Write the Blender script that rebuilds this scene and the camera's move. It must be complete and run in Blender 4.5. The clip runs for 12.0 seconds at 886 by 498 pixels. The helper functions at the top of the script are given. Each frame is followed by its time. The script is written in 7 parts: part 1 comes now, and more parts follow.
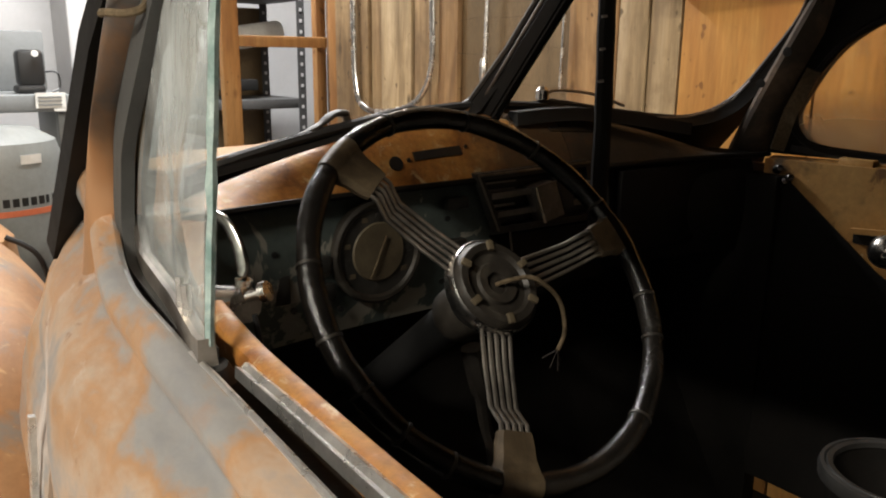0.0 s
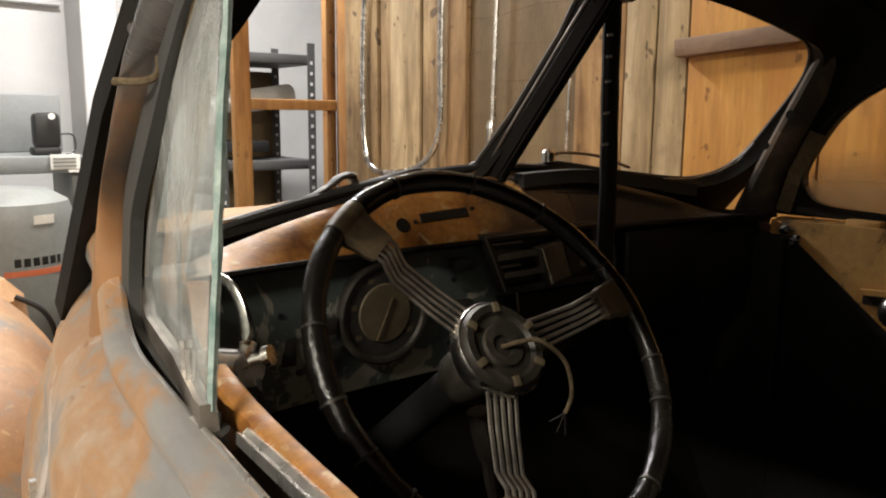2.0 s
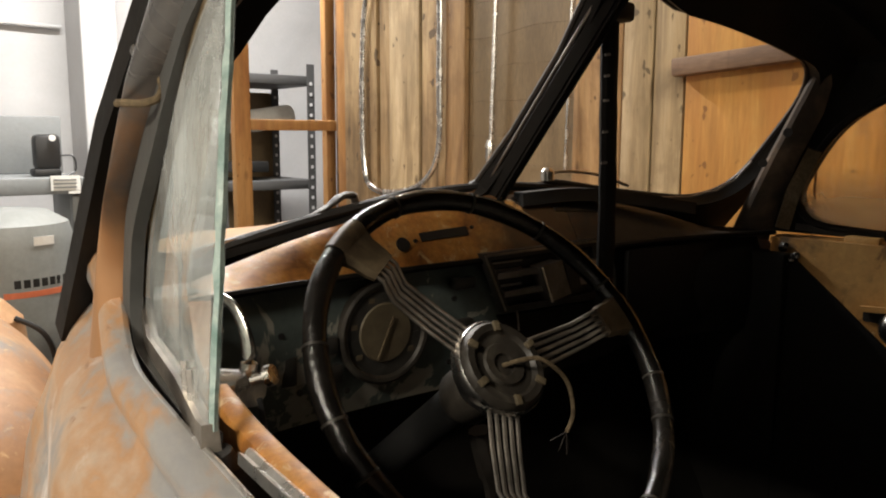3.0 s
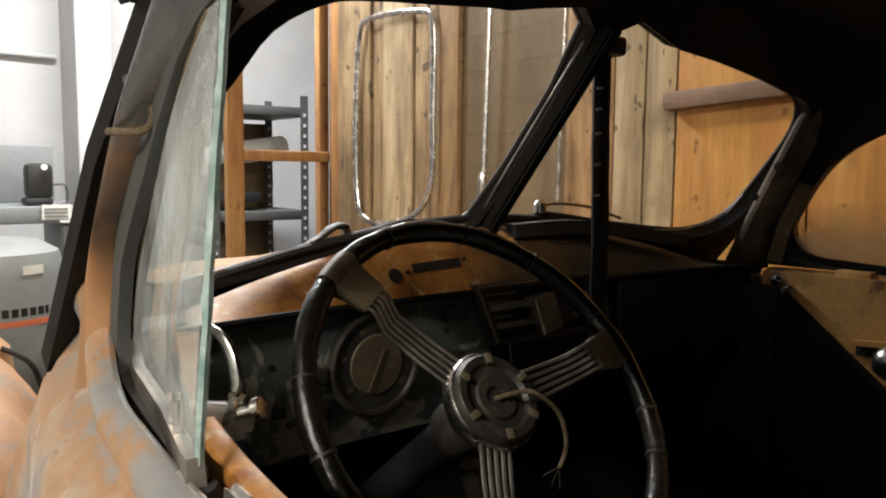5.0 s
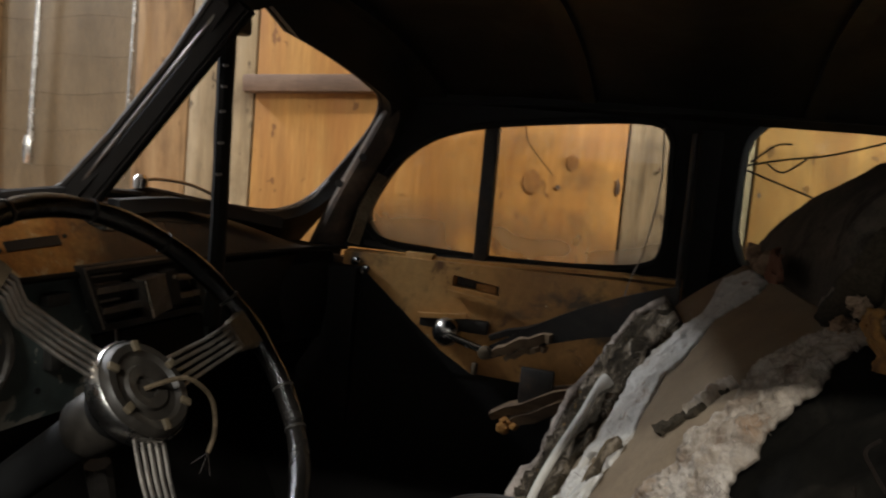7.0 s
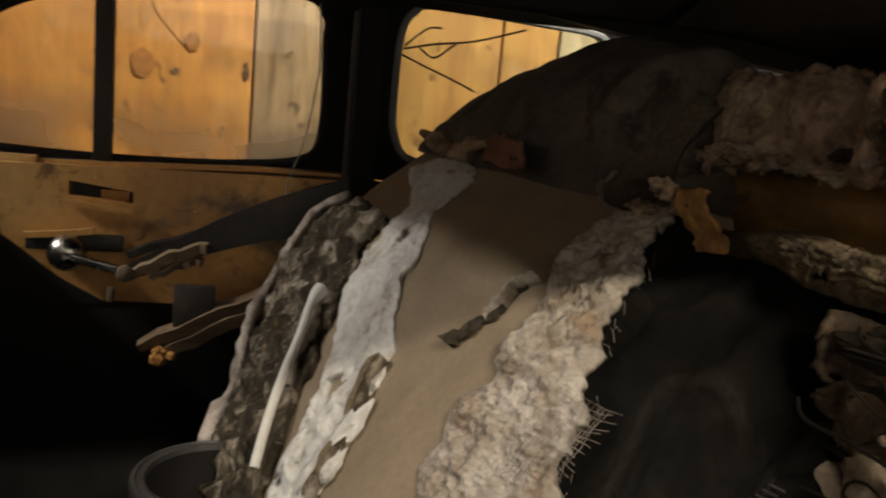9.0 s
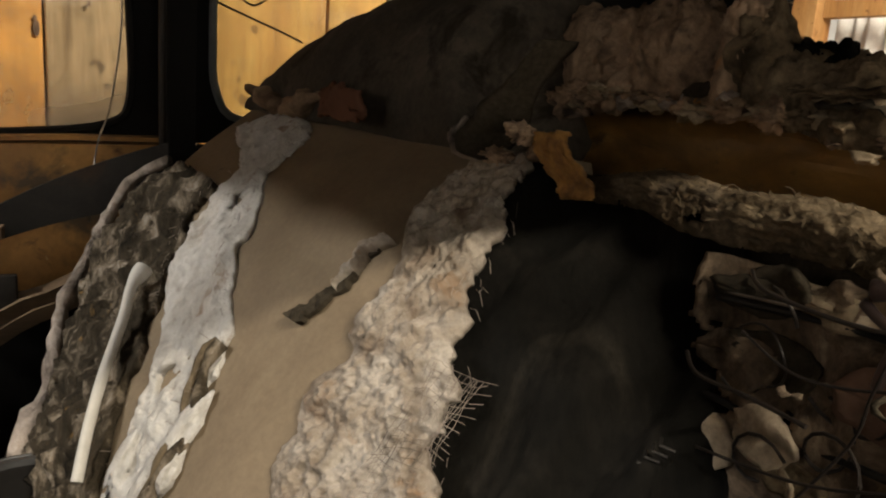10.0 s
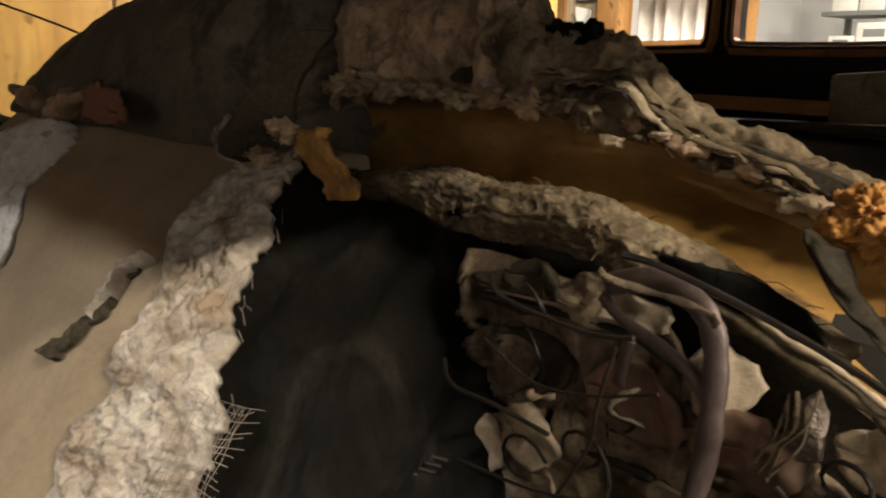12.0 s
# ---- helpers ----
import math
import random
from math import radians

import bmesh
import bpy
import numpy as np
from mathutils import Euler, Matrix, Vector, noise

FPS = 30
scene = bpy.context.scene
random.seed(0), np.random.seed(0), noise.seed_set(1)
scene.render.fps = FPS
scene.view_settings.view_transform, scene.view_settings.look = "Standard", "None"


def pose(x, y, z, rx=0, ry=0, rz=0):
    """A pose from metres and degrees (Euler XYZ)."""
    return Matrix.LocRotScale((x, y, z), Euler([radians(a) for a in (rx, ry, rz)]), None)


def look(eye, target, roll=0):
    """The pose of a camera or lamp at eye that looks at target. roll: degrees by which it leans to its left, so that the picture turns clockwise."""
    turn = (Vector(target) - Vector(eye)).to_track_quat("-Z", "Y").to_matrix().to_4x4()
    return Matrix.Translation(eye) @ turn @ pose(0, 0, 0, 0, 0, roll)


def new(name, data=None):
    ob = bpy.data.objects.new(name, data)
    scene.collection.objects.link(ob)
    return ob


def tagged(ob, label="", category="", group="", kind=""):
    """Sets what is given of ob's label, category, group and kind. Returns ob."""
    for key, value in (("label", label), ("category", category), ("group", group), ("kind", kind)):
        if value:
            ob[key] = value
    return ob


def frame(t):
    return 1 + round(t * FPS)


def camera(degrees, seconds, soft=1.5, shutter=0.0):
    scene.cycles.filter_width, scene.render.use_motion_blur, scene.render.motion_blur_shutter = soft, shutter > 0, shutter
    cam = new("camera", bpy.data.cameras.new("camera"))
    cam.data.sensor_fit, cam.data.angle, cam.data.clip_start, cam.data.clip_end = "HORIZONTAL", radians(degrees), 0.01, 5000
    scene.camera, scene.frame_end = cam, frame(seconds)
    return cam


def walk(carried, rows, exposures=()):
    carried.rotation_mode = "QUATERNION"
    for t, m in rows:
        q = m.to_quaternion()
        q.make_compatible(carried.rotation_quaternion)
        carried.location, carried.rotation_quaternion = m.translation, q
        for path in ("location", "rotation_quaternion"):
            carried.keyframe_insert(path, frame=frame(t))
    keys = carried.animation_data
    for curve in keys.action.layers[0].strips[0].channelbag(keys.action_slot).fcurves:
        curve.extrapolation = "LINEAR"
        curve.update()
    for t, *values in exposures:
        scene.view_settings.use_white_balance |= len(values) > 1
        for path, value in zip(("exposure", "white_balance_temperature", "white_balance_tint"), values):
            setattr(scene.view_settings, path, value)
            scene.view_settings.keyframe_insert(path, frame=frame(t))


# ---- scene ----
from mathutils.geometry import tessellate_polygon

cam = camera(58.8, 12.0, 2.0, 0.25)
PATH = [
    (0, (-0.855, -0.098, 1.347), (0.336, 1.437, 0.873), 0.6),
    (0.5, (-0.855, -0.1, 1.35), (0.332, 1.442, 0.888), 0.1),
    (1, (-0.855, -0.1, 1.35), (0.334, 1.448, 0.916), 0.3),
    (1.5, (-0.854, -0.1, 1.35), (0.336, 1.459, 0.958), 0.3),
    (2, (-0.853, -0.101, 1.351), (0.337, 1.472, 1.023), 0.5),
    (2.5, (-0.853, -0.099, 1.35), (0.344, 1.476, 1.058), 1.0),
    (3, (-0.855, -0.102, 1.351), (0.341, 1.477, 1.071), 0.2),
    (5, (-0.852, -0.098, 1.35), (0.365, 1.477, 1.15), 0.6),
    (5.5, (-0.851, -0.099, 1.349), (0.368, 1.475, 1.155), 0.5),
    (6, (-0.885, -0.115, 1.371), (0.418, 1.392, 1.199), 3.2),
    (6.5, (-0.911, -0.088, 1.359), (0.701, 1.083, 1.188), 3.4),
    (6.7, (-0.948, -0.049, 1.353), (0.834, 0.846, 1.197), 5.5),
    (8.3, (-0.835, 0.176, 1.318), (1.132, 0.293, 0.976), 3.7),
    (8.5, (-0.815, 0.19, 1.308), (1.152, 0.196, 0.948), 4.9),
    (9, (-0.781, 0.228, 1.31), (1.121, -0.285, 0.963), 5.7),
    (9.5, (-0.748, 0.234, 1.31), (1.079, -0.495, 0.949), 5.5),
    (10, (-0.708, 0.209, 1.297), (1.034, -0.683, 0.884), 4.0),
    (10.5, (-0.698, 0.199, 1.306), (1.023, -0.722, 0.868), 2.2),
    (11, (-0.69, 0.18, 1.306), (0.975, -0.835, 0.861), 2.1),
    (11.5, (-0.697, 0.159, 1.31), (0.919, -0.929, 0.857), 1.3),
    (12, (-0.708, 0.14, 1.313), (0.824, -1.061, 0.855), 1.2),
]
# seconds, stops, kelvin, tint
EXPOSURES = [(0.0, -0.04, 6000, 10), (3.0, -0.02, 6200, 10), (5.0, -0.06, 5900, 9), (5.8, -0.06, 5800, 9), (6.5, -0.16, 5500, 9), (6.7, -0.14, 5500, 9), (8.3, 0.12, 6150, 10), (9.0, 0.36, 6250, 10), (9.5, 0.48, 6250, 10),
             (10.5, 0.66, 6250, 10), (12.0, 0.88, 6250, 10)]
walk(cam, [(t, look(eye, target, roll)) for t, eye, target, roll in PATH], EXPOSURES)

# ceiling lights: x, y, z, turn, power
COOL, WARM = (1.0, 0.94, 0.86), (1.0, 0.88, 0.70)
LIGHTS = [(0.20, 2.92, 2.9, 0, 146, COOL), (-2.9, -0.2, 2.9, 90, 178, WARM), (-0.4, -3.9, 2.9, 0, 170, WARM), (0.1, -1.3, 2.9, 90, 126, WARM)]

# ---- world and lights ----
world = bpy.data.worlds.new("world")
scene.world = world
world.use_nodes = True
world.node_tree.nodes["Background"].inputs[0].default_value = (1.0, 0.88, 0.72, 1)
world.node_tree.nodes["Background"].inputs[1].default_value = 0.02
scene.view_settings.exposure = 0.0


def area(name, at, target, sx, sy, power, colour):
    lamp = bpy.data.lights.new(name, "AREA")
    lamp.shape, lamp.size, lamp.size_y, lamp.energy, lamp.color = "RECTANGLE", sx, sy, power, colour
    ob = new(name, lamp)
    ob.matrix_world = look(at, target)
    return ob


# ---- materials ----
def ramp(nt, fac, stops):
    r = nt.nodes.new("ShaderNodeValToRGB")
    el = r.color_ramp.elements
    while len(el) < len(stops):
        el.new(0.5)
    for e, (p, c) in zip(el, stops):
        e.position, e.color = p, (*c, 1)
    nt.links.new(fac, r.inputs[0])
    return r.outputs[0]


def noise_out(nt, scale, detail=5, rough=0.6, stretch=(1, 1, 1), distort=0.0, shift=0.0, jitter=False):
    co = nt.nodes.new("ShaderNodeTexCoord")
    mp = nt.nodes.new("ShaderNodeMapping")
    mp.inputs["Scale"].default_value = stretch
    mp.inputs["Location"].default_value = (shift, shift * 1.7, shift * 0.6)
    nt.links.new(co.outputs["Object"], mp.inputs[0])
    src = mp.outputs[0]
    if jitter:
        info = nt.nodes.new("ShaderNodeObjectInfo")
        mul = nt.nodes.new("ShaderNodeMath")
        mul.operation = "MULTIPLY"
        mul.inputs[1].default_value = 37.0
        nt.links.new(info.outputs["Random"], mul.inputs[0])
        add = nt.nodes.new("ShaderNodeVectorMath")
        add.operation = "ADD"
        nt.links.new(src, add.inputs[0])
        nt.links.new(mul.outputs[0], add.inputs[1])
        src = add.outputs[0]
    n = nt.nodes.new("ShaderNodeTexNoise")
    n.inputs["Scale"].default_value, n.inputs["Detail"].default_value = scale, detail
    n.inputs["Roughness"].default_value, n.inputs["Distortion"].default_value = rough, distort
    nt.links.new(src, n.inputs["Vector"])
    return n.outputs["Fac"]


def mixc(nt, fac, a, b, mode="MIX"):
    m = nt.nodes.new("ShaderNodeMix")
    m.data_type, m.blend_type = "RGBA", mode
    for sock, v in ((m.inputs[0], fac), (m.inputs[6], a), (m.inputs[7], b)):
        if isinstance(v, bpy.types.NodeSocket):
            nt.links.new(v, sock)
        elif isinstance(v, tuple):
            sock.default_value = (*v, 1)
        else:
            sock.default_value = v
    return m.outputs[2]


def surface(name, stops, scale=6.0, stretch=(1, 1, 1), rough=(0.5, 0.7), metal=0.0, fine=60.0, fine_amt=0.35, bump=0.25,
            bump_scale=None, spots=None, jitter=False, distort=0.6, vary=0.0, sheen=0.0, depth=0.004):
    """Colour from two scales of noise, grain relief, and optional spots (colour, scale, threshold)."""
    m = bpy.data.materials.new(name)
    m.use_nodes = True
    nt = m.node_tree
    b = nt.nodes["Principled BSDF"]
    big = noise_out(nt, scale, 6, 0.62, stretch, distort, 0.0, jitter)
    col = ramp(nt, big, stops)
    small = noise_out(nt, fine, 4, 0.7, stretch, 0.2, 3.0, jitter)
    grey = ramp(nt, small, [(0.3, (1 - fine_amt,) * 3), (0.7, (1.0,) * 3)])
    col = mixc(nt, 1.0, col, grey, "MULTIPLY")
    if spots:
        for colour, sc, thr, *soft in spots:
            lo, hi = soft or (0.03, 0.07)
            f = noise_out(nt, sc, 5, 0.65, stretch, 0.5, 7.0 + sc, jitter)
            f2 = ramp(nt, f, [(thr - lo, (0, 0, 0)), (thr + hi, (1, 1, 1))])
            col = mixc(nt, f2, col, colour)
    if vary:
        info = nt.nodes.new("ShaderNodeObjectInfo")
        g = ramp(nt, info.outputs["Random"], [(0.0, (1 - vary, 1 - vary, 1 - vary)), (1.0, (1.0, 1.0, 1.0))])
        col = mixc(nt, 1.0, col, g, "MULTIPLY")
    nt.links.new(col, b.inputs["Base Color"])
    rr = nt.nodes.new("ShaderNodeMapRange")
    rr.inputs["From Min"].default_value, rr.inputs["From Max"].default_value = 0.3, 0.7
    rr.inputs["To Min"].default_value, rr.inputs["To Max"].default_value = rough
    nt.links.new(big, rr.inputs[0])
    nt.links.new(rr.outputs[0], b.inputs["Roughness"])
    if rough[0] >= 0.85:
        b.inputs["Specular IOR Level"].default_value = 0.08
    b.inputs["Metallic"].default_value = metal
    if sheen:
        b.inputs["Sheen Weight"].default_value = sheen
    if bump:
        bp = nt.nodes.new("ShaderNodeBump")
        bp.inputs["Strength"].default_value, bp.inputs["Distance"].default_value = bump, depth
        nt.links.new(noise_out(nt, bump_scale or fine, 6, 0.7, stretch, 0.3, 1.0, jitter), bp.inputs["Height"])
        nt.links.new(bp.outputs[0], b.inputs["Normal"])
    return m


def wood(name, dark, mid, light, along="z", knots=True, rough=0.7, vary=0.3, grain=1.0, knot_thr=0.86):
    st = {"z": (5, 5, 0.5), "y": (5, 0.5, 5), "x": (0.5, 5, 5)}[along]
    m = surface(name, [(0.3, dark), (0.5, mid), (0.7, light)], 2.2 * grain, st, (rough - 0.1, rough + 0.1), 0, 14, 0.3, 0.3, 9, None, True, 1.2, vary)
    nt = m.node_tree
    b = nt.nodes["Principled BSDF"]
    col = b.inputs["Base Color"].links[0].from_socket
    stain = noise_out(nt, 1.6, 5, 0.6, (1, 1, 0.6), 0.5, 11.0, True)
    col = mixc(nt, ramp(nt, stain, [(0.55, (0, 0, 0)), (0.75, (0.6, 0.6, 0.6))]), col, tuple(c * 0.45 for c in dark))
    streak = noise_out(nt, 3.2, 5, 0.6, (3, 3, 0.45), 0.9, 21.0, True)
    col = mixc(nt, ramp(nt, streak, [(0.56, (0, 0, 0)), (0.70, (0.55, 0.55, 0.55))]), col, tuple(c * 0.6 for c in dark))
    blotch = noise_out(nt, 7.0, 4, 0.65, (1, 1, 0.7), 0.3, 41.0, True)
    col = mixc(nt, ramp(nt, blotch, [(0.50, (0, 0, 0)), (0.66, (0.5, 0.5, 0.5))]), col, tuple(c * 0.8 for c in dark))
    nail = noise_out(nt, 26, 2, 0.5, (1, 1, 0.7), 0.2, 31.0, True)
    col = mixc(nt, ramp(nt, nail, [(0.67, (0, 0, 0)), (0.71, (0.8, 0.8, 0.8))]), col, tuple(c * 0.35 for c in dark))
    if knots:
        kn = {"z": (1, 1, 0.5), "y": (1, 0.5, 1), "x": (0.5, 1, 1)}[along]
        co, mp, vo = (nt.nodes.new(n) for n in ("ShaderNodeTexCoord", "ShaderNodeMapping", "ShaderNodeTexVoronoi"))
        mp.inputs["Scale"].default_value = kn
        vo.inputs["Scale"].default_value = 7.0
        nt.links.new(co.outputs["Object"], mp.inputs[0])
        nt.links.new(mp.outputs[0], vo.inputs["Vector"])
        col = mixc(nt, ramp(nt, vo.outputs["Distance"], [(0.03, (1, 1, 1)), (0.10, (0, 0, 0))]), col, tuple(c * 0.5 for c in dark))
    nt.links.new(col, b.inputs["Base Color"])
    return m


def plain(name, colour, rough=0.5, metal=0.0, **kw):
    return surface(name, [(0.3, tuple(c * 0.82 for c in colour)), (0.7, colour)], kw.pop("scale", 8.0), rough=(rough, min(1, rough + 0.12)),
                   metal=metal, fine_amt=kw.pop("fine_amt", 0.15), bump=kw.pop("bump", 0.08), **kw)


def glass(name, tint=(0.9, 0.95, 0.93), dirt=0.25, film=(0.55, 0.55, 0.5), scale=4.0, lo=0.45, hi=0.75, base=0.03, low=None):
    m = bpy.data.materials.new(name)
    m.use_nodes = True
    nt = m.node_tree
    for n in list(nt.nodes):
        nt.nodes.remove(n)
    out = nt.nodes.new("ShaderNodeOutputMaterial")
    clear, gloss, dust, mixa, mixb = (nt.nodes.new(n) for n in ("ShaderNodeBsdfTransparent", "ShaderNodeBsdfGlossy", "ShaderNodeBsdfDiffuse",
                                                             "ShaderNodeMixShader", "ShaderNodeMixShader"))
    clear.inputs[0].default_value = (*tint, 1)
    gloss.inputs["Roughness"].default_value = 0.03
    dust.inputs[0].default_value = (*film, 1)
    fr = nt.nodes.new("ShaderNodeFresnel")
    fr.inputs[0].default_value = 1.45
    nt.links.new(fr.outputs[0], mixa.inputs[0])
    nt.links.new(clear.outputs[0], mixa.inputs[1])
    nt.links.new(gloss.outputs[0], mixa.inputs[2])
    f = ramp(nt, noise_out(nt, scale, 6, 0.7, (1, 1, 1), 0.8), [(lo, (base, base, base)), (hi, (dirt, dirt, dirt))])
    if low:
        co, sp, mr, mu, ad = (nt.nodes.new(n) for n in ("ShaderNodeTexCoord", "ShaderNodeSeparateXYZ", "ShaderNodeMapRange", "ShaderNodeMath", "ShaderNodeMath"))
        mr.inputs["From Min"].default_value, mr.inputs["From Max"].default_value = low[1], low[0]
        mu.operation, ad.operation = "MULTIPLY", "ADD"
        nt.links.new(co.outputs["Object"], sp.inputs[0])
        nt.links.new(sp.outputs["Z"], mr.inputs[0])
        nt.links.new(mr.outputs[0], mu.inputs[0])
        nt.links.new(ramp(nt, noise_out(nt, 4.5, 2, 0.4, (1, 1, 1), 0.2, 4.0), [(0.34, (0, 0, 0)), (0.56, (0.62, 0.62, 0.62))]), mu.inputs[1])
        nt.links.new(f, ad.inputs[0])
        nt.links.new(mu.outputs[0], ad.inputs[1])
        f = ad.outputs[0]
    nt.links.new(f, mixb.inputs[0])
    nt.links.new(mixa.outputs[0], mixb.inputs[1])
    nt.links.new(dust.outputs[0], mixb.inputs[2])
    nt.links.new(mixb.outputs[0], out.inputs[0])
    return m


def glow(name, colour, strength):
    m = bpy.data.materials.new(name)
    m.use_nodes = True
    b = m.node_tree.nodes["Principled BSDF"]
    b.inputs["Base Color"].default_value = (*colour, 1)
    b.inputs["Emission Color"].default_value = (*colour, 1)
    b.inputs["Emission Strength"].default_value = strength
    return m


RUST = surface("rusted_paint", [(0.32, (0.23, 0.24, 0.255)), (0.44, (0.32, 0.31, 0.295)), (0.50, (0.44, 0.25, 0.12)), (0.56, (0.47, 0.35, 0.25)), (0.63, (0.30, 0.30, 0.30)), (0.74, (0.52, 0.45, 0.38))],
               5.0, (1.5, 0.6, 1.0), (0.28, 0.46), 0.25, 45, 0.16, 0.08, 90, [((0.40, 0.21, 0.095), 5.0, 0.60, 0.08, 0.10), ((0.58, 0.53, 0.49), 9.0, 0.63, 0.04, 0.06), ((0.26, 0.13, 0.06), 30.0, 0.66, 0.02, 0.05)], depth=0.002, distort=0.2)
RUST_ORANGE = surface("orange_rust", [(0.26, (0.17, 0.065, 0.018)), (0.42, (0.38, 0.155, 0.032)), (0.55, (0.48, 0.22, 0.048)), (0.70, (0.56, 0.33, 0.12))], 24, (1, 1, 1), (0.38, 0.65), 0.1, 110, 0.4, 0.3,
                      70, [((0.11, 0.045, 0.018), 13, 0.62), ((0.56, 0.42, 0.24), 40, 0.62)], depth=0.002, distort=0.3)
HOOD = surface("hood_rust", [(0.3, (0.30, 0.15, 0.06)), (0.55, (0.44, 0.25, 0.12)), (0.7, (0.50, 0.33, 0.18))], 4, (1, 1, 1), (0.5, 0.65), 0.1, 50, 0.2, 0.15, 70, [((0.24, 0.21, 0.18), 6, 0.60), ((0.54, 0.36, 0.17), 40, 0.64)], depth=0.002)
PILLAR = surface("pillar_paint", [(0.3, (0.075, 0.076, 0.082)), (0.52, (0.12, 0.115, 0.112)), (0.60, (0.20, 0.12, 0.07)), (0.74, (0.13, 0.128, 0.125))], 3.4, (1.5, 1.5, 0.8), (0.20, 0.36), 0.45, 50, 0.16, 0.08, 80, depth=0.002)


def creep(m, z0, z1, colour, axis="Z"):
    """Rust on the pillar, or a darker tone on the moulding, blended in along an axis from z0 to about z1, with an
    uneven edge.
    """
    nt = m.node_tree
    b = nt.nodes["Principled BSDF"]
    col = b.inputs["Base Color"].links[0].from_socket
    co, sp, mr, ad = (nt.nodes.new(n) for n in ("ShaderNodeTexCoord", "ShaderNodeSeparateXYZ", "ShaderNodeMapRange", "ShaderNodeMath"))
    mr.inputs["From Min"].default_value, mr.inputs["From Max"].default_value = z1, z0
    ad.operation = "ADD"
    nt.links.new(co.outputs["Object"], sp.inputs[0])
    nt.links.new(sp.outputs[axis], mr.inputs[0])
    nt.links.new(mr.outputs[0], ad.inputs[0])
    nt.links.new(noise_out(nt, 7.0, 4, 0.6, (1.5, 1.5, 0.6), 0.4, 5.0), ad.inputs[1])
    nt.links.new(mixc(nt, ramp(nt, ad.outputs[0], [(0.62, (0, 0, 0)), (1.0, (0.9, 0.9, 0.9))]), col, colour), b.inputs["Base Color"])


creep(PILLAR, 1.14, 1.33, (0.42, 0.225, 0.105))
# orange moulding turns dark brown towards the passenger side
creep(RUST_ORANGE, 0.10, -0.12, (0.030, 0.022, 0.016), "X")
# near-black interior base; also carries the shade of lower door, footwell and tub
BLACK = surface("interior_black", [(0.3, (0.004, 0.0035, 0.003)), (0.7, (0.011, 0.009, 0.007))], 6, rough=(0.55, 0.8), fine_amt=0.4, bump=0.2)
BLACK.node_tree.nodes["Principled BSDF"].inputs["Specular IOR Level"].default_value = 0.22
DARKMETAL = surface("dark_metal", [(0.3, (0.02, 0.018, 0.016)), (0.55, (0.04, 0.034, 0.028)), (0.75, (0.09, 0.05, 0.025))], 9, rough=(0.4, 0.65), metal=0.3, fine_amt=0.35, bump=0.2)
RUBBER = plain("old_rubber", (0.02, 0.019, 0.018), 0.6, bump=0.2, fine=80)
DASH = surface("dash_paint", [(0.3, (0.070, 0.092, 0.088)), (0.6, (0.105, 0.128, 0.118)), (0.75, (0.15, 0.145, 0.125))], 5, rough=(0.35, 0.55), fine_amt=0.3, bump=0.12,
               spots=[((0.30, 0.285, 0.24), 7.0, 0.55, 0.006, 0.010), ((0.34, 0.33, 0.28), 24.0, 0.64, 0.006, 0.010)])
DIAL = surface("dial_face", [(0.3, (0.075, 0.058, 0.034)), (0.7, (0.15, 0.118, 0.07))], 14, rough=(0.5, 0.7), fine_amt=0.3, bump=0.05)
CHROME = surface("pitted_chrome", [(0.3, (0.45, 0.43, 0.40)), (0.7, (0.78, 0.76, 0.72))], 20, rough=(0.16, 0.34), metal=1.0, fine_amt=0.35, bump=0.03, fine=120)
BRIGHT = surface("bright_strip", [(0.3, (0.62, 0.61, 0.58)), (0.7, (0.86, 0.85, 0.82))], 30, rough=(0.22, 0.38), metal=0.9, fine_amt=0.2, bump=0.03, fine=120)
STEEL = surface("dull_steel", [(0.3, (0.20, 0.18, 0.16)), (0.7, (0.42, 0.38, 0.33))], 14, rough=(0.3, 0.5), metal=0.9, fine_amt=0.3, bump=0.1)
WHEELRIM = surface("cracked_rim", [(0.3, (0.005, 0.0045, 0.004)), (0.7, (0.014, 0.012, 0.010))], 10, rough=(0.10, 0.30), fine_amt=0.35, bump=0.6, bump_scale=38)
BAKELITE = surface("worn_spoke_end", [(0.3, (0.06, 0.042, 0.024)), (0.7, (0.19, 0.14, 0.08))], 22, rough=(0.45, 0.6), fine_amt=0.35, bump=0.15)
GAUGE = surface("gauge_enamel", [(0.3, (0.030, 0.029, 0.026)), (0.6, (0.055, 0.052, 0.046)), (0.75, (0.12, 0.11, 0.09))], 18, rough=(0.35, 0.55), metal=0.3, fine_amt=0.3, bump=0.15)
HUBMAT = surface("hub_plate", [(0.3, (0.018, 0.016, 0.013)), (0.6, (0.045, 0.038, 0.03)), (0.75, (0.10, 0.09, 0.07))], 16, rough=(0.4, 0.6), metal=0.3, fine_amt=0.3, bump=0.15)
DOORPAINT = surface("door_inner_paint", [(0.3, (0.34, 0.155, 0.034)), (0.52, (0.50, 0.25, 0.060)), (0.70, (0.58, 0.34, 0.11))], 4, rough=(0.45, 0.65), fine_amt=0.25, bump=0.12,
                    spots=[((0.09, 0.055, 0.024), 5, 0.60), ((0.16, 0.075, 0.022), 17, 0.63), ((0.62, 0.46, 0.24), 30, 0.68, 0.01, 0.03)])
GLASS = glass("dusty_glass", dirt=0.2)
WINGGLASS = glass("wing_glass", (0.90, 0.95, 0.93), 0.55, (0.52, 0.54, 0.53), 7.0, 0.40, 0.75, base=0.12)
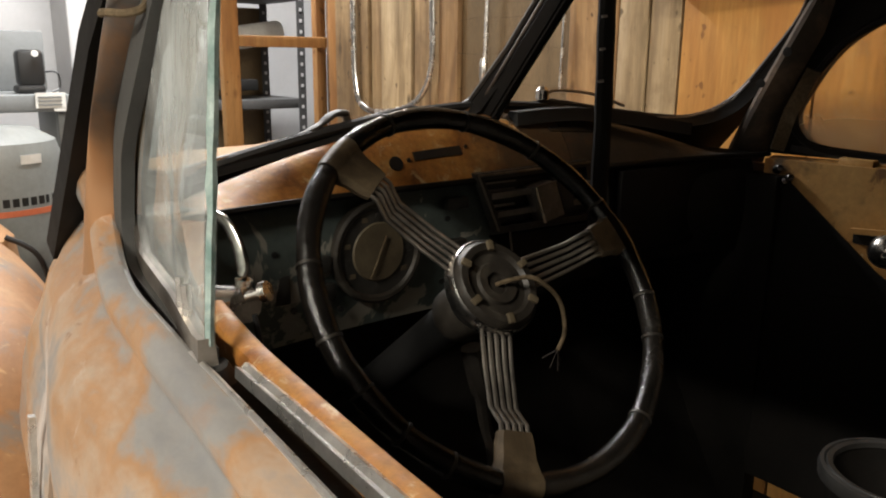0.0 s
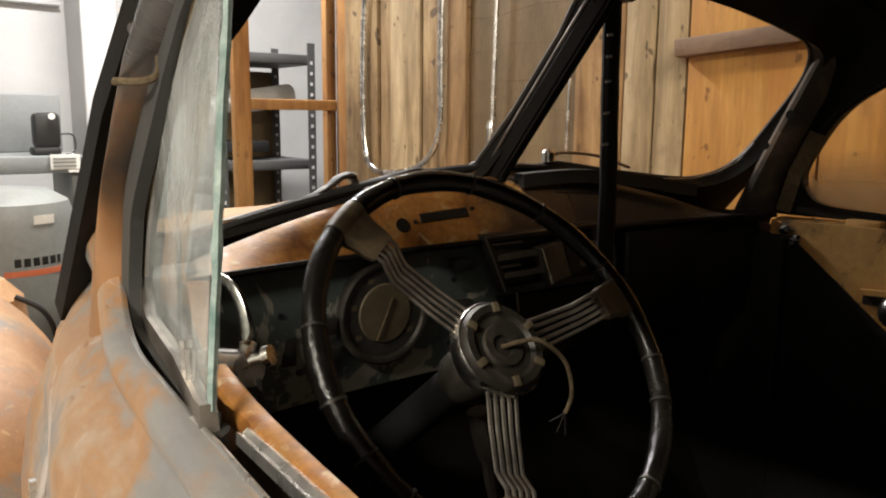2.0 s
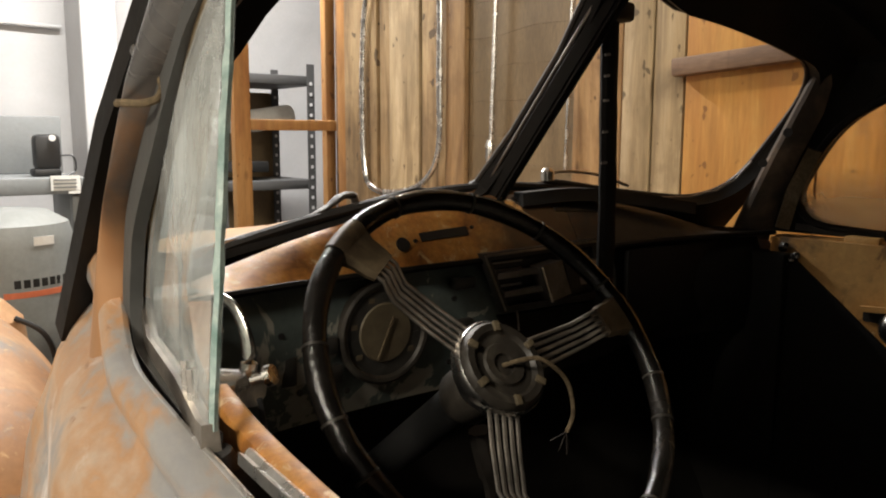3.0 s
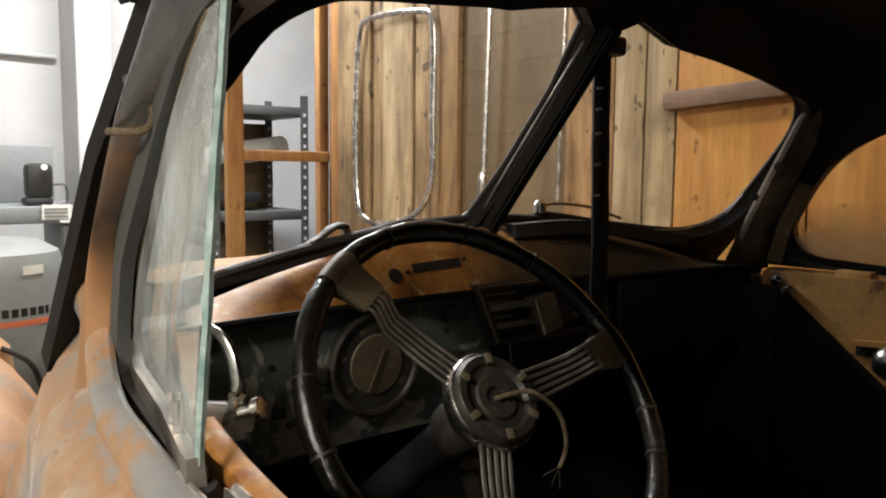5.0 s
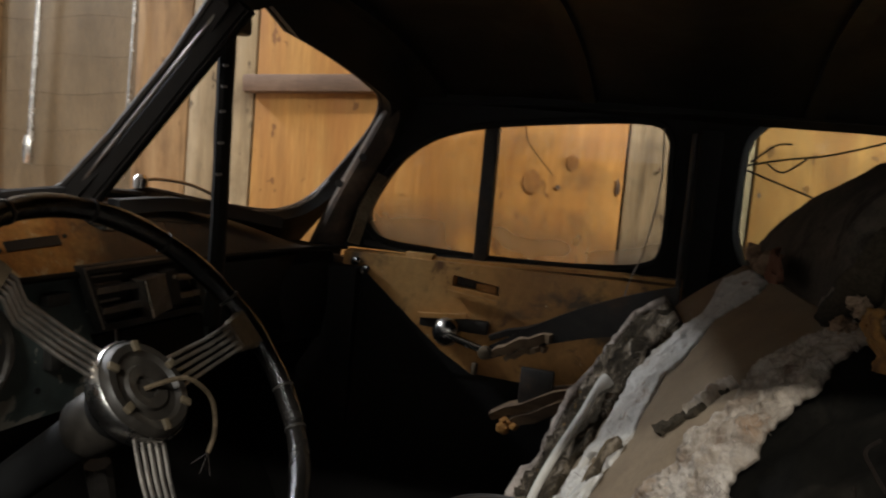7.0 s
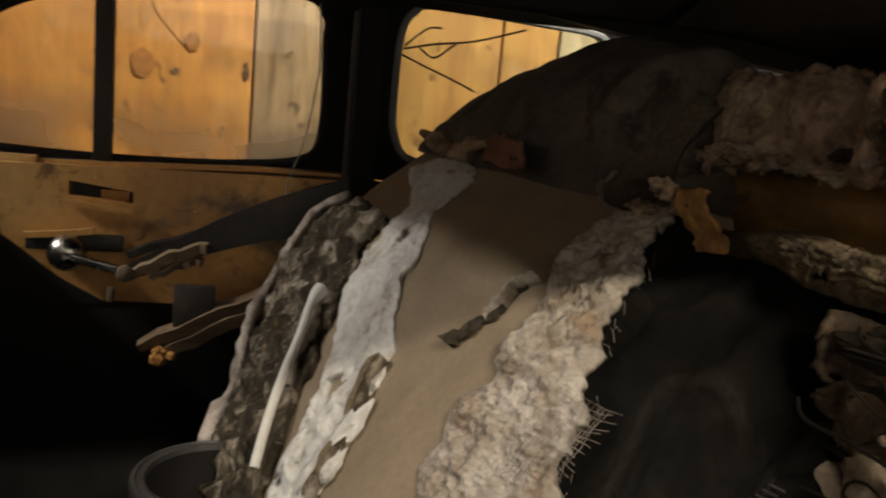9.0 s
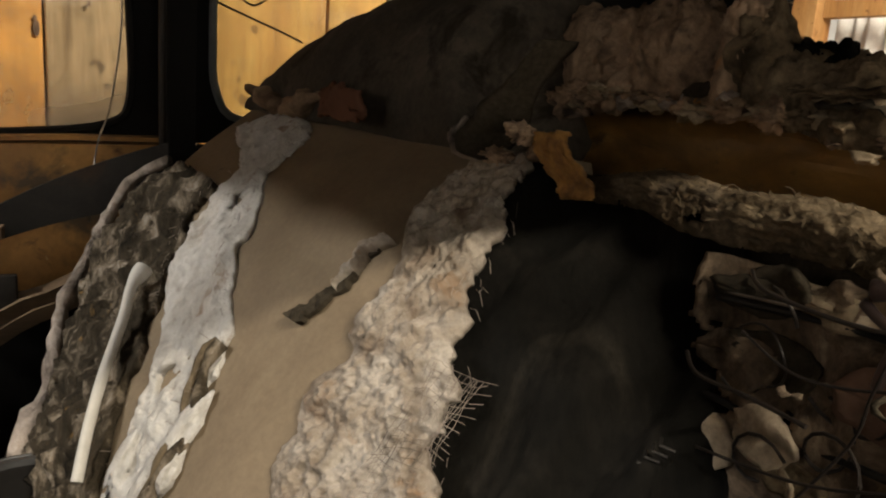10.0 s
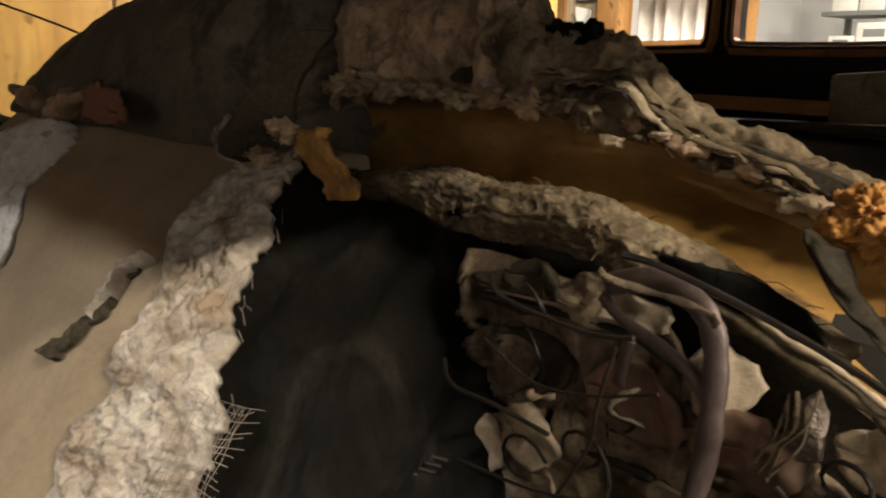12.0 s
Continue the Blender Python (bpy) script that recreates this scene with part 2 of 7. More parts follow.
DIRTYGLASS = glass("grimy_glass", (0.99, 0.97, 0.93), 0.35, (0.80, 0.74, 0.62), 5.0, 0.52, 0.78, low=(1.17, 1.30))
EDGE = surface("glass_edge", [(0.3, (0.16, 0.25, 0.23)), (0.7, (0.46, 0.55, 0.52))], 40, rough=(0.1, 0.3), fine_amt=0.3, bump=0.4, bump_scale=60)
TANPAD = surface("tan_seat_fabric", [(0.3, (0.1426, 0.1012, 0.05704)), (0.5, (0.1886, 0.138, 0.08096)), (0.70, (0.2254, 0.173, 0.1058))], 6, rough=(0.75, 0.9), fine=160, fine_amt=0.2, bump=0.2, bump_scale=120,
                 spots=[((0.17, 0.12, 0.07), 5.5, 0.66)])
COTTON = surface("cotton_batting", [(0.30, (0.3652, 0.3071, 0.2407)), (0.42, (0.5478, 0.5063, 0.4399)), (0.60, (0.6474, 0.6142, 0.5561))], 16, rough=(0.9, 1.0), fine=70, fine_amt=0.25, bump=0.9, bump_scale=55,
                 spots=[((0.24, 0.16, 0.10), 24, 0.63), ((0.10, 0.08, 0.06), 11, 0.70)], depth=0.012, sheen=0.3)
STAINEDCOTTON = surface("stained_batting", [(0.32, (0.16, 0.116, 0.0824)), (0.44, (0.288, 0.236, 0.18)), (0.60, (0.424, 0.372, 0.308))], 20, rough=(0.9, 1.0), fine=90, fine_amt=0.4, bump=1.0, bump_scale=60,
                        spots=[((0.22, 0.135, 0.075), 13, 0.63), ((0.05, 0.038, 0.028), 26, 0.67)])
DIRTYCOTTON = surface("soiled_batting", [(0.3, (0.16, 0.125, 0.10)), (0.5, (0.36, 0.295, 0.24)), (0.7, (0.52, 0.44, 0.37))], 15, rough=(0.9, 1.0), fine=70, fine_amt=0.4, bump=1.0, bump_scale=45,
                      spots=[((0.05, 0.04, 0.03), 12, 0.60)], depth=0.015)
GREYFELT = surface("grey_felt", [(0.3, (0.060, 0.050, 0.038)), (0.5, (0.10, 0.084, 0.064)), (0.68, (0.17, 0.142, 0.108))], 7, rough=(0.9, 1.0), fine=140, fine_amt=0.3, bump=0.4, bump_scale=140, spots=[((0.035, 0.028, 0.02), 9, 0.60)])
ROTTED = surface("rotted_stuffing", [(0.3, (0.02, 0.016, 0.011)), (0.5, (0.07, 0.055, 0.036)), (0.60, (0.26, 0.21, 0.15)), (0.70, (0.48, 0.42, 0.34))], 22, (1.5, 1.5, 0.6), (0.85, 1.0), 0, 80, 0.5, 1.0, 40,
                 [((0.30, 0.18, 0.06), 24, 0.68)], depth=0.015)
BURLAP = surface("dark_burlap", [(0.3, (0.028, 0.023, 0.016)), (0.7, (0.075, 0.060, 0.040))], 9, (1, 1, 1), (0.9, 1.0), 0, 200, 0.5, 0.5, 180)
# near-black albedo; on the hanging cloth it stands for the hollow's shade
BLACKCLOTH = surface("near_black_cloth", [(0.36, (0.0045, 0.00405, 0.003)), (0.56, (0.00825, 0.0072, 0.0054)), (0.72, (0.024, 0.02025, 0.015))], 9, (1.6, 1.6, 0.35), (0.9, 1.0), 0, 150, 0.5, 0.5, 120)
BURLAPTAN = surface("tan_burlap", [(0.3, (0.075, 0.055, 0.032)), (0.6, (0.19, 0.145, 0.09)), (0.75, (0.30, 0.24, 0.16))], 10, (1, 1, 1), (0.9, 1.0), 0, 180, 0.45, 0.6, 150,
                    [((0.045, 0.032, 0.02), 9, 0.62)])
OILED = surface("stained_brown_board", [(0.3, (0.070, 0.036, 0.009)), (0.5, (0.20, 0.105, 0.022)), (0.68, (0.36, 0.195, 0.045))], 7, (0.8, 1, 1.6), (0.42, 0.6), 0, 60, 0.3, 0.2, 40,
                spots=[((0.03, 0.018, 0.008), 11, 0.60), ((0.30, 0.15, 0.035), 26, 0.66)])
ORANGEFOAM = surface("orange_pad", [(0.3, (0.28, 0.10, 0.015)), (0.7, (0.60, 0.30, 0.06))], 30, rough=(0.8, 0.95), fine_amt=0.5, bump=0.6, bump_scale=60)
TAGCLOTH = surface("soiled_orange_cloth", [(0.3, (0.10, 0.05, 0.018)), (0.46, (0.30, 0.145, 0.032)), (0.68, (0.50, 0.27, 0.06))], 24, rough=(0.8, 0.95), fine=150, fine_amt=0.4, bump=0.6, bump_scale=90, spots=[((0.05, 0.032, 0.02), 18, 0.62)])
FADEDTAN = surface("faded_tan_cloth", [(0.3, (0.14, 0.104, 0.066)), (0.48, (0.29, 0.225, 0.145)), (0.66, (0.44, 0.35, 0.235))], 12, rough=(0.85, 1.0), fine=160, fine_amt=0.4, bump=0.4, bump_scale=140)
LINING = surface("rotten_lining", [(0.34, (0.0351, 0.027, 0.0189)), (0.47, (0.108, 0.0783, 0.05265)), (0.57, (0.1958, 0.1458, 0.0972)), (0.66, (0.324, 0.2538, 0.1728))], 19, (1, 1, 1), (0.85, 1.0), 0, 130, 0.5, 0.8, 70, distort=1.2)
BROWNFELT = surface("brown_felt", [(0.3, (0.1495, 0.0989, 0.0598)), (0.5, (0.345, 0.2357, 0.1495)), (0.7, (0.529, 0.3852, 0.2587))], 9, rough=(0.9, 1.0), fine=120, fine_amt=0.45, bump=0.9, bump_scale=70, spots=[((0.06, 0.045, 0.034), 13, 0.58), ((0.34, 0.19, 0.09), 17, 0.66)])
ROLLED = surface("frayed_roll", [(0.33, (0.058, 0.041, 0.024)), (0.46, (0.135, 0.098, 0.057)), (0.58, (0.20, 0.150, 0.092)), (0.70, (0.28, 0.215, 0.135))], 20, (1, 1, 1), (0.9, 1.0), 0, 170, 0.5, 1.0, 110, [((0.05, 0.038, 0.026), 15, 0.61)], distort=0.5)
PANELBROWN = surface("redbrown_card", [(0.3, (0.085, 0.045, 0.026)), (0.7, (0.18, 0.10, 0.060))], 14, rough=(0.6, 0.8), fine_amt=0.35, bump=0.3)
WARMBARN = wood("warm_stained_board", (0.15, 0.080, 0.030), (0.31, 0.180, 0.070), (0.43, 0.275, 0.125))
SEALGREY = plain("weathered_seal", (0.055, 0.055, 0.052), 0.55, bump=0.2, fine=70)
REDBROWN = plain("redbrown_cloth", (0.169, 0.0806, 0.0494), 0.85, bump=0.3)
PALECLOTH = surface("pale_torn_cloth", [(0.32, (0.20, 0.155, 0.105)), (0.5, (0.42, 0.335, 0.235)), (0.68, (0.50, 0.405, 0.29))], 22, rough=(0.85, 1.0), fine=160, fine_amt=0.4, bump=0.5, bump_scale=130)
WIRE = surface("rusty_wire", [(0.3, (0.010, 0.008, 0.0065)), (0.7, (0.035, 0.025, 0.018))], 30, rough=(0.45, 0.7), metal=0.5, fine_amt=0.3, bump=0.2)
PIPEWHITE = plain("chalky_cord", (0.55, 0.52, 0.46), 0.8, bump=0.3)
GREYPLASTIC = surface("grey_tub_plastic", [(0.3, (0.012, 0.0115, 0.011)), (0.7, (0.036, 0.035, 0.033))], 8, rough=(0.4, 0.55), fine_amt=0.25, bump=0.1)
BARN = wood("weathered_board", (0.11, 0.066, 0.028), (0.29, 0.19, 0.088), (0.44, 0.32, 0.165))
PALE = wood("pale_board", (0.19, 0.130, 0.064), (0.40, 0.295, 0.160), (0.55, 0.425, 0.255), vary=0.2)
PINE = wood("pine_sheet", (0.42, 0.18, 0.030), (0.54, 0.265, 0.055), (0.62, 0.34, 0.085), grain=0.8)
KNOT = surface("brown_knot", [(0.3, (0.28, 0.115, 0.024)), (0.7, (0.42, 0.20, 0.045))], 20)
STUD = wood("pine_stud", (0.28, 0.12, 0.032), (0.38, 0.19, 0.055), (0.44, 0.25, 0.09), vary=0.15)
BROWNBEAM = wood("old_brown_beam", (0.10, 0.055, 0.03), (0.20, 0.12, 0.07), (0.28, 0.18, 0.11), along="y", knots=False)
SPLIT = wood("splintered_wood", (0.10, 0.06, 0.03), (0.23, 0.15, 0.08), (0.36, 0.26, 0.16), along="y", knots=False)
GARNISH = wood("grained_garnish", (0.28, 0.11, 0.03), (0.48, 0.21, 0.065), (0.58, 0.29, 0.10), along="x", knots=False, rough=0.4)
MESHMAT = surface("brown_screen", [(0.3, (0.12, 0.082, 0.038)), (0.7, (0.20, 0.140, 0.070))], 3, (3, 3, 0.6), (0.5, 0.7), 0, 60, 0.3, 0.1)
WHITEWALL = plain("white_wall_paint", (0.48, 0.478, 0.48), 0.7, scale=2.0, fine_amt=0.05)
GREYSHELF = plain("grey_enamel", (0.19, 0.20, 0.20), 0.5)
TANKGREY = plain("tank_grey", (0.21, 0.22, 0.21), 0.4)
DARKSHELF = plain("black_steel_shelf", (0.06, 0.06, 0.06), 0.5)
CONCRETE = surface("concrete_floor", [(0.3, (0.34, 0.325, 0.30)), (0.7, (0.47, 0.45, 0.42))], 3, rough=(0.6, 0.8), fine=40, fine_amt=0.3, bump=0.15)
CARDBOARD = plain("paper_white", (0.75, 0.74, 0.70), 0.8)
BLACKPLASTIC = plain("black_plastic", (0.012, 0.012, 0.012), 0.4)
REDPAINT = plain("orange_red_stripe", (0.60, 0.16, 0.07), 0.5)
GREEN = plain("green_label", (0.35, 0.55, 0.12), 0.6)
CREAM = wood("cream_board", (0.42, 0.32, 0.19), (0.56, 0.45, 0.29), (0.66, 0.55, 0.38), knots=False)
CURTAIN = plain("white_curtain_cloth", (0.80, 0.78, 0.74), 0.9)
TUBE = glow("fluorescent_tube", (1.0, 0.93, 0.80), 9.0)


# ---- mesh helpers ----
def thing(name, label, category, group="", kind="", at=(0, 0, 0)):
    ob = new(name)
    ob.location = at
    return tagged(ob, label, category, group, kind)


def finish(bm, smooth):
    bmesh.ops.recalc_face_normals(bm, faces=bm.faces)
    for f in bm.faces:
        f.smooth = smooth


def part(name, bm, material, parent=None, label="", smooth=True, sharp=35):
    finish(bm, smooth)
    if smooth:
        for e in bm.edges:
            if len(e.link_faces) == 2 and e.calc_face_angle(0) > radians(sharp):
                e.smooth = False
    me = bpy.data.meshes.new(name)
    bm.to_mesh(me)
    bm.free()
    me.materials.append(material)
    ob = new(name, me)
    if parent:
        ob.parent = parent
        if parent.type == "EMPTY":
            ob.matrix_parent_inverse = Matrix.Translation(-parent.location)
    return tagged(ob, label)


def box(bm, lo, hi, m=None, bevel=0.0):
    r = bmesh.ops.create_cube(bm, size=1.0)
    vs = r["verts"]
    for v in vs:
        v.co = Vector([lo[i] + (v.co[i] + 0.5) * (hi[i] - lo[i]) for i in range(3)])
    if bevel:
        es = list({e for v in vs for e in v.link_edges})
        out = bmesh.ops.bevel(bm, geom=es, offset=bevel, segments=2, profile=0.5, affect="EDGES")
        vs = list({v for f in out["faces"] for v in f.verts} | {v for v in vs if v.is_valid})
    if m is not None:
        for v in vs:
            v.co = m @ v.co
    return vs


def catmull(pts, n=6, closed=False):
    P = [Vector(p) for p in pts]
    out = []
    last = len(P) if closed else len(P) - 1
    for i in range(last):
        if closed:
            a, b, c, d = (P[(i + k) % len(P)] for k in (-1, 0, 1, 2))
        else:
            a, b, c, d = P[max(i - 1, 0)], P[i], P[i + 1], P[min(i + 2, len(P) - 1)]
        for k in range(n):
            t = k / n
            out.append(0.5 * ((2 * b) + (c - a) * t + (2 * a - 5 * b + 4 * c - d) * t * t + (3 * b - a - 3 * c + d) * t ** 3))
    if not closed:
        out.append(P[-1])
    return out


def sweep(bm, pts, profile, closed=False, up=(0, 0, 1), scale=None, caps=True):
    """Sweeps a closed 2D profile (side, up) along points."""
    P = [Vector(p) for p in pts]
    n, k = len(P), len(profile)
    rings = []
    up = Vector(up)
    for i, p in enumerate(P):
        if closed:
            d = P[(i + 1) % n] - P[i - 1]
        else:
            d = P[min(i + 1, n - 1)] - P[max(i - 1, 0)]
        d.normalize()
        side = d.cross(up)
        if side.length < 1e-4:
            side = d.cross(Vector((0.3, 1, 0.1)))
        side.normalize()
        u = side.cross(d)
        s = scale[i] if scale else 1.0
        rings.append([bm.verts.new(p + side * a * s + u * b * s) for a, b in profile])
    for i in range(n if closed else n - 1):
        a, b = rings[i], rings[(i + 1) % n]
        for j in range(k):
            bm.faces.new((a[j], a[(j + 1) % k], b[(j + 1) % k], b[j]))
    if caps and not closed:
        bm.faces.new(rings[0])
        bm.faces.new(rings[-1])
    return rings


def circle(r, n=10, sx=1.0, sy=1.0):
    return [(r * sx * math.cos(2 * math.pi * i / n), r * sy * math.sin(2 * math.pi * i / n)) for i in range(n)]


def tube(bm, pts, r, n=10, closed=False, up=(0.13, 0.21, 0.97), scale=None):
    return sweep(bm, pts, circle(r, n), closed, up, scale)


def lathe(bm, prof, m, n=32):
    """Turns (radius, height) pairs about the z axis of m; radius 0 ends are closed."""
    rings = []
    for r, h in prof:
        if r < 1e-6:
            rings.append([bm.verts.new(m @ Vector((0, 0, h)))])
        else:
            rings.append([bm.verts.new(m @ Vector((r * math.cos(2 * math.pi * i / n), r * math.sin(2 * math.pi * i / n), h))) for i in range(n)])
    for a, b in zip(rings, rings[1:]):
        for i in range(n):
            j = (i + 1) % n
            if len(a) == 1 and len(b) == 1:
                continue
            if len(a) == 1:
                bm.faces.new((a[0], b[i], b[j]))
            elif len(b) == 1:
                bm.faces.new((a[i], a[j], b[0]))
            else:
                bm.faces.new((a[i], a[j], b[j], b[i]))


def slab(bm, loops, front, back, extra=()):
    """A plate from 2D loops (outline, then holes); front and back map a 2D point to space."""
    tri = tessellate_polygon([[Vector((u, v, 0)) for u, v in lp] for lp in loops])
    flat = [p for lp in loops for p in lp]
    A = [bm.verts.new(front(u, v)) for u, v in flat]
    B = [bm.verts.new(back(u, v)) for u, v in flat]
    for t in tri:
        for S in (A, B):
            try:
                bm.faces.new([S[i] for i in t])
            except ValueError:
                pass
    k = 0
    for lp in loops:
        n = len(lp)
        for i in range(n):
            a, b = k + i, k + (i + 1) % n
            try:
                bm.faces.new((A[a], A[b], B[b], B[a]))
            except ValueError:
                pass
        k += n


def sheet(bm, nu, nv, fn, thick=None, keep=None):
    """A grid from fn(u, v); thick: an offset fn for the back layer; keep(u, v): which cells stand."""
    G = [[None] * (nv + 1) for _ in range(nu + 1)]
    K = [[keep is None or keep((i + 0.5) / nu, (j + 0.5) / nv) for j in range(nv)] for i in range(nu)]
    layers = [fn] if thick is None else [fn, thick]
    grids = []
    for f in layers:
        grids.append([[bm.verts.new(f(i / nu, j / nv)) for j in range(nv + 1)] for i in range(nu + 1)])
    for g in grids:
        for i in range(nu):
            for j in range(nv):
                if K[i][j]:
                    bm.faces.new((g[i][j], g[i + 1][j], g[i + 1][j + 1], g[i][j + 1]))
    if thick is not None:
        a, b = grids
        for i in range(nu):
            for j in range(nv):
                if not K[i][j]:
                    continue
                for di, dj, p, q in ((-1, 0, (i, j), (i, j + 1)), (1, 0, (i + 1, j), (i + 1, j + 1)), (0, -1, (i, j), (i + 1, j)), (0, 1, (i, j + 1), (i + 1, j + 1))):
                    ii, jj = i + di, j + dj
                    if not (0 <= ii < nu and 0 <= jj < nv and K[ii][jj]):
                        bm.faces.new((a[p[0]][p[1]], a[q[0]][q[1]], b[q[0]][q[1]], b[p[0]][p[1]]))
    loose = [v for v in bm.verts if not v.link_faces]
    bmesh.ops.delete(bm, geom=loose, context="VERTS")


def fbm(p, s, oct=4):
    return noise.fractal(Vector(p) * s, 0.9, 2.1, oct)


def smooth_loop(pts, n=5):
    return [(p.x, p.y) for p in catmull([(a, b, 0) for a, b in pts], n, True)]


def lerp(xs, ys, x):
    return float(np.interp(x, xs, ys))

# ---- room ----
WALL_TURN = math.degrees(math.atan(0.11))


def structure(name, lo, hi, material, label, m=None, bevel=0.0):
    bm = bmesh.new()
    box(bm, lo, hi, m, bevel)
    return tagged(part(name, bm, material, None, label, smooth=False), label, name.split("_")[0], kind="structure")


floor = structure("floor", (-4.3, -6.2, -0.1), (3.2, 5.0, 0.0), CONCRETE, "grey worn concrete garage floor")
ceiling = structure("ceiling", (-4.3, -6.2, 3.0), (3.2, 5.0, 3.1), WHITEWALL, "white painted garage ceiling")
wall_north = structure("wall_north", (-4.3, 4.3, 0), (3.2, 4.45, 3.0), WHITEWALL, "white painted end wall behind the bench")
wall_west = structure("wall_west", (-4.3, -6.2, 0), (-4.2, 4.3, 3.0), WHITEWALL, "white painted garage side wall")
wall_south = structure("wall_south", (-4.2, -6.2, 0), (3.2, -6.1, 3.0), WHITEWALL, "white painted rear wall")
wall_corner = structure("wall_pier", (0.085, 3.98, 0), (0.25, 4.3, 3.0), WHITEWALL, "white pier at the end wall", bevel=0.01)
wall_back_east = structure("wall_stub", (2.7, -6.1, 0), (2.8, -2.82, 3.0), WHITEWALL, "white painted side wall")
wall_far_east = structure("wall_behind", (3.1, -6.1, 0), (3.2, 4.3, 3.0), WHITEWALL, "white painted wall behind the boards")

bm = bmesh.new()
tube(bm, [(-0.9, 4.27, 1.90), (-0.2, 4.27, 1.895), (0.06, 4.27, 1.89)], 0.012, 8)
tagged(part("conduit", bm, WHITEWALL), "thin white conduit running along the wall", "conduit")

# the board wall beside the car: backing and single boards
wall_east = thing("wall_east", "wall of weathered vertical boards and pine sheets", "wall", kind="structure", at=(1.05, 0, 0))
M_WALL = pose(1.053, 0, 0, 0, 0, WALL_TURN)
bm = bmesh.new()
box(bm, (0.03, -1.88, 0), (0.10, 2.80, 3.0), M_WALL)
part("backing", bm, BROWNBEAM, wall_east, smooth=False)
K = 1 / math.cos(radians(WALL_TURN))
# (start y, end y, kind, proud, lower, upper)
BOARDS = [(2.755, 2.665, STUD, -0.03, 0, 3.0), (2.66, 2.46, BARN, 0.004, 0, 3.0), (2.452, 2.39, BARN, -0.006, 0, 3.0), (2.382, 2.22, PALE, 0.006, 0, 3.0),
          (2.212, 2.088, BARN, -0.002, 0, 3.0), (2.08, 1.99, WARMBARN, 0.008, 0, 3.0), (1.545, 1.38, WARMBARN, 0.0, 0, 3.0), (1.374, 1.285, PALE, 0.006, 0, 3.0), (1.28, 1.192, PALE, 0.0, 0, 3.0),
          (1.184, 0.846, PINE, 0.002, 0, 3.0), (0.840, 0.212, PINE, 0.0, 0, 3.0),
          (0.206, -0.08, PALE, -0.004, 0, 3.0), (-0.086, -0.366, PINE, 0.002, 0, 3.0), (-0.374, -0.52, PINE, -0.002, 0, 3.0), (-0.526, -0.76, PALE, 0.003, 0, 3.0),
          (-0.766, -1.1, PINE, 0.0, 0, 3.0), (-1.106, -1.5, PALE, 0.003, 0, 3.0), (-1.506, -1.86, PINE, 0.0, 0, 3.0)]
for a, b, mat, proud, z0, z1 in BOARDS:
    bm = bmesh.new()
    vs = box(bm, (-0.012 - proud, b * K, z0), (0.026, a * K, z1), M_WALL, 0.003)
    part("board", bm, mat, wall_east)
for y, z, ry, rz in ((0.366, 1.336, 0.007, 0.006), (0.222, 1.346, 0.006, 0.016), (0.431, 1.345, 0.022, 0.030), (0.335, 1.40, 0.014, 0.02), (0.224, 1.365, 0.004, 0.004), (0.13, 1.40, 0.004, 0.005), (-0.10, 1.36, 0.005, 0.006)):
    bm = bmesh.new()
    lathe(bm, [(0, 0.0), (1, 0.0), (1, 0.003), (0, 0.003)], M_WALL @ pose(-0.0125, y * K, z, 0, -90, 0) @ Matrix.Diagonal((rz, ry, 1, 1)), 14)
    part("knot", bm, BROWNBEAM if ry < 0.01 else KNOT, wall_east)
# wire screen panel between the boards
bm = bmesh.new()
box(bm, (0.0, 1.552 * K, 0), (0.026, 1.984 * K, 3.0), M_WALL)
part("screen_panel", bm, MESHMAT, wall_east, "dull brown sheet behind stretched wires", smooth=False)
for i in range(14):
    bm = bmesh.new()
    z = 0.75 + i * 0.105
    pts = [M_WALL @ Vector((-0.012 + 0.004 * math.sin(k + i), 1.552 * K + k * 0.074, z + 0.006 * math.sin(1.3 * k + 2 * i) - 0.004 * k)) for k in range(7)]
    tube(bm, pts, 0.0008, 5)
    part("screen_wire", bm, BURLAPTAN, wall_east)

bm = bmesh.new()
box(bm, (-0.060, 0.45 * K, -0.023), (-0.016, 1.205 * K, 0.023), M_WALL @ pose(0, 0, 1.6095, -3.66, 0, 0), 0.006)
tagged(part("wall_rail", bm, BROWNBEAM), "old brown timber rail nailed across the pine boards", "rail")

# bright trim hung on the wall: a rounded window surround and two long strips
bm = bmesh.new()
loop = [(2.50, 1.845), (2.43, 1.905), (2.16, 1.895), (2.10, 1.84), (2.098, 1.55), (2.10, 1.31), (2.17, 1.20), (2.30, 1.155), (2.45, 1.155), (2.515, 1.24), (2.525, 1.55)]
path = [M_WALL @ Vector((-0.035, y * K, z)) for y, z in [(p.x, p.y) for p in catmull([(a, b, 0) for a, b in loop], 5, True)]]
sweep(bm, path, circle(0.0095, 10, 1.2, 0.8), True, (1, 0.1, 0))
frame_trim = tagged(part("window_surround", bm, CHROME), "bright chrome window surround with rounded corners hung on boards", "window trim")
bm = bmesh.new()
tube(bm, [M_WALL @ Vector((-0.02, 2.13 * K, 1.905)), M_WALL @ Vector((-0.04, 2.13 * K, 1.93)), M_WALL @ Vector((-0.01, 2.13 * K, 1.96))], 0.004, 6)
tagged(part("wall_hook", bm, BLACKPLASTIC), "small black hook holding the chrome surround", "hook")
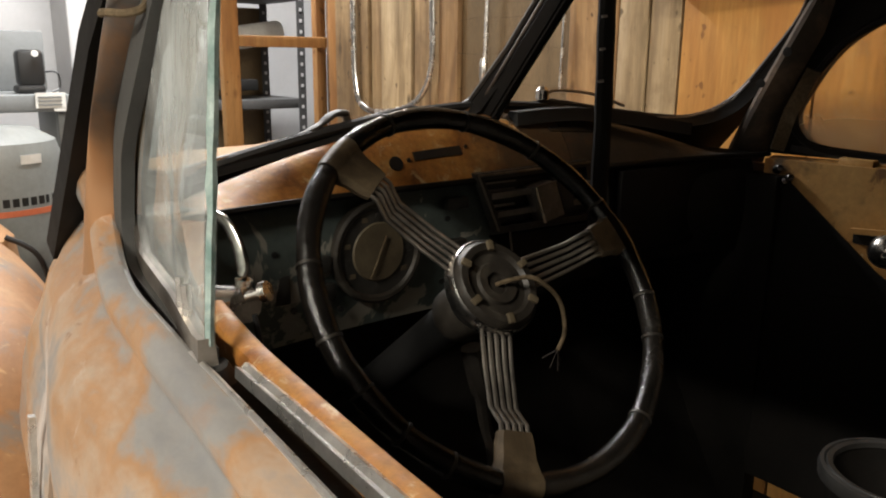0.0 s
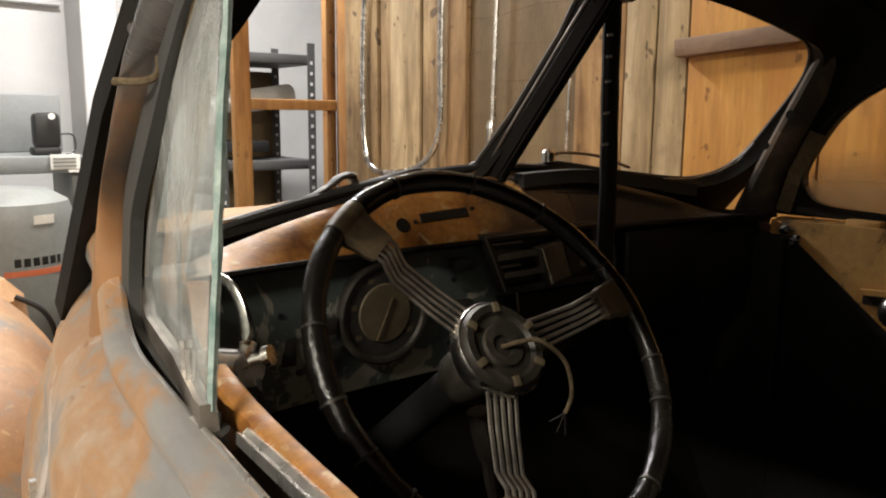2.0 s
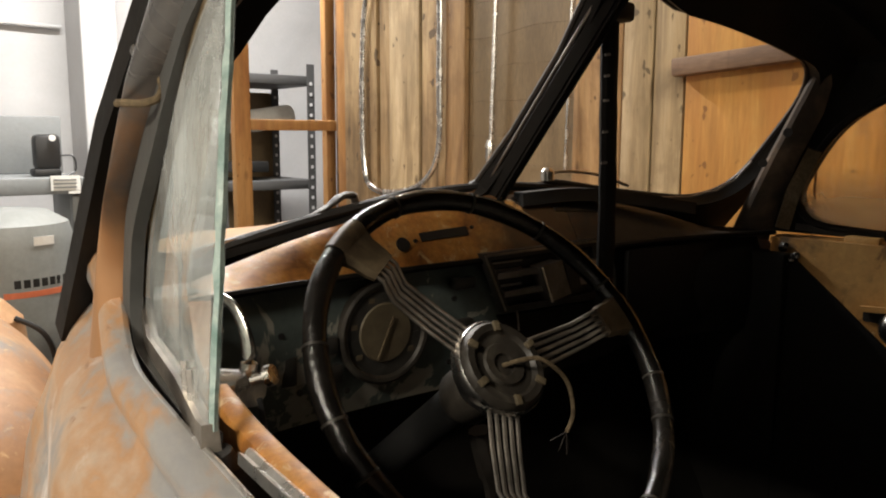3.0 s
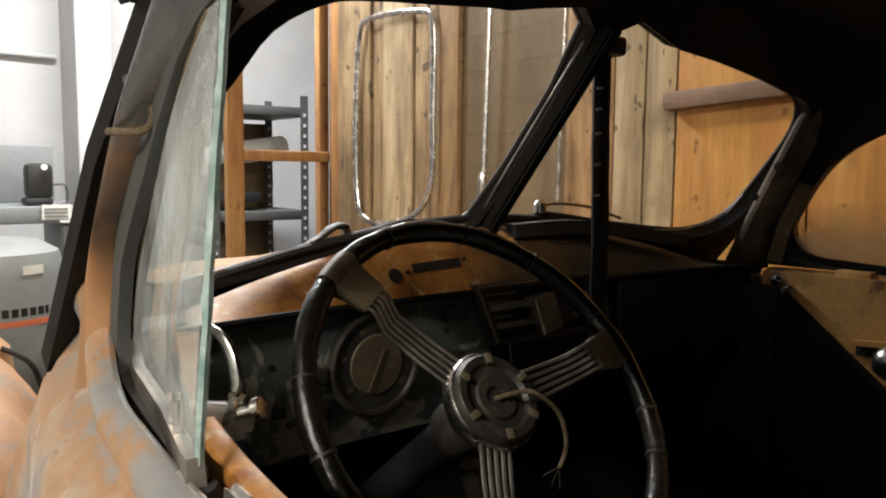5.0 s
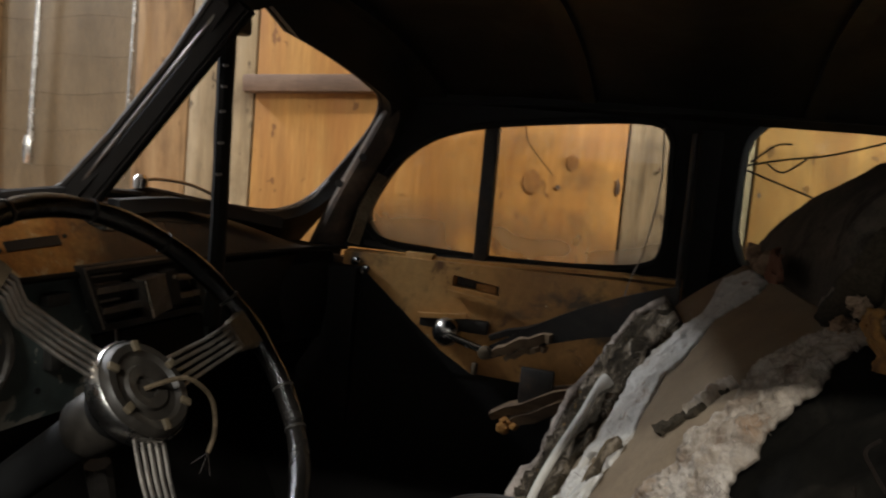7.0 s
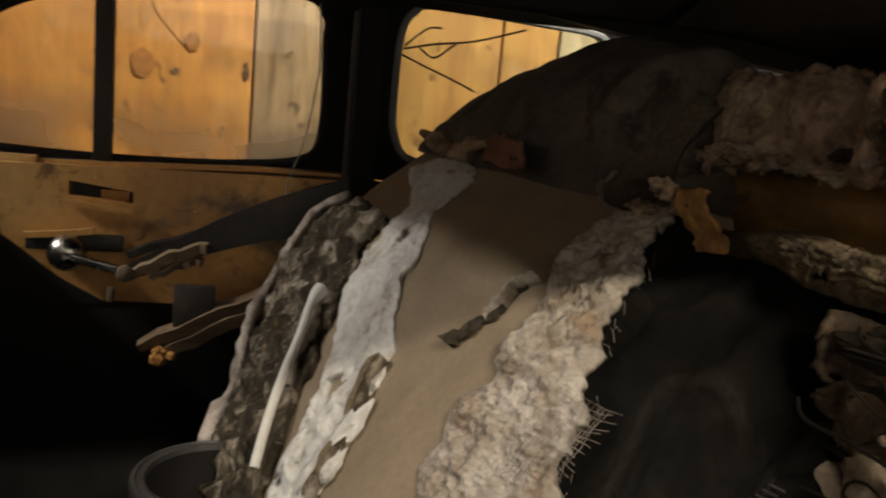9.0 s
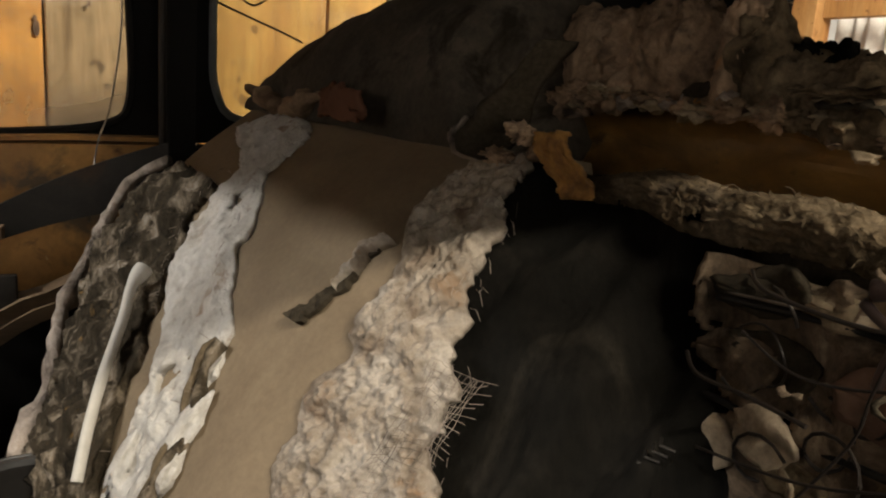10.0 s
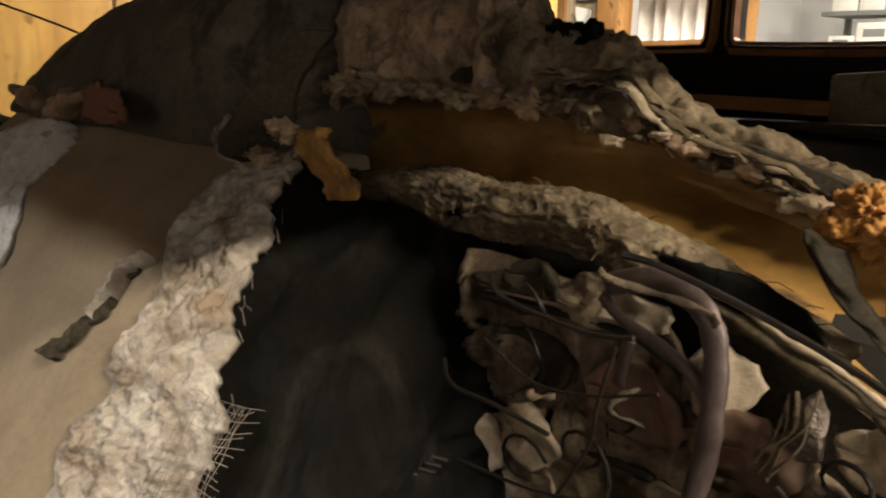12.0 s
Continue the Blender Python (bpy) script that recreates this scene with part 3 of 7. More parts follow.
for y0, z0, y1, z1, r in ((1.856, 1.30, 1.828, 2.25, 0.008), (1.555, 1.25, 1.535, 2.2, 0.005)):
    bm = bmesh.new()
    tube(bm, [M_WALL @ Vector((-0.03, y0 * K, z0)), M_WALL @ Vector((-0.03, (y0 + y1) / 2 * K, (z0 + z1) / 2)), M_WALL @ Vector((-0.03, y1 * K, z1))], r, 8)
    ob = tagged(part("trim_strip", bm, CHROME), "long bright metal trim strip leaning on the boards", "trim strip", "bright strips on the wall")
    if r > 0.006:
        bm = bmesh.new()
        lathe(bm, [(0, -0.045), (0.012, -0.043), (0.015, -0.02), (0.014, 0.02), (0.009, 0.035), (0, 0.036)], Matrix.Translation(M_WALL @ Vector((-0.035, 1.857 * K, 1.31))), 12)
        part("clamp", bm, CHROME, ob)

# stud frame, steel shelf and white things at the end of the room
stud_frame = thing("stud_frame", "orange pine stud frame with one cross rail", "frame", at=(0.37, 2.8, 0))
for name, lo, hi in (("stud", (0.335, 2.78, 0), (0.402, 2.82, 3.0)), ("rail", (0.402, 2.785, 1.378), (0.79, 2.815, 1.42)), ("stud", (0.755, 2.83, 0), (0.80, 2.87, 3.0))):
    bm = bmesh.new()
    box(bm, lo, hi, None, 0.004)
    part(name, bm, STUD, stud_frame)
steel_shelf = thing("steel_shelf", "black steel shelf unit with perforated posts", "shelf", at=(0.8, 3.6, 0))
for x, y in ((0.975, 3.4), (0.52, 3.4), (0.975, 3.8), (0.52, 3.8)):
    bm = bmesh.new()
    sweep(bm, [(x, y, 0), (x, y, 1.70)], [(-0.02, -0.02), (0.02, -0.02), (0.02, -0.016), (-0.016, -0.016), (-0.016, 0.02), (-0.02, 0.02)], up=(0, 1, 0))
    post = part("post", bm, DARKSHELF, steel_shelf, smooth=False)
    for k in range(18):
        bm = bmesh.new()
        box(bm, (x - 0.006, y - 0.0235, 0.75 + k * 0.05), (x + 0.006, y - 0.0195, 0.765 + k * 0.05))
        part("slot", bm, WHITEWALL, post, smooth=False)
for z in (0.35, 0.80, 1.10, 1.60):
    bm = bmesh.new()
    box(bm, (0.50, 3.39, z), (0.995, 3.82, z + 0.045), None, 0.004)
    part("shelf_board", bm, DARKSHELF, steel_shelf)
bm = bmesh.new()
box(bm, (0.60, 3.45, 1.185), (0.78, 3.75, 1.235), None, 0.004)
tagged(part("flat_box", bm, BLACKPLASTIC), "flat black box lying on the steel shelf", "box")
bm = bmesh.new()
box(bm, (0.56, 3.80, 0.85), (0.98, 3.84, 1.58), None, 0.003)
tagged(part("back_panel", bm, MESHMAT), "brown panel standing behind the shelf", "panel")
bm = bmesh.new()
tube(bm, [(0.55, 3.5, 1.42), (0.75, 3.55, 1.43), (0.96, 3.6, 1.46)], 0.055, 16)
tagged(part("paper_roll", bm, CARDBOARD), "thick white roll lying on the steel shelf", "roll")

work_bench = thing("work_bench", "grey enamelled steel bench with a tall back", "bench", at=(-0.5, 3.55, 0))
for name, lo, hi in (("top", (-1.3, 3.36, 1.12), (-0.065, 3.85, 1.187)), ("back", (-1.3, 3.80, 1.187), (-0.065, 3.85, 1.44)), ("leg", (-0.12, 3.40, 0), (-0.07, 3.45, 1.12)), ("leg", (-1.29, 3.40, 0), (-1.24, 3.45, 1.12)),
                     ("side_panel", (-0.11, 3.5, 0), (-0.075, 3.84, 1.12))):
    bm = bmesh.new()
    box(bm, lo, hi, None, 0.006)
    part(name, bm, GREYSHELF, work_bench)
bm = bmesh.new()
box(bm, (-0.205, 3.352, 1.135), (-0.095, 3.359, 1.195))
sign = part("label_plate", bm, CARDBOARD, work_bench, "cream paper label", smooth=False)
for k in range(3):
    bm = bmesh.new()
    box(bm, (-0.195, 3.349, 1.145 + k * 0.015), (-0.11, 3.3515, 1.151 + k * 0.015))
    part("print_bar", bm, GREYSHELF, sign, smooth=False)
bm = bmesh.new()
box(bm, (-0.14, 3.352, 1.122), (-0.09, 3.358, 1.133))
part("label_plate", bm, CARDBOARD, work_bench, smooth=False)
grinder = thing("drill_charger", "black plastic tool standing on the bench", "tool", at=(-0.19, 3.5, 1.187))
bm = bmesh.new()
box(bm, (-0.245, 3.45, 1.187), (-0.14, 3.56, 1.22), None, 0.012)
box(bm, (-0.235, 3.46, 1.215), (-0.135, 3.55, 1.36), None, 0.02)
part("body", bm, BLACKPLASTIC, grinder)
bm = bmesh.new()
lathe(bm, [(0, 0), (0.013, 0), (0.013, 0.006), (0, 0.006)], pose(-0.172, 3.449, 1.345, 90, 0, 0), 14)
part("dial", bm, CARDBOARD, grinder)
bm = bmesh.new()
tube(bm, catmull([(-0.15, 3.5, 1.27), (-0.09, 3.48, 1.27), (-0.085, 3.47, 1.21), (-0.12, 3.46, 1.193)], 5), 0.004, 6)
part("cord", bm, BLACKPLASTIC, grinder)
bm = bmesh.new()
lathe(bm, [(0, 0), (0.06, 0), (0.06, 0.12), (0.045, 0.15), (0.03, 0.2), (0.03, 0.25), (0, 0.25)], pose(-0.46, 3.5, 1.187), 18)
tagged(part("tool_jar", bm, BLACKPLASTIC), "dark round canister standing on the bench", "canister")

compressor = thing("air_compressor", "grey upright compressor tank with a striped band", "compressor", at=(-0.42, 3.05, 0))
T = Matrix.Translation((-0.43, 3.05, 0))
bm = bmesh.new()
lathe(bm, [(0, 0.10), (0.20, 0.12), (0.235, 0.2), (0.235, 0.98), (0.215, 1.05), (0.15, 1.09), (0, 1.105)], T, 40)
part("tank", bm, TANKGREY, compressor)
for name, z0, z1, mat in (("stripe", 0.812, 0.832, REDPAINT), ("dark_band", 0.745, 0.80, BLACKPLASTIC)):
    bm = bmesh.new()
    n = 22
    a0, a1 = (-100, -8) if name == "stripe" else (-52, -22)
    sheet(bm, n, 1, lambda u, v: T @ Vector((0.237 * math.cos(radians(a0 + (a1 - a0) * u)), 0.237 * math.sin(radians(a0 + (a1 - a0) * u)), z0 + (z1 - z0) * v)),
          lambda u, v: T @ Vector((0.2345 * math.cos(radians(a0 + (a1 - a0) * u)), 0.2345 * math.sin(radians(a0 + (a1 - a0) * u)), z0 + (z1 - z0) * v)))
    part(name, bm, mat, compressor)
for k, w in enumerate((5, 5, 5, 5, 5, 3, 5, 5, 5, 5)):
    bm = bmesh.new()
    a0 = -92 + k * 7.2
    sheet(bm, 2, 1, lambda u, v: T @ Vector((0.2365 * math.cos(radians(a0 + w * u)), 0.2365 * math.sin(radians(a0 + w * u)), 0.845 + 0.028 * v)),
          lambda u, v: T @ Vector((0.2345 * math.cos(radians(a0 + w * u)), 0.2345 * math.sin(radians(a0 + w * u)), 0.845 + 0.028 * v)))
    part("mark_bar", bm, BLACKPLASTIC, compressor)
bm = bmesh.new()
sheet(bm, 4, 1, lambda u, v: T @ Vector((0.2368 * math.cos(radians(-75 + 18 * u)), 0.2368 * math.sin(radians(-75 + 18 * u)), 0.985 + 0.03 * v)),
      lambda u, v: T @ Vector((0.2345 * math.cos(radians(-75 + 18 * u)), 0.2345 * math.sin(radians(-75 + 18 * u)), 0.985 + 0.03 * v)))
part("sticker", bm, CARDBOARD, compressor, "white sticker")
for a in (30, 150, 270):
    bm = bmesh.new()
    box(bm, (-0.03, -0.03, 0), (0.03, 0.03, 0.2), T @ pose(0.17 * math.cos(radians(a)), 0.17 * math.sin(radians(a)), 0), 0.005)
    part("foot", bm, TANKGREY, compressor)
motor = thing("shop_motor", "tan and green drum motor with a black cable on a stand", "motor", at=(-0.55, 2.45, 0))
bm = bmesh.new()
lathe(bm, [(0, 0.54), (0.09, 0.55), (0.125, 0.60), (0.13, 0.68), (0.12, 0.76), (0.07, 0.815), (0, 0.82)], Matrix.Translation((-0.585, 2.5, 0.06)), 28)
part("drum", bm, HOOD, motor)
bm = bmesh.new()
lathe(bm, [(0.131, 0.635), (0.134, 0.645), (0.134, 0.66), (0.131, 0.67)], Matrix.Translation((-0.585, 2.5, 0.06)), 28)
part("band", bm, DARKMETAL, motor)
bm = bmesh.new()
tube(bm, catmull([(-0.50, 2.42, 0.83), (-0.43, 2.4, 0.78), (-0.40, 2.41, 0.68), (-0.42, 2.42, 0.56)], 6), 0.008, 8)
part("cable", bm, BLACKPLASTIC, motor)
bm = bmesh.new()
box(bm, (-0.70, 2.36, 0), (-0.42, 2.64, 0.565), None, 0.01)
part("stand", bm, DARKMETAL, motor)

# ---- rear of the room, seen through the car's back window ----
curtain = thing("curtain", "plain white cloth curtain hanging in folds", "curtain", at=(1.4, -2.9, 0))
bm = bmesh.new()
sheet(bm, 90, 6, lambda u, v: Vector((1.32 + 0.42 * u, -2.92 + 0.025 * math.sin(u * 34) + 0.012 * math.sin(u * 13), 0.0 + 2.72 * v)),
      lambda u, v: Vector((1.32 + 0.42 * u, -2.93 + 0.025 * math.sin(u * 34) + 0.012 * math.sin(u * 13), 0.0 + 2.72 * v)))
part("cloth", bm, CURTAIN, curtain)
bm = bmesh.new()
tube(bm, [(1.28, -2.92, 2.72), (1.80, -2.92, 2.72)], 0.012, 8)
part("rod", bm, STEEL, curtain)
rear_post = structure("post_rear", (2.10, -4.5, 0), (2.19, -4.36, 3.0), STUD, "orange pine post beside the curtain", bevel=0.006)
post_mid = structure("post_middle", (1.69, -2.80, 0), (1.82, -2.70, 3.0), STUD, "orange pine post beside the notice board", bevel=0.006)
rail_mid = structure("rail_middle", (1.05, -2.80, 1.672), (1.69, -2.74, 1.745), STUD, "horizontal pine rail", bevel=0.004)
rear_partition = structure("partition_rear", (1.82, -2.82, 0), (3.1, -2.76, 3.0), CREAM, "cream board partition with paper notices", bevel=0.004)
strip_rear = structure("trim_rear", (2.06, -2.76, 0), (2.13, -2.745, 3.0), STUD, "pine strip on the partition", bevel=0.003)
for k, z in enumerate((1.612, 1.752, 1.892)):
    notice = thing("paper_notice", "white paper notice in a thin black frame", "notice", "notices on the partition", at=(1.93, -2.76, z))
    bm = bmesh.new()
    box(bm, (1.865, -2.759, z + 0.005), (1.985, -2.752, z + 0.125))
    part("paper", bm, CARDBOARD, notice, smooth=False)
    for lo, hi in (((1.858, -2.759, z), (1.992, -2.747, z + 0.008)), ((1.858, -2.759, z + 0.122), (1.992, -2.747, z + 0.130)), ((1.858, -2.759, z + 0.008), (1.866, -2.747, z + 0.122)), ((1.984, -2.759, z + 0.008), (1.992, -2.747, z + 0.122))):
        bm = bmesh.new()
        box(bm, lo, hi)
        part("frame_bar", bm, BLACKPLASTIC, notice, smooth=False)
    for q in range(4):
        bm = bmesh.new()
        box(bm, (1.882, -2.752, z + 0.030 + q * 0.018), (1.97, -2.750, z + 0.034 + q * 0.018))
        part("print_bar", bm, GREYSHELF, notice, smooth=False)
bm = bmesh.new()
sheet(bm, 8, 8, lambda u, v: Vector((1.88 + 0.09 * u, -2.735 + 0.012 * math.sin(5 * u + 3 * v), 1.46 + 0.11 * v + 0.02 * u)), lambda u, v: Vector((1.88 + 0.09 * u, -2.738 + 0.012 * math.sin(5 * u + 3 * v), 1.46 + 0.11 * v + 0.02 * u)))
tagged(part("paper_slip", bm, CARDBOARD), "curled paper slip hanging on the partition", "paper")
rear_shelf = thing("store_shelf", "grey steel shelf stacked with white cartons", "shelf", at=(1.5, -5.5, 0))
for z in (1.05, 1.40, 1.68):
    bm = bmesh.new()
    box(bm, (0.87, -5.7, z), (2.12, -5.3, z + 0.03), None, 0.004)
    part("shelf_board", bm, GREYSHELF, rear_shelf)
for x in (0.87, 2.08):
    bm = bmesh.new()
    box(bm, (x, -5.68, 0), (x + 0.04, -5.64, 2.0), None, 0.003)
    part("post", bm, GREYSHELF, rear_shelf)
rng = random.Random(4)
for z in (1.08, 1.43, 1.71):
    x = 2.06
    while x > 0.95:
        w = rng.uniform(0.10, 0.24)
        h = rng.uniform(0.10, 0.22)
        bm = bmesh.new()
        box(bm, (x - w, -5.55, z), (x, -5.32, z + h), None, 0.003)
        carton = tagged(part("carton", bm, CARDBOARD), "white printed carton standing on the shelf", "carton", "cartons on the store shelf")
        bm = bmesh.new()
        box(bm, (x - w * 0.8, -5.319, z + h * 0.55), (x - w * 0.2, -5.3165, z + h * 0.8))
        part("label_patch", bm, GREEN if rng.random() < 0.35 else GREYSHELF, carton, smooth=False)
        x -= w + rng.uniform(0.01, 0.03)

# ---- ceiling lights ----
def light_fixture(x, y, z, turn, power, colour, length=1.2):
    ob = thing("ceiling_light", "white fluorescent batten with two bare tubes", "light", "ceiling lights", at=(x, y, z))
    m = pose(x, y, z, 0, 0, turn)
    bm = bmesh.new()
    box(bm, (-length / 2, -0.07, 0.05), (length / 2, 0.07, 0.10), m, 0.006)
    part("batten", bm, WHITEWALL, ob)
    for d in (-0.04, 0.04):
        bm = bmesh.new()
        tube(bm, [m @ Vector((-length / 2 + 0.03, d, 0.03)), m @ Vector((length / 2 - 0.03, d, 0.03))], 0.013, 10)
        part("tube", bm, TUBE, ob)
    a = area("tube_light", (x, y, z), (x, y, z - 1), length, 0.12, power, colour)
    a.matrix_world = m
    return ob


for spec in LIGHTS:
    light_fixture(*spec)

# ---- the car ----
car = thing("old_car", "stripped rust-patched prewar sedan with a bare dark interior", "car", at=(0, 0.2, 0))


def side_x(y, z):
    return 0.69 - 0.08 * (y - 0.3) - 0.10 * max(0.0, z - 1.17) - 1.6 * max(0.0, z - 1.46) ** 2


DOOR_HOLE = [(0.718, 1.235), (0.697, 1.291), (0.644, 1.368), (0.569, 1.419), (0.463, 1.451), (0.275, 1.474), (0.13, 1.482), (0.091, 1.452), (0.087, 1.401), (0.084, 1.246),
             (0.117, 1.195), (0.25, 1.178), (0.429, 1.174), (0.584, 1.178), (0.684, 1.189)]
QUARTER_HOLE = [(-0.055, 1.255), (-0.047, 1.338), (-0.049, 1.44), (-0.07, 1.481), (-0.114, 1.496), (-0.335, 1.491), (-0.434, 1.487), (-0.476, 1.47), (-0.50, 1.40), (-0.50, 1.28),
                (-0.46, 1.215), (-0.30, 1.205), (-0.104, 1.206)]
SIDE_OUT = [(0.795, 1.165), (0.74, 1.29), (0.675, 1.42), (0.63, 1.50), (0.58, 1.555), (0.40, 1.585), (0.1, 1.60), (-0.3, 1.60), (-0.7, 1.57), (-0.98, 1.50), (-0.98, 1.165), (-0.4, 1.165), (0.2, 1.165)]
door_hole, quarter_hole = smooth_loop(DOOR_HOLE, 4), smooth_loop(QUARTER_HOLE, 4)


def densify(lp, step=0.08):
    out = []
    for (a, b), (c, d) in zip(lp, lp[1:] + lp[:1]):
        n = max(1, int(math.hypot(c - a, d - b) / step))
        out += [(a + (c - a) * k / n, b + (d - b) * k / n) for k in range(n)]
    return out


# the driver's side has one long opening, its frame set inside the pillar
ARCH = [(0.66, 1.43), (0.63, 1.50), (0.58, 1.555), (0.40, 1.585), (0.1, 1.60), (-0.3, 1.60), (-0.7, 1.57), (-0.98, 1.50), (-0.98, 1.12), (-0.62, 1.12), (-0.62, 1.38), (-0.55, 1.46),
        (-0.3, 1.485), (0.2, 1.478), (0.463, 1.455), (0.575, 1.425)]
for s, loops, a, b in ((1, [densify(SIDE_OUT), door_hole, quarter_hole], 0.0, 0.035), (-1, [densify(ARCH, 0.05)], -0.040, -0.018)):
    bm = bmesh.new()
    slab(bm, loops, lambda y, z: Vector((s * (side_x(y, z) + a), y, z)), lambda y, z: Vector((s * (side_x(y, z) + b), y, z)))
    fr = part("side_frame", bm, BLACK if s > 0 else DARKMETAL, car, "black window frame")
    # raised lips round the openings
    for lp in loops[1:]:
        bm = bmesh.new()
        sweep(bm, [Vector((s * (side_x(y, z) + a - 0.004), y, z)) for y, z in lp], circle(0.007, 6), True, (s, 0, 0))
        part("window_lip", bm, GREYSHELF if lp is quarter_hole else BLACK, fr)

# grimy glass in the passenger windows
for lp, mat, nm in ((door_hole, DIRTYGLASS, "door_glass"), (quarter_hole, GLASS, "quarter_glass")):
    bm = bmesh.new()
    slab(bm, [lp], lambda y, z: Vector((side_x(y, z) + 0.016, y, z)), lambda y, z: Vector((side_x(y, z) + 0.020, y, z)))
    g = part(nm, bm, mat, car, "grimy dust-filmed window pane", smooth=False)
    g.visible_shadow = False
# crack lines in the quarter glass and a hanging thread in the door glass
for pts in ([(-0.052, 1.413), (-0.12, 1.43), (-0.20, 1.445), (-0.30, 1.478)], [(-0.052, 1.405), (-0.11, 1.385), (-0.17, 1.365), (-0.21, 1.35)], [(-0.06, 1.42), (-0.10, 1.455), (-0.13, 1.46)],
            [(-0.09, 1.42), (-0.12, 1.405), (-0.16, 1.435)]):
    bm = bmesh.new()
    tube(bm, catmull([(side_x(y, z) + 0.012, y, z) for y, z in pts], 5), 0.0021, 5)
    part("twig_crack", bm, DARKMETAL, car)
bm = bmesh.new()
tube(bm, catmull([(side_x(0.38, 1.46) + 0.010, 0.385, 1.465), (0.668, 0.375, 1.425), (0.67, 0.345, 1.39), (0.672, 0.318, 1.362)], 5), 0.001, 5)
part("hanging_thread", bm, BROWNBEAM, car)
bm = bmesh.new()
tube(bm, catmull([(0.64, 0.105, 1.47), (0.641, 0.10, 1.36), (0.646, 0.118, 1.23), (0.64, 0.14, 1.16), (0.60, 0.155, 1.05)], 6), 0.0015, 5)
part("loose_wire", bm, STEEL, car)

# vent divider and weatherstrip of the passenger window
bm = bmesh.new()
box(bm, (0.655, 0.438, 1.168), (0.684, 0.468, 1.458), None, 0.004)
part("window_divider", bm, DARKMETAL, car, "dark vertical window channel")
bm = bmesh.new()
sweep(bm, [(0.662, 0.72, 1.178), (0.672, 0.58, 1.170), (0.680, 0.42, 1.168)], [(-0.012, -0.006), (0.012, -0.006), (0.010, 0.006), (-0.010, 0.006)])
part("sill_rubber", bm, RUBBER, car)

# passenger door, inner face
pdoor = part("passenger_door", (lambda b: (slab(b, [densify([(0.745, 1.158), (0.74, 0.9), (0.70, 0.5), (0.02, 0.45), (0.03, 1.165), (0.3, 1.163)], 0.06),
                                                   [(0.497, 1.136), (0.397, 1.122), (0.397, 1.102), (0.497, 1.112)]],
                                             lambda y, z: Vector((0.625 - 0.07 * (y - 0.4) + 0.04 * (z - 1.0), y, z)), lambda y, z: Vector((0.70 - 0.07 * (y - 0.4), y, z))), b)[1])(bmesh.new()),
             DOORPAINT, car, "bare ochre inner door sheet with a slot")
bm = bmesh.new()
sweep(bm, [(0.642, 0.75, 1.157), (0.652, 0.60, 1.160), (0.658, 0.40, 1.166), (0.668, 0.18, 1.174), (0.672, 0.03, 1.174)], [(-0.016, -0.004), (0.012, -0.004), (0.012, 0.003), (-0.012, 0.004), (-0.018, 0.001)])
part("belt_lip", bm, DOORPAINT, pdoor, "thin ochre metal lip")
bm = bmesh.new()
box(bm, (0.630, 0.548, 1.150), (0.655, 0.612, 1.172), None, 0.003)
part("lip_clip", bm, DOORPAINT, pdoor)
bm = bmesh.new()
box(bm, (0.655, 0.37, 1.085), (0.665, 0.52, 1.15))
part("slot_back", bm, DARKMETAL, pdoor)
bm = bmesh.new()
box(bm, (0.640, 0.405, 1.104), (0.652, 0.45, 1.122), None, 0.002)
part("slot_catch", bm, DOORPAINT, pdoor)
bm = bmesh.new()
sweep(bm, [(0.612, 0.50, 1.101), (0.616, 0.395, 1.090)], [(-0.006, -0.003), (0.006, -0.003), (0.006, 0.004), (-0.006, 0.003)])
part("slot_lip", bm, DOORPAINT, pdoor)
bm = bmesh.new()
sweep(bm, [(0.606, 0.56, 1.045), (0.608, 0.50, 1.050), (0.61, 0.455, 1.056)], [(-0.008, -0.005), (0.008, -0.005), (0.008, 0.005), (-0.008, 0.004)])
part("bracket_lip", bm, DOORPAINT, pdoor)
bm = bmesh.new()
box(bm, (0.612, 0.41, 1.02), (0.632, 0.56, 1.048), None, 0.004)
part("crank_recess", bm, DARKMETAL, pdoor)
crank = part("window_crank", (lambda b: (lathe(b, [(0, 0.0), (0.031, 0.0), (0.030, 0.010), (0.022, 0.020), (0.012, 0.026), (0, 0.027)], pose(0.607, 0.495, 1.018, 0, -90, 0), 24), b)[1])(bmesh.new()), CHROME, pdoor, "tarnished chrome window crank")
bm = bmesh.new()
sweep(bm, [(0.585, 0.49, 1.016), (0.582, 0.45, 1.006), (0.580, 0.405, 0.996)], circle(0.0065, 8, 0.7, 1.2))
part("crank_arm", bm, CHROME, crank)
bm = bmesh.new()
lathe(bm, [(0, 0), (0.011, 0.0), (0.014, 0.012), (0.013, 0.024), (0, 0.028)], pose(0.586, 0.400, 0.994, 0, -90, 0), 14)
part("crank_knob", bm, BAKELITE, crank)
bm = bmesh.new()
box(bm, (0.585, 0.418, 0.94), (0.60, 0.43, 0.965), None, 0.004)
part("handle_stub", bm, BAKELITE, pdoor)
# added black sheet: stands in for shade and dark stain on the lower door
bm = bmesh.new()
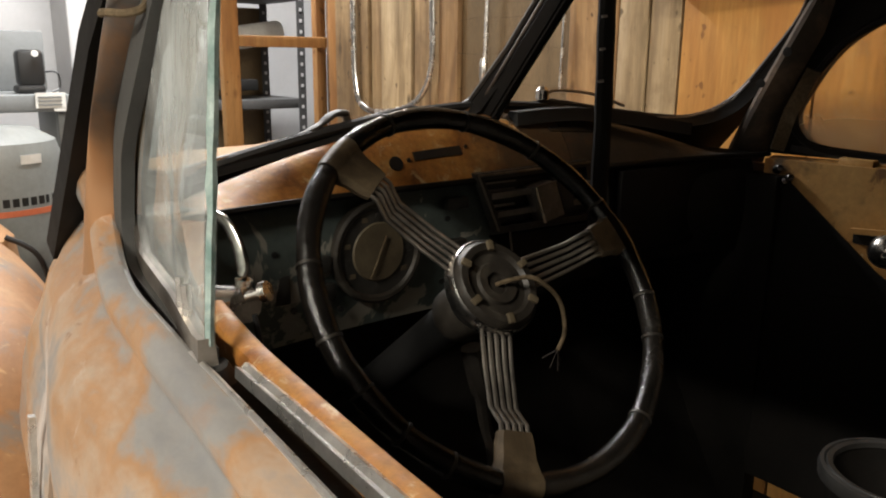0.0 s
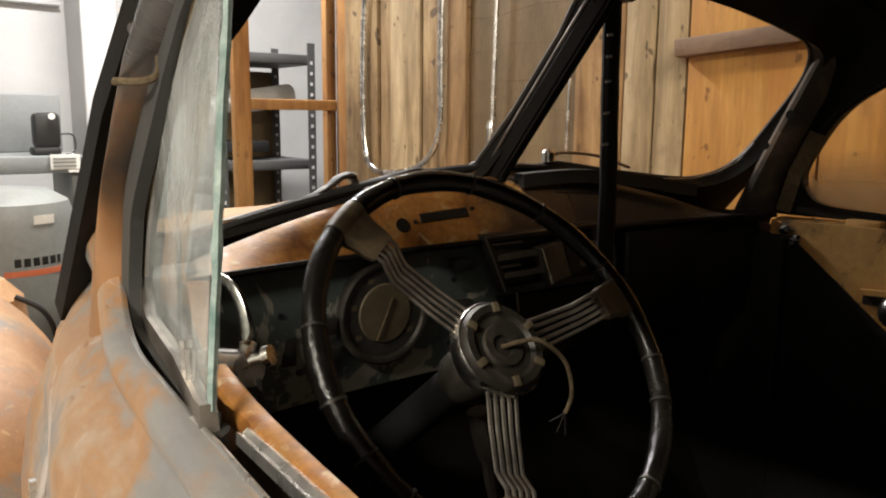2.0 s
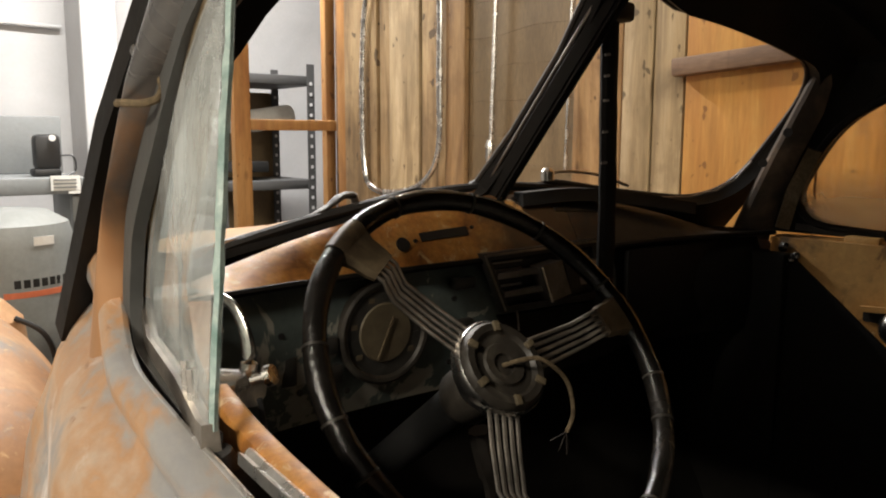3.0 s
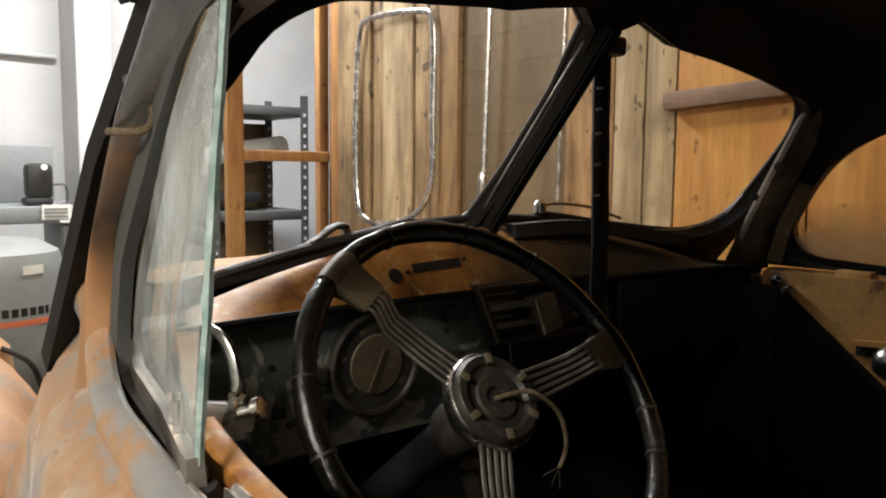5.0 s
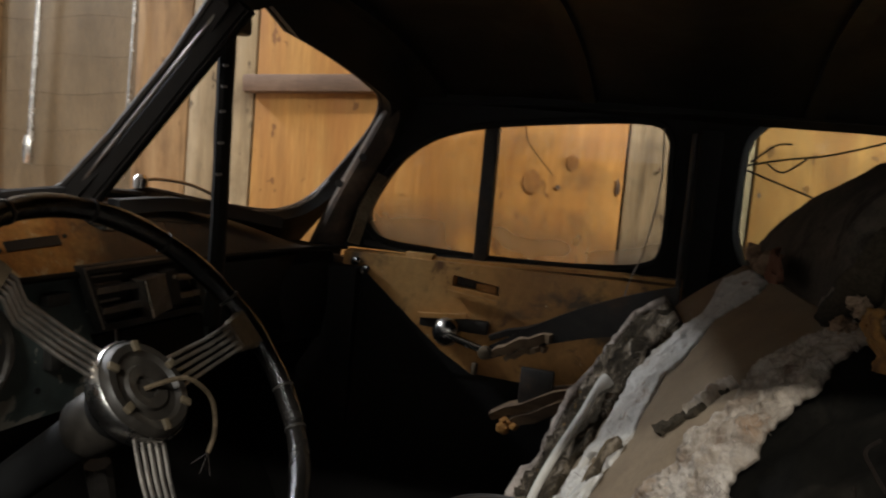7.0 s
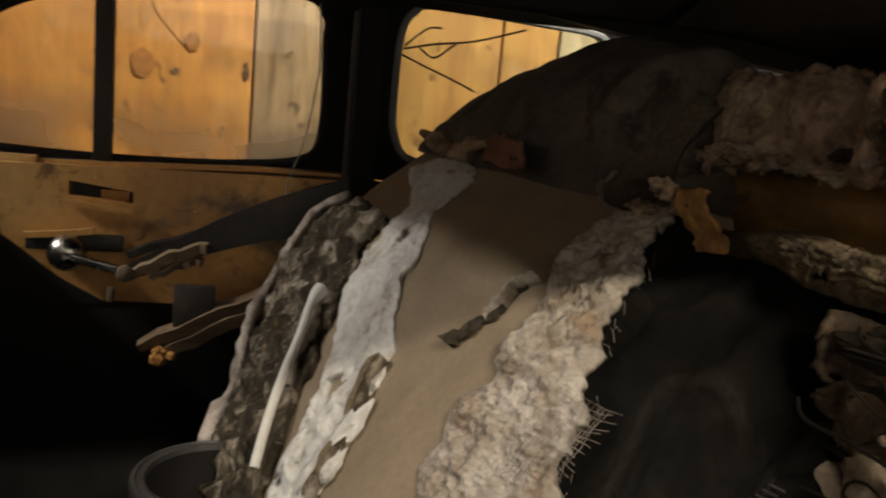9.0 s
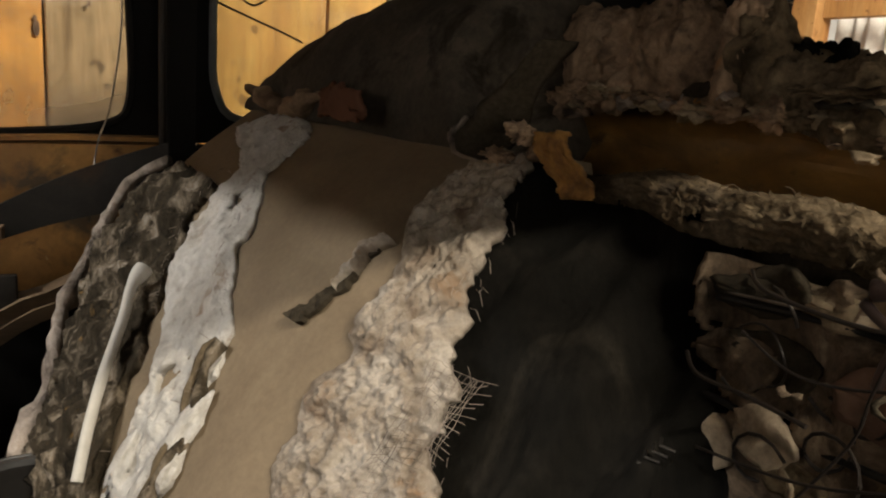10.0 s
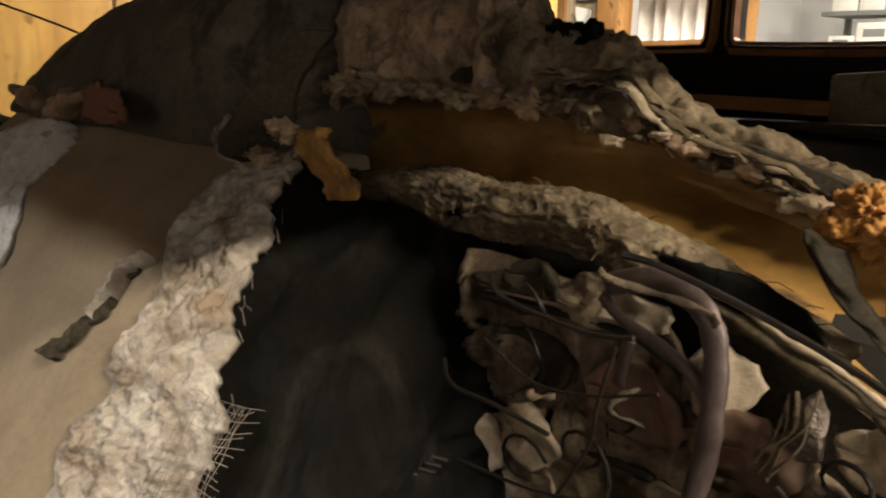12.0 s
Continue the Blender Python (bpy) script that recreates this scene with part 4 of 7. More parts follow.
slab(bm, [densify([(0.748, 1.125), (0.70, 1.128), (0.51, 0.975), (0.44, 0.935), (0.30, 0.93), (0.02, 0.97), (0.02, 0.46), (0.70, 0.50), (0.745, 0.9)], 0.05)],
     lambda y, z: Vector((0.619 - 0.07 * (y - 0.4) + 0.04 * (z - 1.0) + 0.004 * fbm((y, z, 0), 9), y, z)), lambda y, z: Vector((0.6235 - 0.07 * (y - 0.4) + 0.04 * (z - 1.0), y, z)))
part("kick_panel", bm, BLACK, pdoor, "black sheet for the shaded, stained lower door")
# broken wooden door frame
for a, b, w, h, mat in (((0.585, 0.39, 0.99), (0.59, 0.27, 1.045), 0.014, 0.010, SPLIT), ((0.58, 0.36, 0.985), (0.585, 0.28, 1.02), 0.008, 0.006, SPLIT), ((0.575, 0.375, 0.868), (0.58, 0.12, 0.985), 0.020, 0.011, SPLIT),
                        ((0.57, 0.345, 0.855), (0.575, 0.12, 0.965), 0.016, 0.012, SPLIT), ((0.60, 0.40, 1.02), (0.60, 0.10, 1.115), 0.008, 0.008, DARKMETAL)):
    bm = bmesh.new()
    A, B = Vector(a), Vector(b)
    pts = [A.lerp(B, k / 8) + Vector((0.003 * math.sin(3 * k), 0, 0.006 * math.sin(k * 0.42) + 0.003 * math.sin(k * 2.1))) for k in range(9)]
    sweep(bm, pts, [(-w, -h), (w * 0.8, -h * 1.1), (w, h * 0.7), (-w * 0.9, h)], scale=[0.7, 0.9, 1, 1, 1.05, 1, 1, 1, 1])
    part("broken_slat", bm, mat, pdoor, "splintered wooden frame slat")
bm = bmesh.new()
sheet(bm, 16, 8, lambda u, v: Vector((0.590, 0.40 - 0.36 * u, 0.975 + 0.10 * u + 0.07 * v * (0.4 + u) + 0.02 * math.sin(3 * u))), lambda u, v: Vector((0.596, 0.40 - 0.36 * u, 0.975 + 0.10 * u + 0.07 * v * (0.4 + u) + 0.02 * math.sin(3 * u))))
part("inner_sheet", bm, DARKMETAL, pdoor)
bm = bmesh.new()
box(bm, (0.565, 0.255, 0.905), (0.58, 0.322, 0.978), None, 0.003)
part("square_plate", bm, DARKMETAL, pdoor, "small dark square plate")
bm = bmesh.new()
for k in range(14):
    c = Vector((0.565 + 0.02 * math.sin(k), 0.345 - 0.03 * (k % 5) / 5, 0.862 + 0.008 * math.cos(2 * k)))
    bmesh.ops.create_icosphere(bm, subdivisions=1, radius=0.006 + 0.003 * (k % 3), matrix=Matrix.Translation(c))
tagged(part("rotten_end", bm, ORANGEFOAM, pdoor, "crumbling yellow wood end"), kind="stuff")
for y, z in ((0.712, 1.142), (0.700, 1.118), (0.688, 1.126)):
    bm = bmesh.new()
    lathe(bm, [(0, -0.012), (0.008, -0.010), (0.010, 0.0), (0.006, 0.012), (0, 0.014)], pose(0.600, y, z, 30, -70, 20), 10)
    part("hinge_knuckle", bm, CHROME, pdoor, "bright hinge piece")
# door pillar between the passenger windows, and quarter panel below the small window
bm = bmesh.new()
sweep(bm, [(0.655, 0.012, 0.45), (0.655, 0.012, 1.165), (0.640, 0.014, 1.30), (0.620, 0.015, 1.47)], [(-0.028, -0.02), (0.028, -0.02), (0.020, 0.02), (0.004, 0.026), (-0.024, 0.02)], up=(0, 1, 0))
part("door_pillar", bm, BLACK, car, "black pillar between side windows")
bm = bmesh.new()
tube(bm, [(0.617, 0.045, 1.10), (0.612, 0.045, 1.30), (0.600, 0.045, 1.46)], 0.006, 8)
part("pillar_bead", bm, DARKMETAL, car)
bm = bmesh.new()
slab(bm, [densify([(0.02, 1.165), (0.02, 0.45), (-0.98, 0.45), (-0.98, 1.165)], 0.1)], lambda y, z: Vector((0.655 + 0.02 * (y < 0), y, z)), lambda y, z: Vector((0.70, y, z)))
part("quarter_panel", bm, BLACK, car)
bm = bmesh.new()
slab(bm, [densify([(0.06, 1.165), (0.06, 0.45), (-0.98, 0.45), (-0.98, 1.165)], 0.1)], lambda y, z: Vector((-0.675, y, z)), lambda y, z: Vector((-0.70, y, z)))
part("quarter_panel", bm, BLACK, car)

# windshield frame, two flat openings meeting at the centre
OPEN_R = [(0.020, 1.541), (0.157, 1.531), (0.298, 1.515), (0.455, 1.490), (0.545, 1.467), (0.597, 1.418), (0.614, 1.345), (0.618, 1.275), (0.598, 1.240), (0.552, 1.222), (0.479, 1.220), (0.292, 1.240), (0.15, 1.259), (0.020, 1.264)]
OPEN_L = [(-0.020, 1.541), (-0.198, 1.541), (-0.314, 1.531), (-0.406, 1.522), (-0.457, 1.512), (-0.504, 1.483), (-0.529, 1.435), (-0.57, 1.36), (-0.585, 1.27), (-0.57, 1.20), (-0.52, 1.183), (-0.45, 1.196), (-0.30, 1.226), (-0.15, 1.255), (-0.020, 1.264)]
OUT_R = [(0.0, 1.60), (0.35, 1.585), (0.55, 1.55), (0.63, 1.48), (0.65, 1.35), (0.66, 1.10), (0.3, 1.12), (0.0, 1.14)]


def shield(x, z, out=0.0):
    return Vector((x, 0.882 - 0.1378 * abs(x) - 0.861 * (z - 1.268) + out, z + out * 0.6))


def round_ends(lp, n=3):
    return smooth_loop(lp, n)


for lp, out in ((OPEN_R, OUT_R), (OPEN_L, [(-x, z) for x, z in OUT_R])):
    bm = bmesh.new()
    slab(bm, [densify(out, 0.1), round_ends(lp)], lambda x, z: shield(x, z), lambda x, z: shield(x, z, 0.03))
    wf = part("windshield_frame", bm, BLACK, car, "black stripped windshield opening")
    bm = bmesh.new()
    sweep(bm, [shield(x, z, 0.026) for x, z in round_ends(lp)], circle(0.005, 6), True, (0, 0.76, 0.65))
    part("bead", bm, DARKMETAL, wf)
# left-hand lower rubber and the bright edge of the right opening
bm = bmesh.new()
sweep(bm, [shield(x, z, 0.012) for x, z in ((0.59, 1.30), (0.588, 1.262), (0.560, 1.240), (0.50, 1.228), (0.42, 1.230))], circle(0.0022, 6))
part("bright_edge", bm, STEEL, car)
# centre bar: rubber channel with a bright outer strip
bm = bmesh.new()
sweep(bm, [shield(0, 1.245, 0.0), shield(0, 1.40, 0.0), shield(0, 1.552, 0.0)], [(-0.010, -0.016), (0.010, -0.016), (0.013, 0.004), (0.005, 0.012), (-0.005, 0.012), (-0.013, 0.004)], up=(0, 0.7, 0.7))
cb = part("centre_bar", bm, BLACK, car, "black rubber-lined windshield centre bar")
bm = bmesh.new()
sweep(bm, [shield(-0.014, 1.25, 0.010), shield(-0.014, 1.40, 0.010), shield(-0.014, 1.55, 0.010)], circle(0.0028, 6))
part("bright_strip", bm, STEEL, cb)
bm = bmesh.new()
for dx in (-0.007, 0.005):
    tube(bm, [shield(dx, 1.26, -0.017), shield(dx, 1.55, -0.017)], 0.003, 6)
part("rubber_bead", bm, BLACK, cb)
# upright taped brace from dash to header
bm = bmesh.new()
pts = [Vector((0.05 + 0.003 * math.sin(k * 0.4), 0.688, 1.09 + 0.455 * k / 14)) for k in range(15)]
sweep(bm, pts, circle(0.0135, 9, 1.2, 0.8), up=(0, 1, 0), scale=[1 + 0.04 * math.sin(k * 2.3) for k in range(15)])
brace = part("upright_brace", bm, BLACK, car, "upright bar wrapped in black tape")
bm = bmesh.new()
box(bm, (0.015, 0.665, 1.518), (0.075, 0.70, 1.546), pose(0, 0, 0), 0.006)
part("brace_head", bm, DARKMETAL, brace)
for z in (1.36, 1.405, 1.44, 1.315, 1.47):
    bm = bmesh.new()
    tube(bm, [(0.030, 0.682, z), (0.037, 0.678, z + 0.001)], 0.0022, 5)
    part("screw", bm, STEEL, brace)

# roof shell
def roof_z(x, y):
    return 1.485 + 0.125 * (1 - abs(x / 0.66) ** 2.6) - 0.12 * max(0, -0.45 - y) ** 2 + 0.012 * math.sin(7 * y) * 0.3


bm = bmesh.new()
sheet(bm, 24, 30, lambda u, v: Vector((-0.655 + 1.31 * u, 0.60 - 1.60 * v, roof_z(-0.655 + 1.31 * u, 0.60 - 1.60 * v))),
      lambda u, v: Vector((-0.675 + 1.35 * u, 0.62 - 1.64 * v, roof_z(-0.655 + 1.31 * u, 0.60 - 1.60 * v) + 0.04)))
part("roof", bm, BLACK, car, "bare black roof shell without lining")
for y in (0.25, -0.15, -0.55):
    bm = bmesh.new()
    sweep(bm, [(-0.60 + 1.2 * k / 12, y, roof_z(-0.60 + 1.2 * k / 12, y) - 0.006) for k in range(13)], [(-0.015, -0.006), (0.015, -0.006), (0.015, 0.006), (-0.015, 0.006)])
    part("roof_bow", bm, BLACK, car)

bm = bmesh.new()
sweep(bm, [(-0.60 + 1.2 * k / 20, 0.592 - 0.04 * abs(-0.6 + 1.2 * k / 20), roof_z(-0.60 + 1.2 * k / 20, 0.58) + 0.006) for k in range(21)], [(-0.03, -0.022), (0.03, -0.018), (0.03, 0.03), (-0.03, 0.03)])
part("header_rail", bm, BLACK, car, "black header above the windshield")
for s in (-1, 1):
    bm = bmesh.new()
    sweep(bm, [(s * 0.625, 0.60, 1.515), (s * 0.635, 0.3, 1.525), (s * 0.64, -0.3, 1.525), (s * 0.64, -0.95, 1.47)], [(-0.022, -0.028), (0.022, -0.028), (0.022, 0.04), (-0.022, 0.04)])
    part("roof_rail", bm, BLACK, car, "black roof rail")

# rear wall with the split window
PANE_R = [(0.042, 1.352), (0.062, 1.347), (0.29, 1.347), (0.395, 1.370), (0.45, 1.425), (0.42, 1.49), (0.335, 1.54), (0.20, 1.553), (0.06, 1.545), (0.038, 1.52), (0.036, 1.46), (0.036, 1.372)]
pane_r = smooth_loop(PANE_R, 8)
pane_l = [(0.036 - x, z) for x, z in pane_r]
RY = -0.97
bm = bmesh.new()
slab(bm, [densify([(-0.70, 0.45), (0.70, 0.45), (0.70, 1.50), (0.4, 1.58), (0, 1.60), (-0.4, 1.58), (-0.70, 1.50)], 0.15), pane_r, pane_l], lambda x, z: Vector((x, RY, z)), lambda x, z: Vector((x, RY - 0.03, z)))
rear = part("rear_panel", bm, BLACK, car, "black rear panel with a split window")
for lp in (pane_r, pane_l):
    bm = bmesh.new()
    sweep(bm, [(x, RY + 0.010, z) for x, z in lp], [(-0.008, -0.010), (0.010, -0.010), (0.012, 0.0), (0.004, 0.008), (-0.008, 0.006)], True, (0, 1, 0))
    part("garnish_frame", bm, GARNISH, rear, "orange wood-grained window garnish")
    bm = bmesh.new()
    sweep(bm, [(x, RY + 0.016, z) for x, z in lp], circle(0.0035, 6), True, (0, 1, 0))
    part("pane_rubber", bm, BLACK, rear)
bm = bmesh.new()
sweep(bm, [(-0.55, RY + 0.03, 1.262), (0.0, RY + 0.03, 1.266), (0.55, RY + 0.03, 1.262)], [(-0.014, -0.010), (0.014, -0.010), (0.014, 0.008), (-0.010, 0.010)])
part("shelf_garnish", bm, GARNISH, rear, "orange wood-grained shelf edge")
bm = bmesh.new()
box(bm, (-0.66, -0.96, 1.20), (0.66, -0.66, 1.245), None, 0.01)
part("parcel_shelf", bm, DARKMETAL, car)

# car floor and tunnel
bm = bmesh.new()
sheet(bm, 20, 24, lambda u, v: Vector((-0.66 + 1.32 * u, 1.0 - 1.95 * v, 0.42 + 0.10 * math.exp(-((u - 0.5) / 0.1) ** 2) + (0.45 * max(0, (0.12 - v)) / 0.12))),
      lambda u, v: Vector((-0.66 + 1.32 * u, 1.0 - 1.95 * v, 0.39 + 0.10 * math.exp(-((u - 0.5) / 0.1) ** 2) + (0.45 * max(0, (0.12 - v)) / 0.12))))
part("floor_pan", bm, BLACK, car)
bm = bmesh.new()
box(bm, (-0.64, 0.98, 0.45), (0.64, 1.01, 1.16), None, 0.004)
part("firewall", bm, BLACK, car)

# added black boxes that hide the cowl sides and darken the footwell
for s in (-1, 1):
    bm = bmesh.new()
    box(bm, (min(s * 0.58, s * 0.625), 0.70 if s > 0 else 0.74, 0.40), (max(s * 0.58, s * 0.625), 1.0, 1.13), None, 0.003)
    part("cowl_lining", bm, BLACK, car, "black box added to keep the space below the dash dark")
# right and left front pillars
HOLES = ((0.580, 0.710, 1.362), (0.602, 0.770, 1.303))
bm = bmesh.new()
sweep(bm, [(0.635, 0.83, 1.12), (0.625, 0.785, 1.23), (0.612, 0.735, 1.325), (0.590, 0.68, 1.41), (0.578, 0.655, 1.455), (0.560, 0.635, 1.485)], [(-0.019, -0.010), (0.034, -0.012), (0.034, 0.004), (0.014, 0.013), (-0.010, 0.014), (-0.017, 0.008)], up=(-0.62, -0.62, 0.35), scale=[1.5, 1.15, 1, 0.95, 0.75, 0.3])
rp = part("front_pillar", bm, surface("pillar_inner", [(0.3, (0.022, 0.017, 0.013)), (0.5, (0.055, 0.040, 0.029)), (0.66, (0.14, 0.095, 0.06))], 14, rough=(0.4, 0.6), fine_amt=0.3, bump=0.2), car, "stripped dark rusty windshield pillar")
for c in HOLES:
    bm = bmesh.new()
    lathe(bm, [(0, 0.0), (0.0085, 0.0), (0.0085, 0.004), (0, 0.004)], look(Vector(c) + Vector((-0.019, -0.013, 0.001)), (-0.85, -0.1, 1.35)) @ pose(0, 0, 0, 180, 0, 0), 14)
    part("screw_hole", bm, BLACKPLASTIC, rp)
bm = bmesh.new()
sweep(bm, [(0.630, 0.735, 1.175), (0.628, 0.715, 1.25), (0.622, 0.675, 1.33)], [(-0.013, -0.004), (0.013, -0.004), (0.013, 0.004), (-0.013, 0.004)], up=(-0.7, -0.6, 0.3))
part("hinge_strap", bm, BURLAPTAN, rp, "worn tan strip on the pillar")
bm = bmesh.new()
PILZ = [1.02, 1.109, 1.142, 1.19, 1.226, 1.277, 1.297, 1.349, 1.397, 1.441, 1.482, 1.56]
PILF = [0.865, 0.790, 0.764, 0.728, 0.699, 0.655, 0.638, 0.605, 0.572, 0.544, 0.518, 0.47]
PILB = [0.60, 0.63, 0.660, 0.669, 0.666, 0.650, 0.638, 0.583, 0.525, 0.450, 0.385, 0.28]


def outer_pillar(u, v, o=0.0):
    z = 1.02 + 0.54 * v
    y = lerp(PILZ, PILF, z) * (1 - u) + lerp(PILZ, PILB, z) * u
    flare = max(0.0, (1.20 - z) / 0.18)
    return Vector((-0.644 + o - 0.030 * math.sin(math.pi * min(1.0, u * 1.02)) ** 0.85 - 0.020 * flare * flare + 0.012 * max(0.0, (z - 1.40) / 0.16), y, z))


sheet(bm, 20, 56, lambda u, v: outer_pillar(u, v), lambda u, v: outer_pillar(u, v, 0.016))
lp_ = part("front_pillar", bm, PILLAR, car, "rust-streaked outer windshield pillar", sharp=180)
bm = bmesh.new()
sweep(bm, [(-0.64, 0.842, 1.115), (-0.64, 0.784, 1.195), (-0.64, 0.716, 1.292), (-0.64, 0.640, 1.401), (-0.64, 0.576, 1.493)], [(-0.004, -0.006), (0.004, -0.006), (0.004, 0.006), (-0.004, 0.006)], up=(-1, 0.4, 0.1))
drip = part("rubber_channel", bm, RUBBER, lp_, "cracked black rubber channel")
for z, y in ((1.425, 0.618),):
    bm = bmesh.new()
    lathe(bm, [(0, 0), (0.006, 0.0), (0.005, 0.003), (0, 0.004)], pose(-0.645, y, z, 0, -90, 20), 10)
    part("rivet", bm, CHROME, drip)
# dark seal beside the pillar where the vent frame sat
bm = bmesh.new()
sweep(bm, catmull([(-0.690, 0.345, 1.160), (-0.678, 0.42, 1.150), (-0.668, 0.50, 1.150), (-0.660, 0.575, 1.150), (-0.655, 0.622, 1.160), (-0.652, 0.644, 1.194), (-0.650, 0.640, 1.24), (-0.650, 0.623, 1.28), (-0.650, 0.56, 1.349), (-0.650, 0.506, 1.405), (-0.652, 0.449, 1.445), (-0.655, 0.36, 1.470), (-0.66, 0.1, 1.482)], 5),
      [(-0.018, -0.004), (0.012, -0.006), (0.012, 0.006), (-0.018, 0.004)], up=(-1, 0, 0))
part("vent_seal", bm, SEALGREY, lp_, "weathered dark rubber seal")

# wing window, swung open
WING = [(-0.692, 0.341, 1.177), (-0.677, 0.352, 1.32), (-0.662, 0.362, 1.450), (-0.655, 0.400, 1.450), (-0.647, 0.465, 1.420), (-0.643, 0.52, 1.380), (-0.640, 0.565, 1.335), (-0.638, 0.60, 1.290), (-0.636, 0.64, 1.235),
        (-0.637, 0.650, 1.195), (-0.647, 0.60, 1.168), (-0.668, 0.46, 1.168), (-0.688, 0.362, 1.170)]
wc = sum((Vector(p) for p in WING), Vector()) / len(WING)
bm = bmesh.new()
off = Vector((-0.0035, 0.0008, 0))
ctr = [bm.verts.new(wc + off), bm.verts.new(wc - off)]
ring = [[bm.verts.new(Vector(p) + off * k) for p in WING] for k in (1, -1)]
for k in range(2):
    for i in range(len(WING)):
        bm.faces.new((ring[k][i], ring[k][(i + 1) % len(WING)], ctr[k]))
wing = part("wing_window", bm, WINGGLASS, car, "hazy chipped wing window glass, swung open", smooth=False)
wing.visible_shadow = False
bm = bmesh.new()
pts = [Vector(WING[0]).lerp(Vector(WING[1]), k / 9) for k in range(9)] + [Vector(WING[1]).lerp(Vector(WING[2]), k / 9) for k in range(10)]
pts = [p + Vector((-0.0005, -0.0015 + 0.0022 * noise.noise(p * 90), 0)) for p in pts]
sweep(bm, pts, [(-0.0030, -0.0016), (0.0030, -0.0016), (0.0030, 0.0016), (-0.0030, 0.0016)], up=(1, 0.3, 0), scale=[1 + 0.35 * noise.noise(p * 60) for p in pts])
part("glass_edge", bm, EDGE, wing, "chipped greenish glass edge")
bm = bmesh.new()
sweep(bm, catmull(WING[3:10], 3), [(-0.005, -0.004), (0.005, -0.004), (0.005, 0.004), (-0.005, 0.004)], up=(-1, 0, 0))
part("wing_channel", bm, BURLAPTAN, wing, "faded tan glazing channel")
bm = bmesh.new()
sweep(bm, [Vector(p) + Vector((-0.002, 0, -0.002)) for p in WING[9:]] + [Vector((-0.695, 0.337, 1.172))], [(-0.006, -0.007), (0.006, -0.007), (0.005, 0.010), (-0.005, 0.010)], up=(0, 0, 1))
part("wing_sill", bm, STEEL, wing, "worn metal glazing rail")
for k, y in enumerate((0.425, 0.402)):
    bm = bmesh.new()
    x = -0.684 + (y - 0.36) * 0.18
    tube(bm, [(x - 0.006, y, 1.17), (x - 0.006, y + 0.002, 1.198)], 0.0035, 6)
    part("glazing_tab", bm, CHROME, wing)
bm = bmesh.new()
tube(bm, [(-0.693, 0.337, 1.165), (-0.69, 0.338, 1.150), (-0.685, 0.345, 1.135)], 0.013, 10, scale=[0.8, 1.1, 1.4])
part("pivot_rubber", bm, RUBBER, wing)
latch = part("wing_latch", (lambda b: (sweep(b, catmull([(-0.645, 0.452, 1.236), (-0.641, 0.428, 1.230), (-0.639, 0.413, 1.212), (-0.639, 0.410, 1.190), (-0.642, 0.420, 1.172)], 6), circle(0.0075, 10, 0.75, 1.1),
                                            scale=[0.45 + 0.55 * k / 24 for k in range(25)]), b)[1])(bmesh.new()), CHROME, wing, "curved chrome wing latch")
bm = bmesh.new()
tube(bm, [(-0.655, 0.452, 1.168), (-0.645, 0.43, 1.170), (-0.640, 0.405, 1.176)], 0.014, 14, scale=[1, 1.05, 0.95])
part("latch_barrel", bm, CHROME, latch)
bm = bmesh.new()
lathe(bm, [(0, 0), (0.004, 0), (0.004, 0.010), (0.0075, 0.012), (0.0075, 0.017), (0, 0.018)], pose(-0.641, 0.400, 1.183, 70, 0, 40), 12)
part("latch_knob", bm, CHROME, latch)
bm = bmesh.new()
tube(bm, catmull([(-0.637, 0.398, 1.17), (-0.634, 0.395, 1.14), (-0.632, 0.395, 1.10)], 5), 0.0022, 6)
part("latch_cable", bm, BLACKPLASTIC, latch)
clip = part("wire_clip", (lambda b: (tube(b, catmull([(-0.672, 0.585, 1.378), (-0.676, 0.56, 1.378), (-0.665, 0.535, 1.377), (-0.655, 0.527, 1.383), (-0.652, 0.532, 1.40)], 4), 0.0032, 7), b)[1])(bmesh.new()), BURLAPTAN, car, "bent pale wire clip")

# driver's door: outer skin, belt strips, orange garnish
def ease(t):
    t = max(0.0, min(1.0, t))
    return t * t * (3 - 2 * t)


SKIN_T = [0, 0.002, 0.006, 0.012, 0.020, 0.029, 0.037, 0.045, 0.060, 0.088, 0.13, 0.28, 0.75]
SKIN_O = [0, 0.007, 0.0135, 0.0180, 0.0185, 0.0125, 0.0150, 0.0310, 0.0490, 0.0620, 0.0690, 0.0690, 0.030]


def door_skin(y, v):
    """Outer skin at v from 0 (belt) to 1 (sill): a belt roll, a groove, then the swelling panel; it climbs into the pillar at its front end."""
    rise = ease((y - 0.50) / 0.36)
    t = (0.70 + 0.065 * rise) * v ** 2.2
    x = 0.703 - 0.08 * (y - 0.3) - 0.038 * rise + lerp(SKIN_T, SKIN_O, t / (1 + 1.2 * rise)) * (1 + 0.25 * rise)
    return Vector((-x, y, 1.168 + 0.065 * rise - t))


bm = bmesh.new()
sheet(bm, 60, 64, lambda u, v: door_skin(0.86 - 1.8 * u, v), lambda u, v: door_skin(0.86 - 1.8 * u, v) + Vector((0.005, 0, -0.003)))
ddoor = part("driver_door", bm, RUST, car, "rust-bloomed bare outer door skin", sharp=80)
bm = bmesh.new()
sweep(bm, [(-0.697, 0.36, 1.166), (-0.700, 0.313, 1.167), (-0.711, 0.165, 1.167), (-0.73, -0.2, 1.166), (-0.74, -0.6, 1.165)], circle(0.0026, 8))
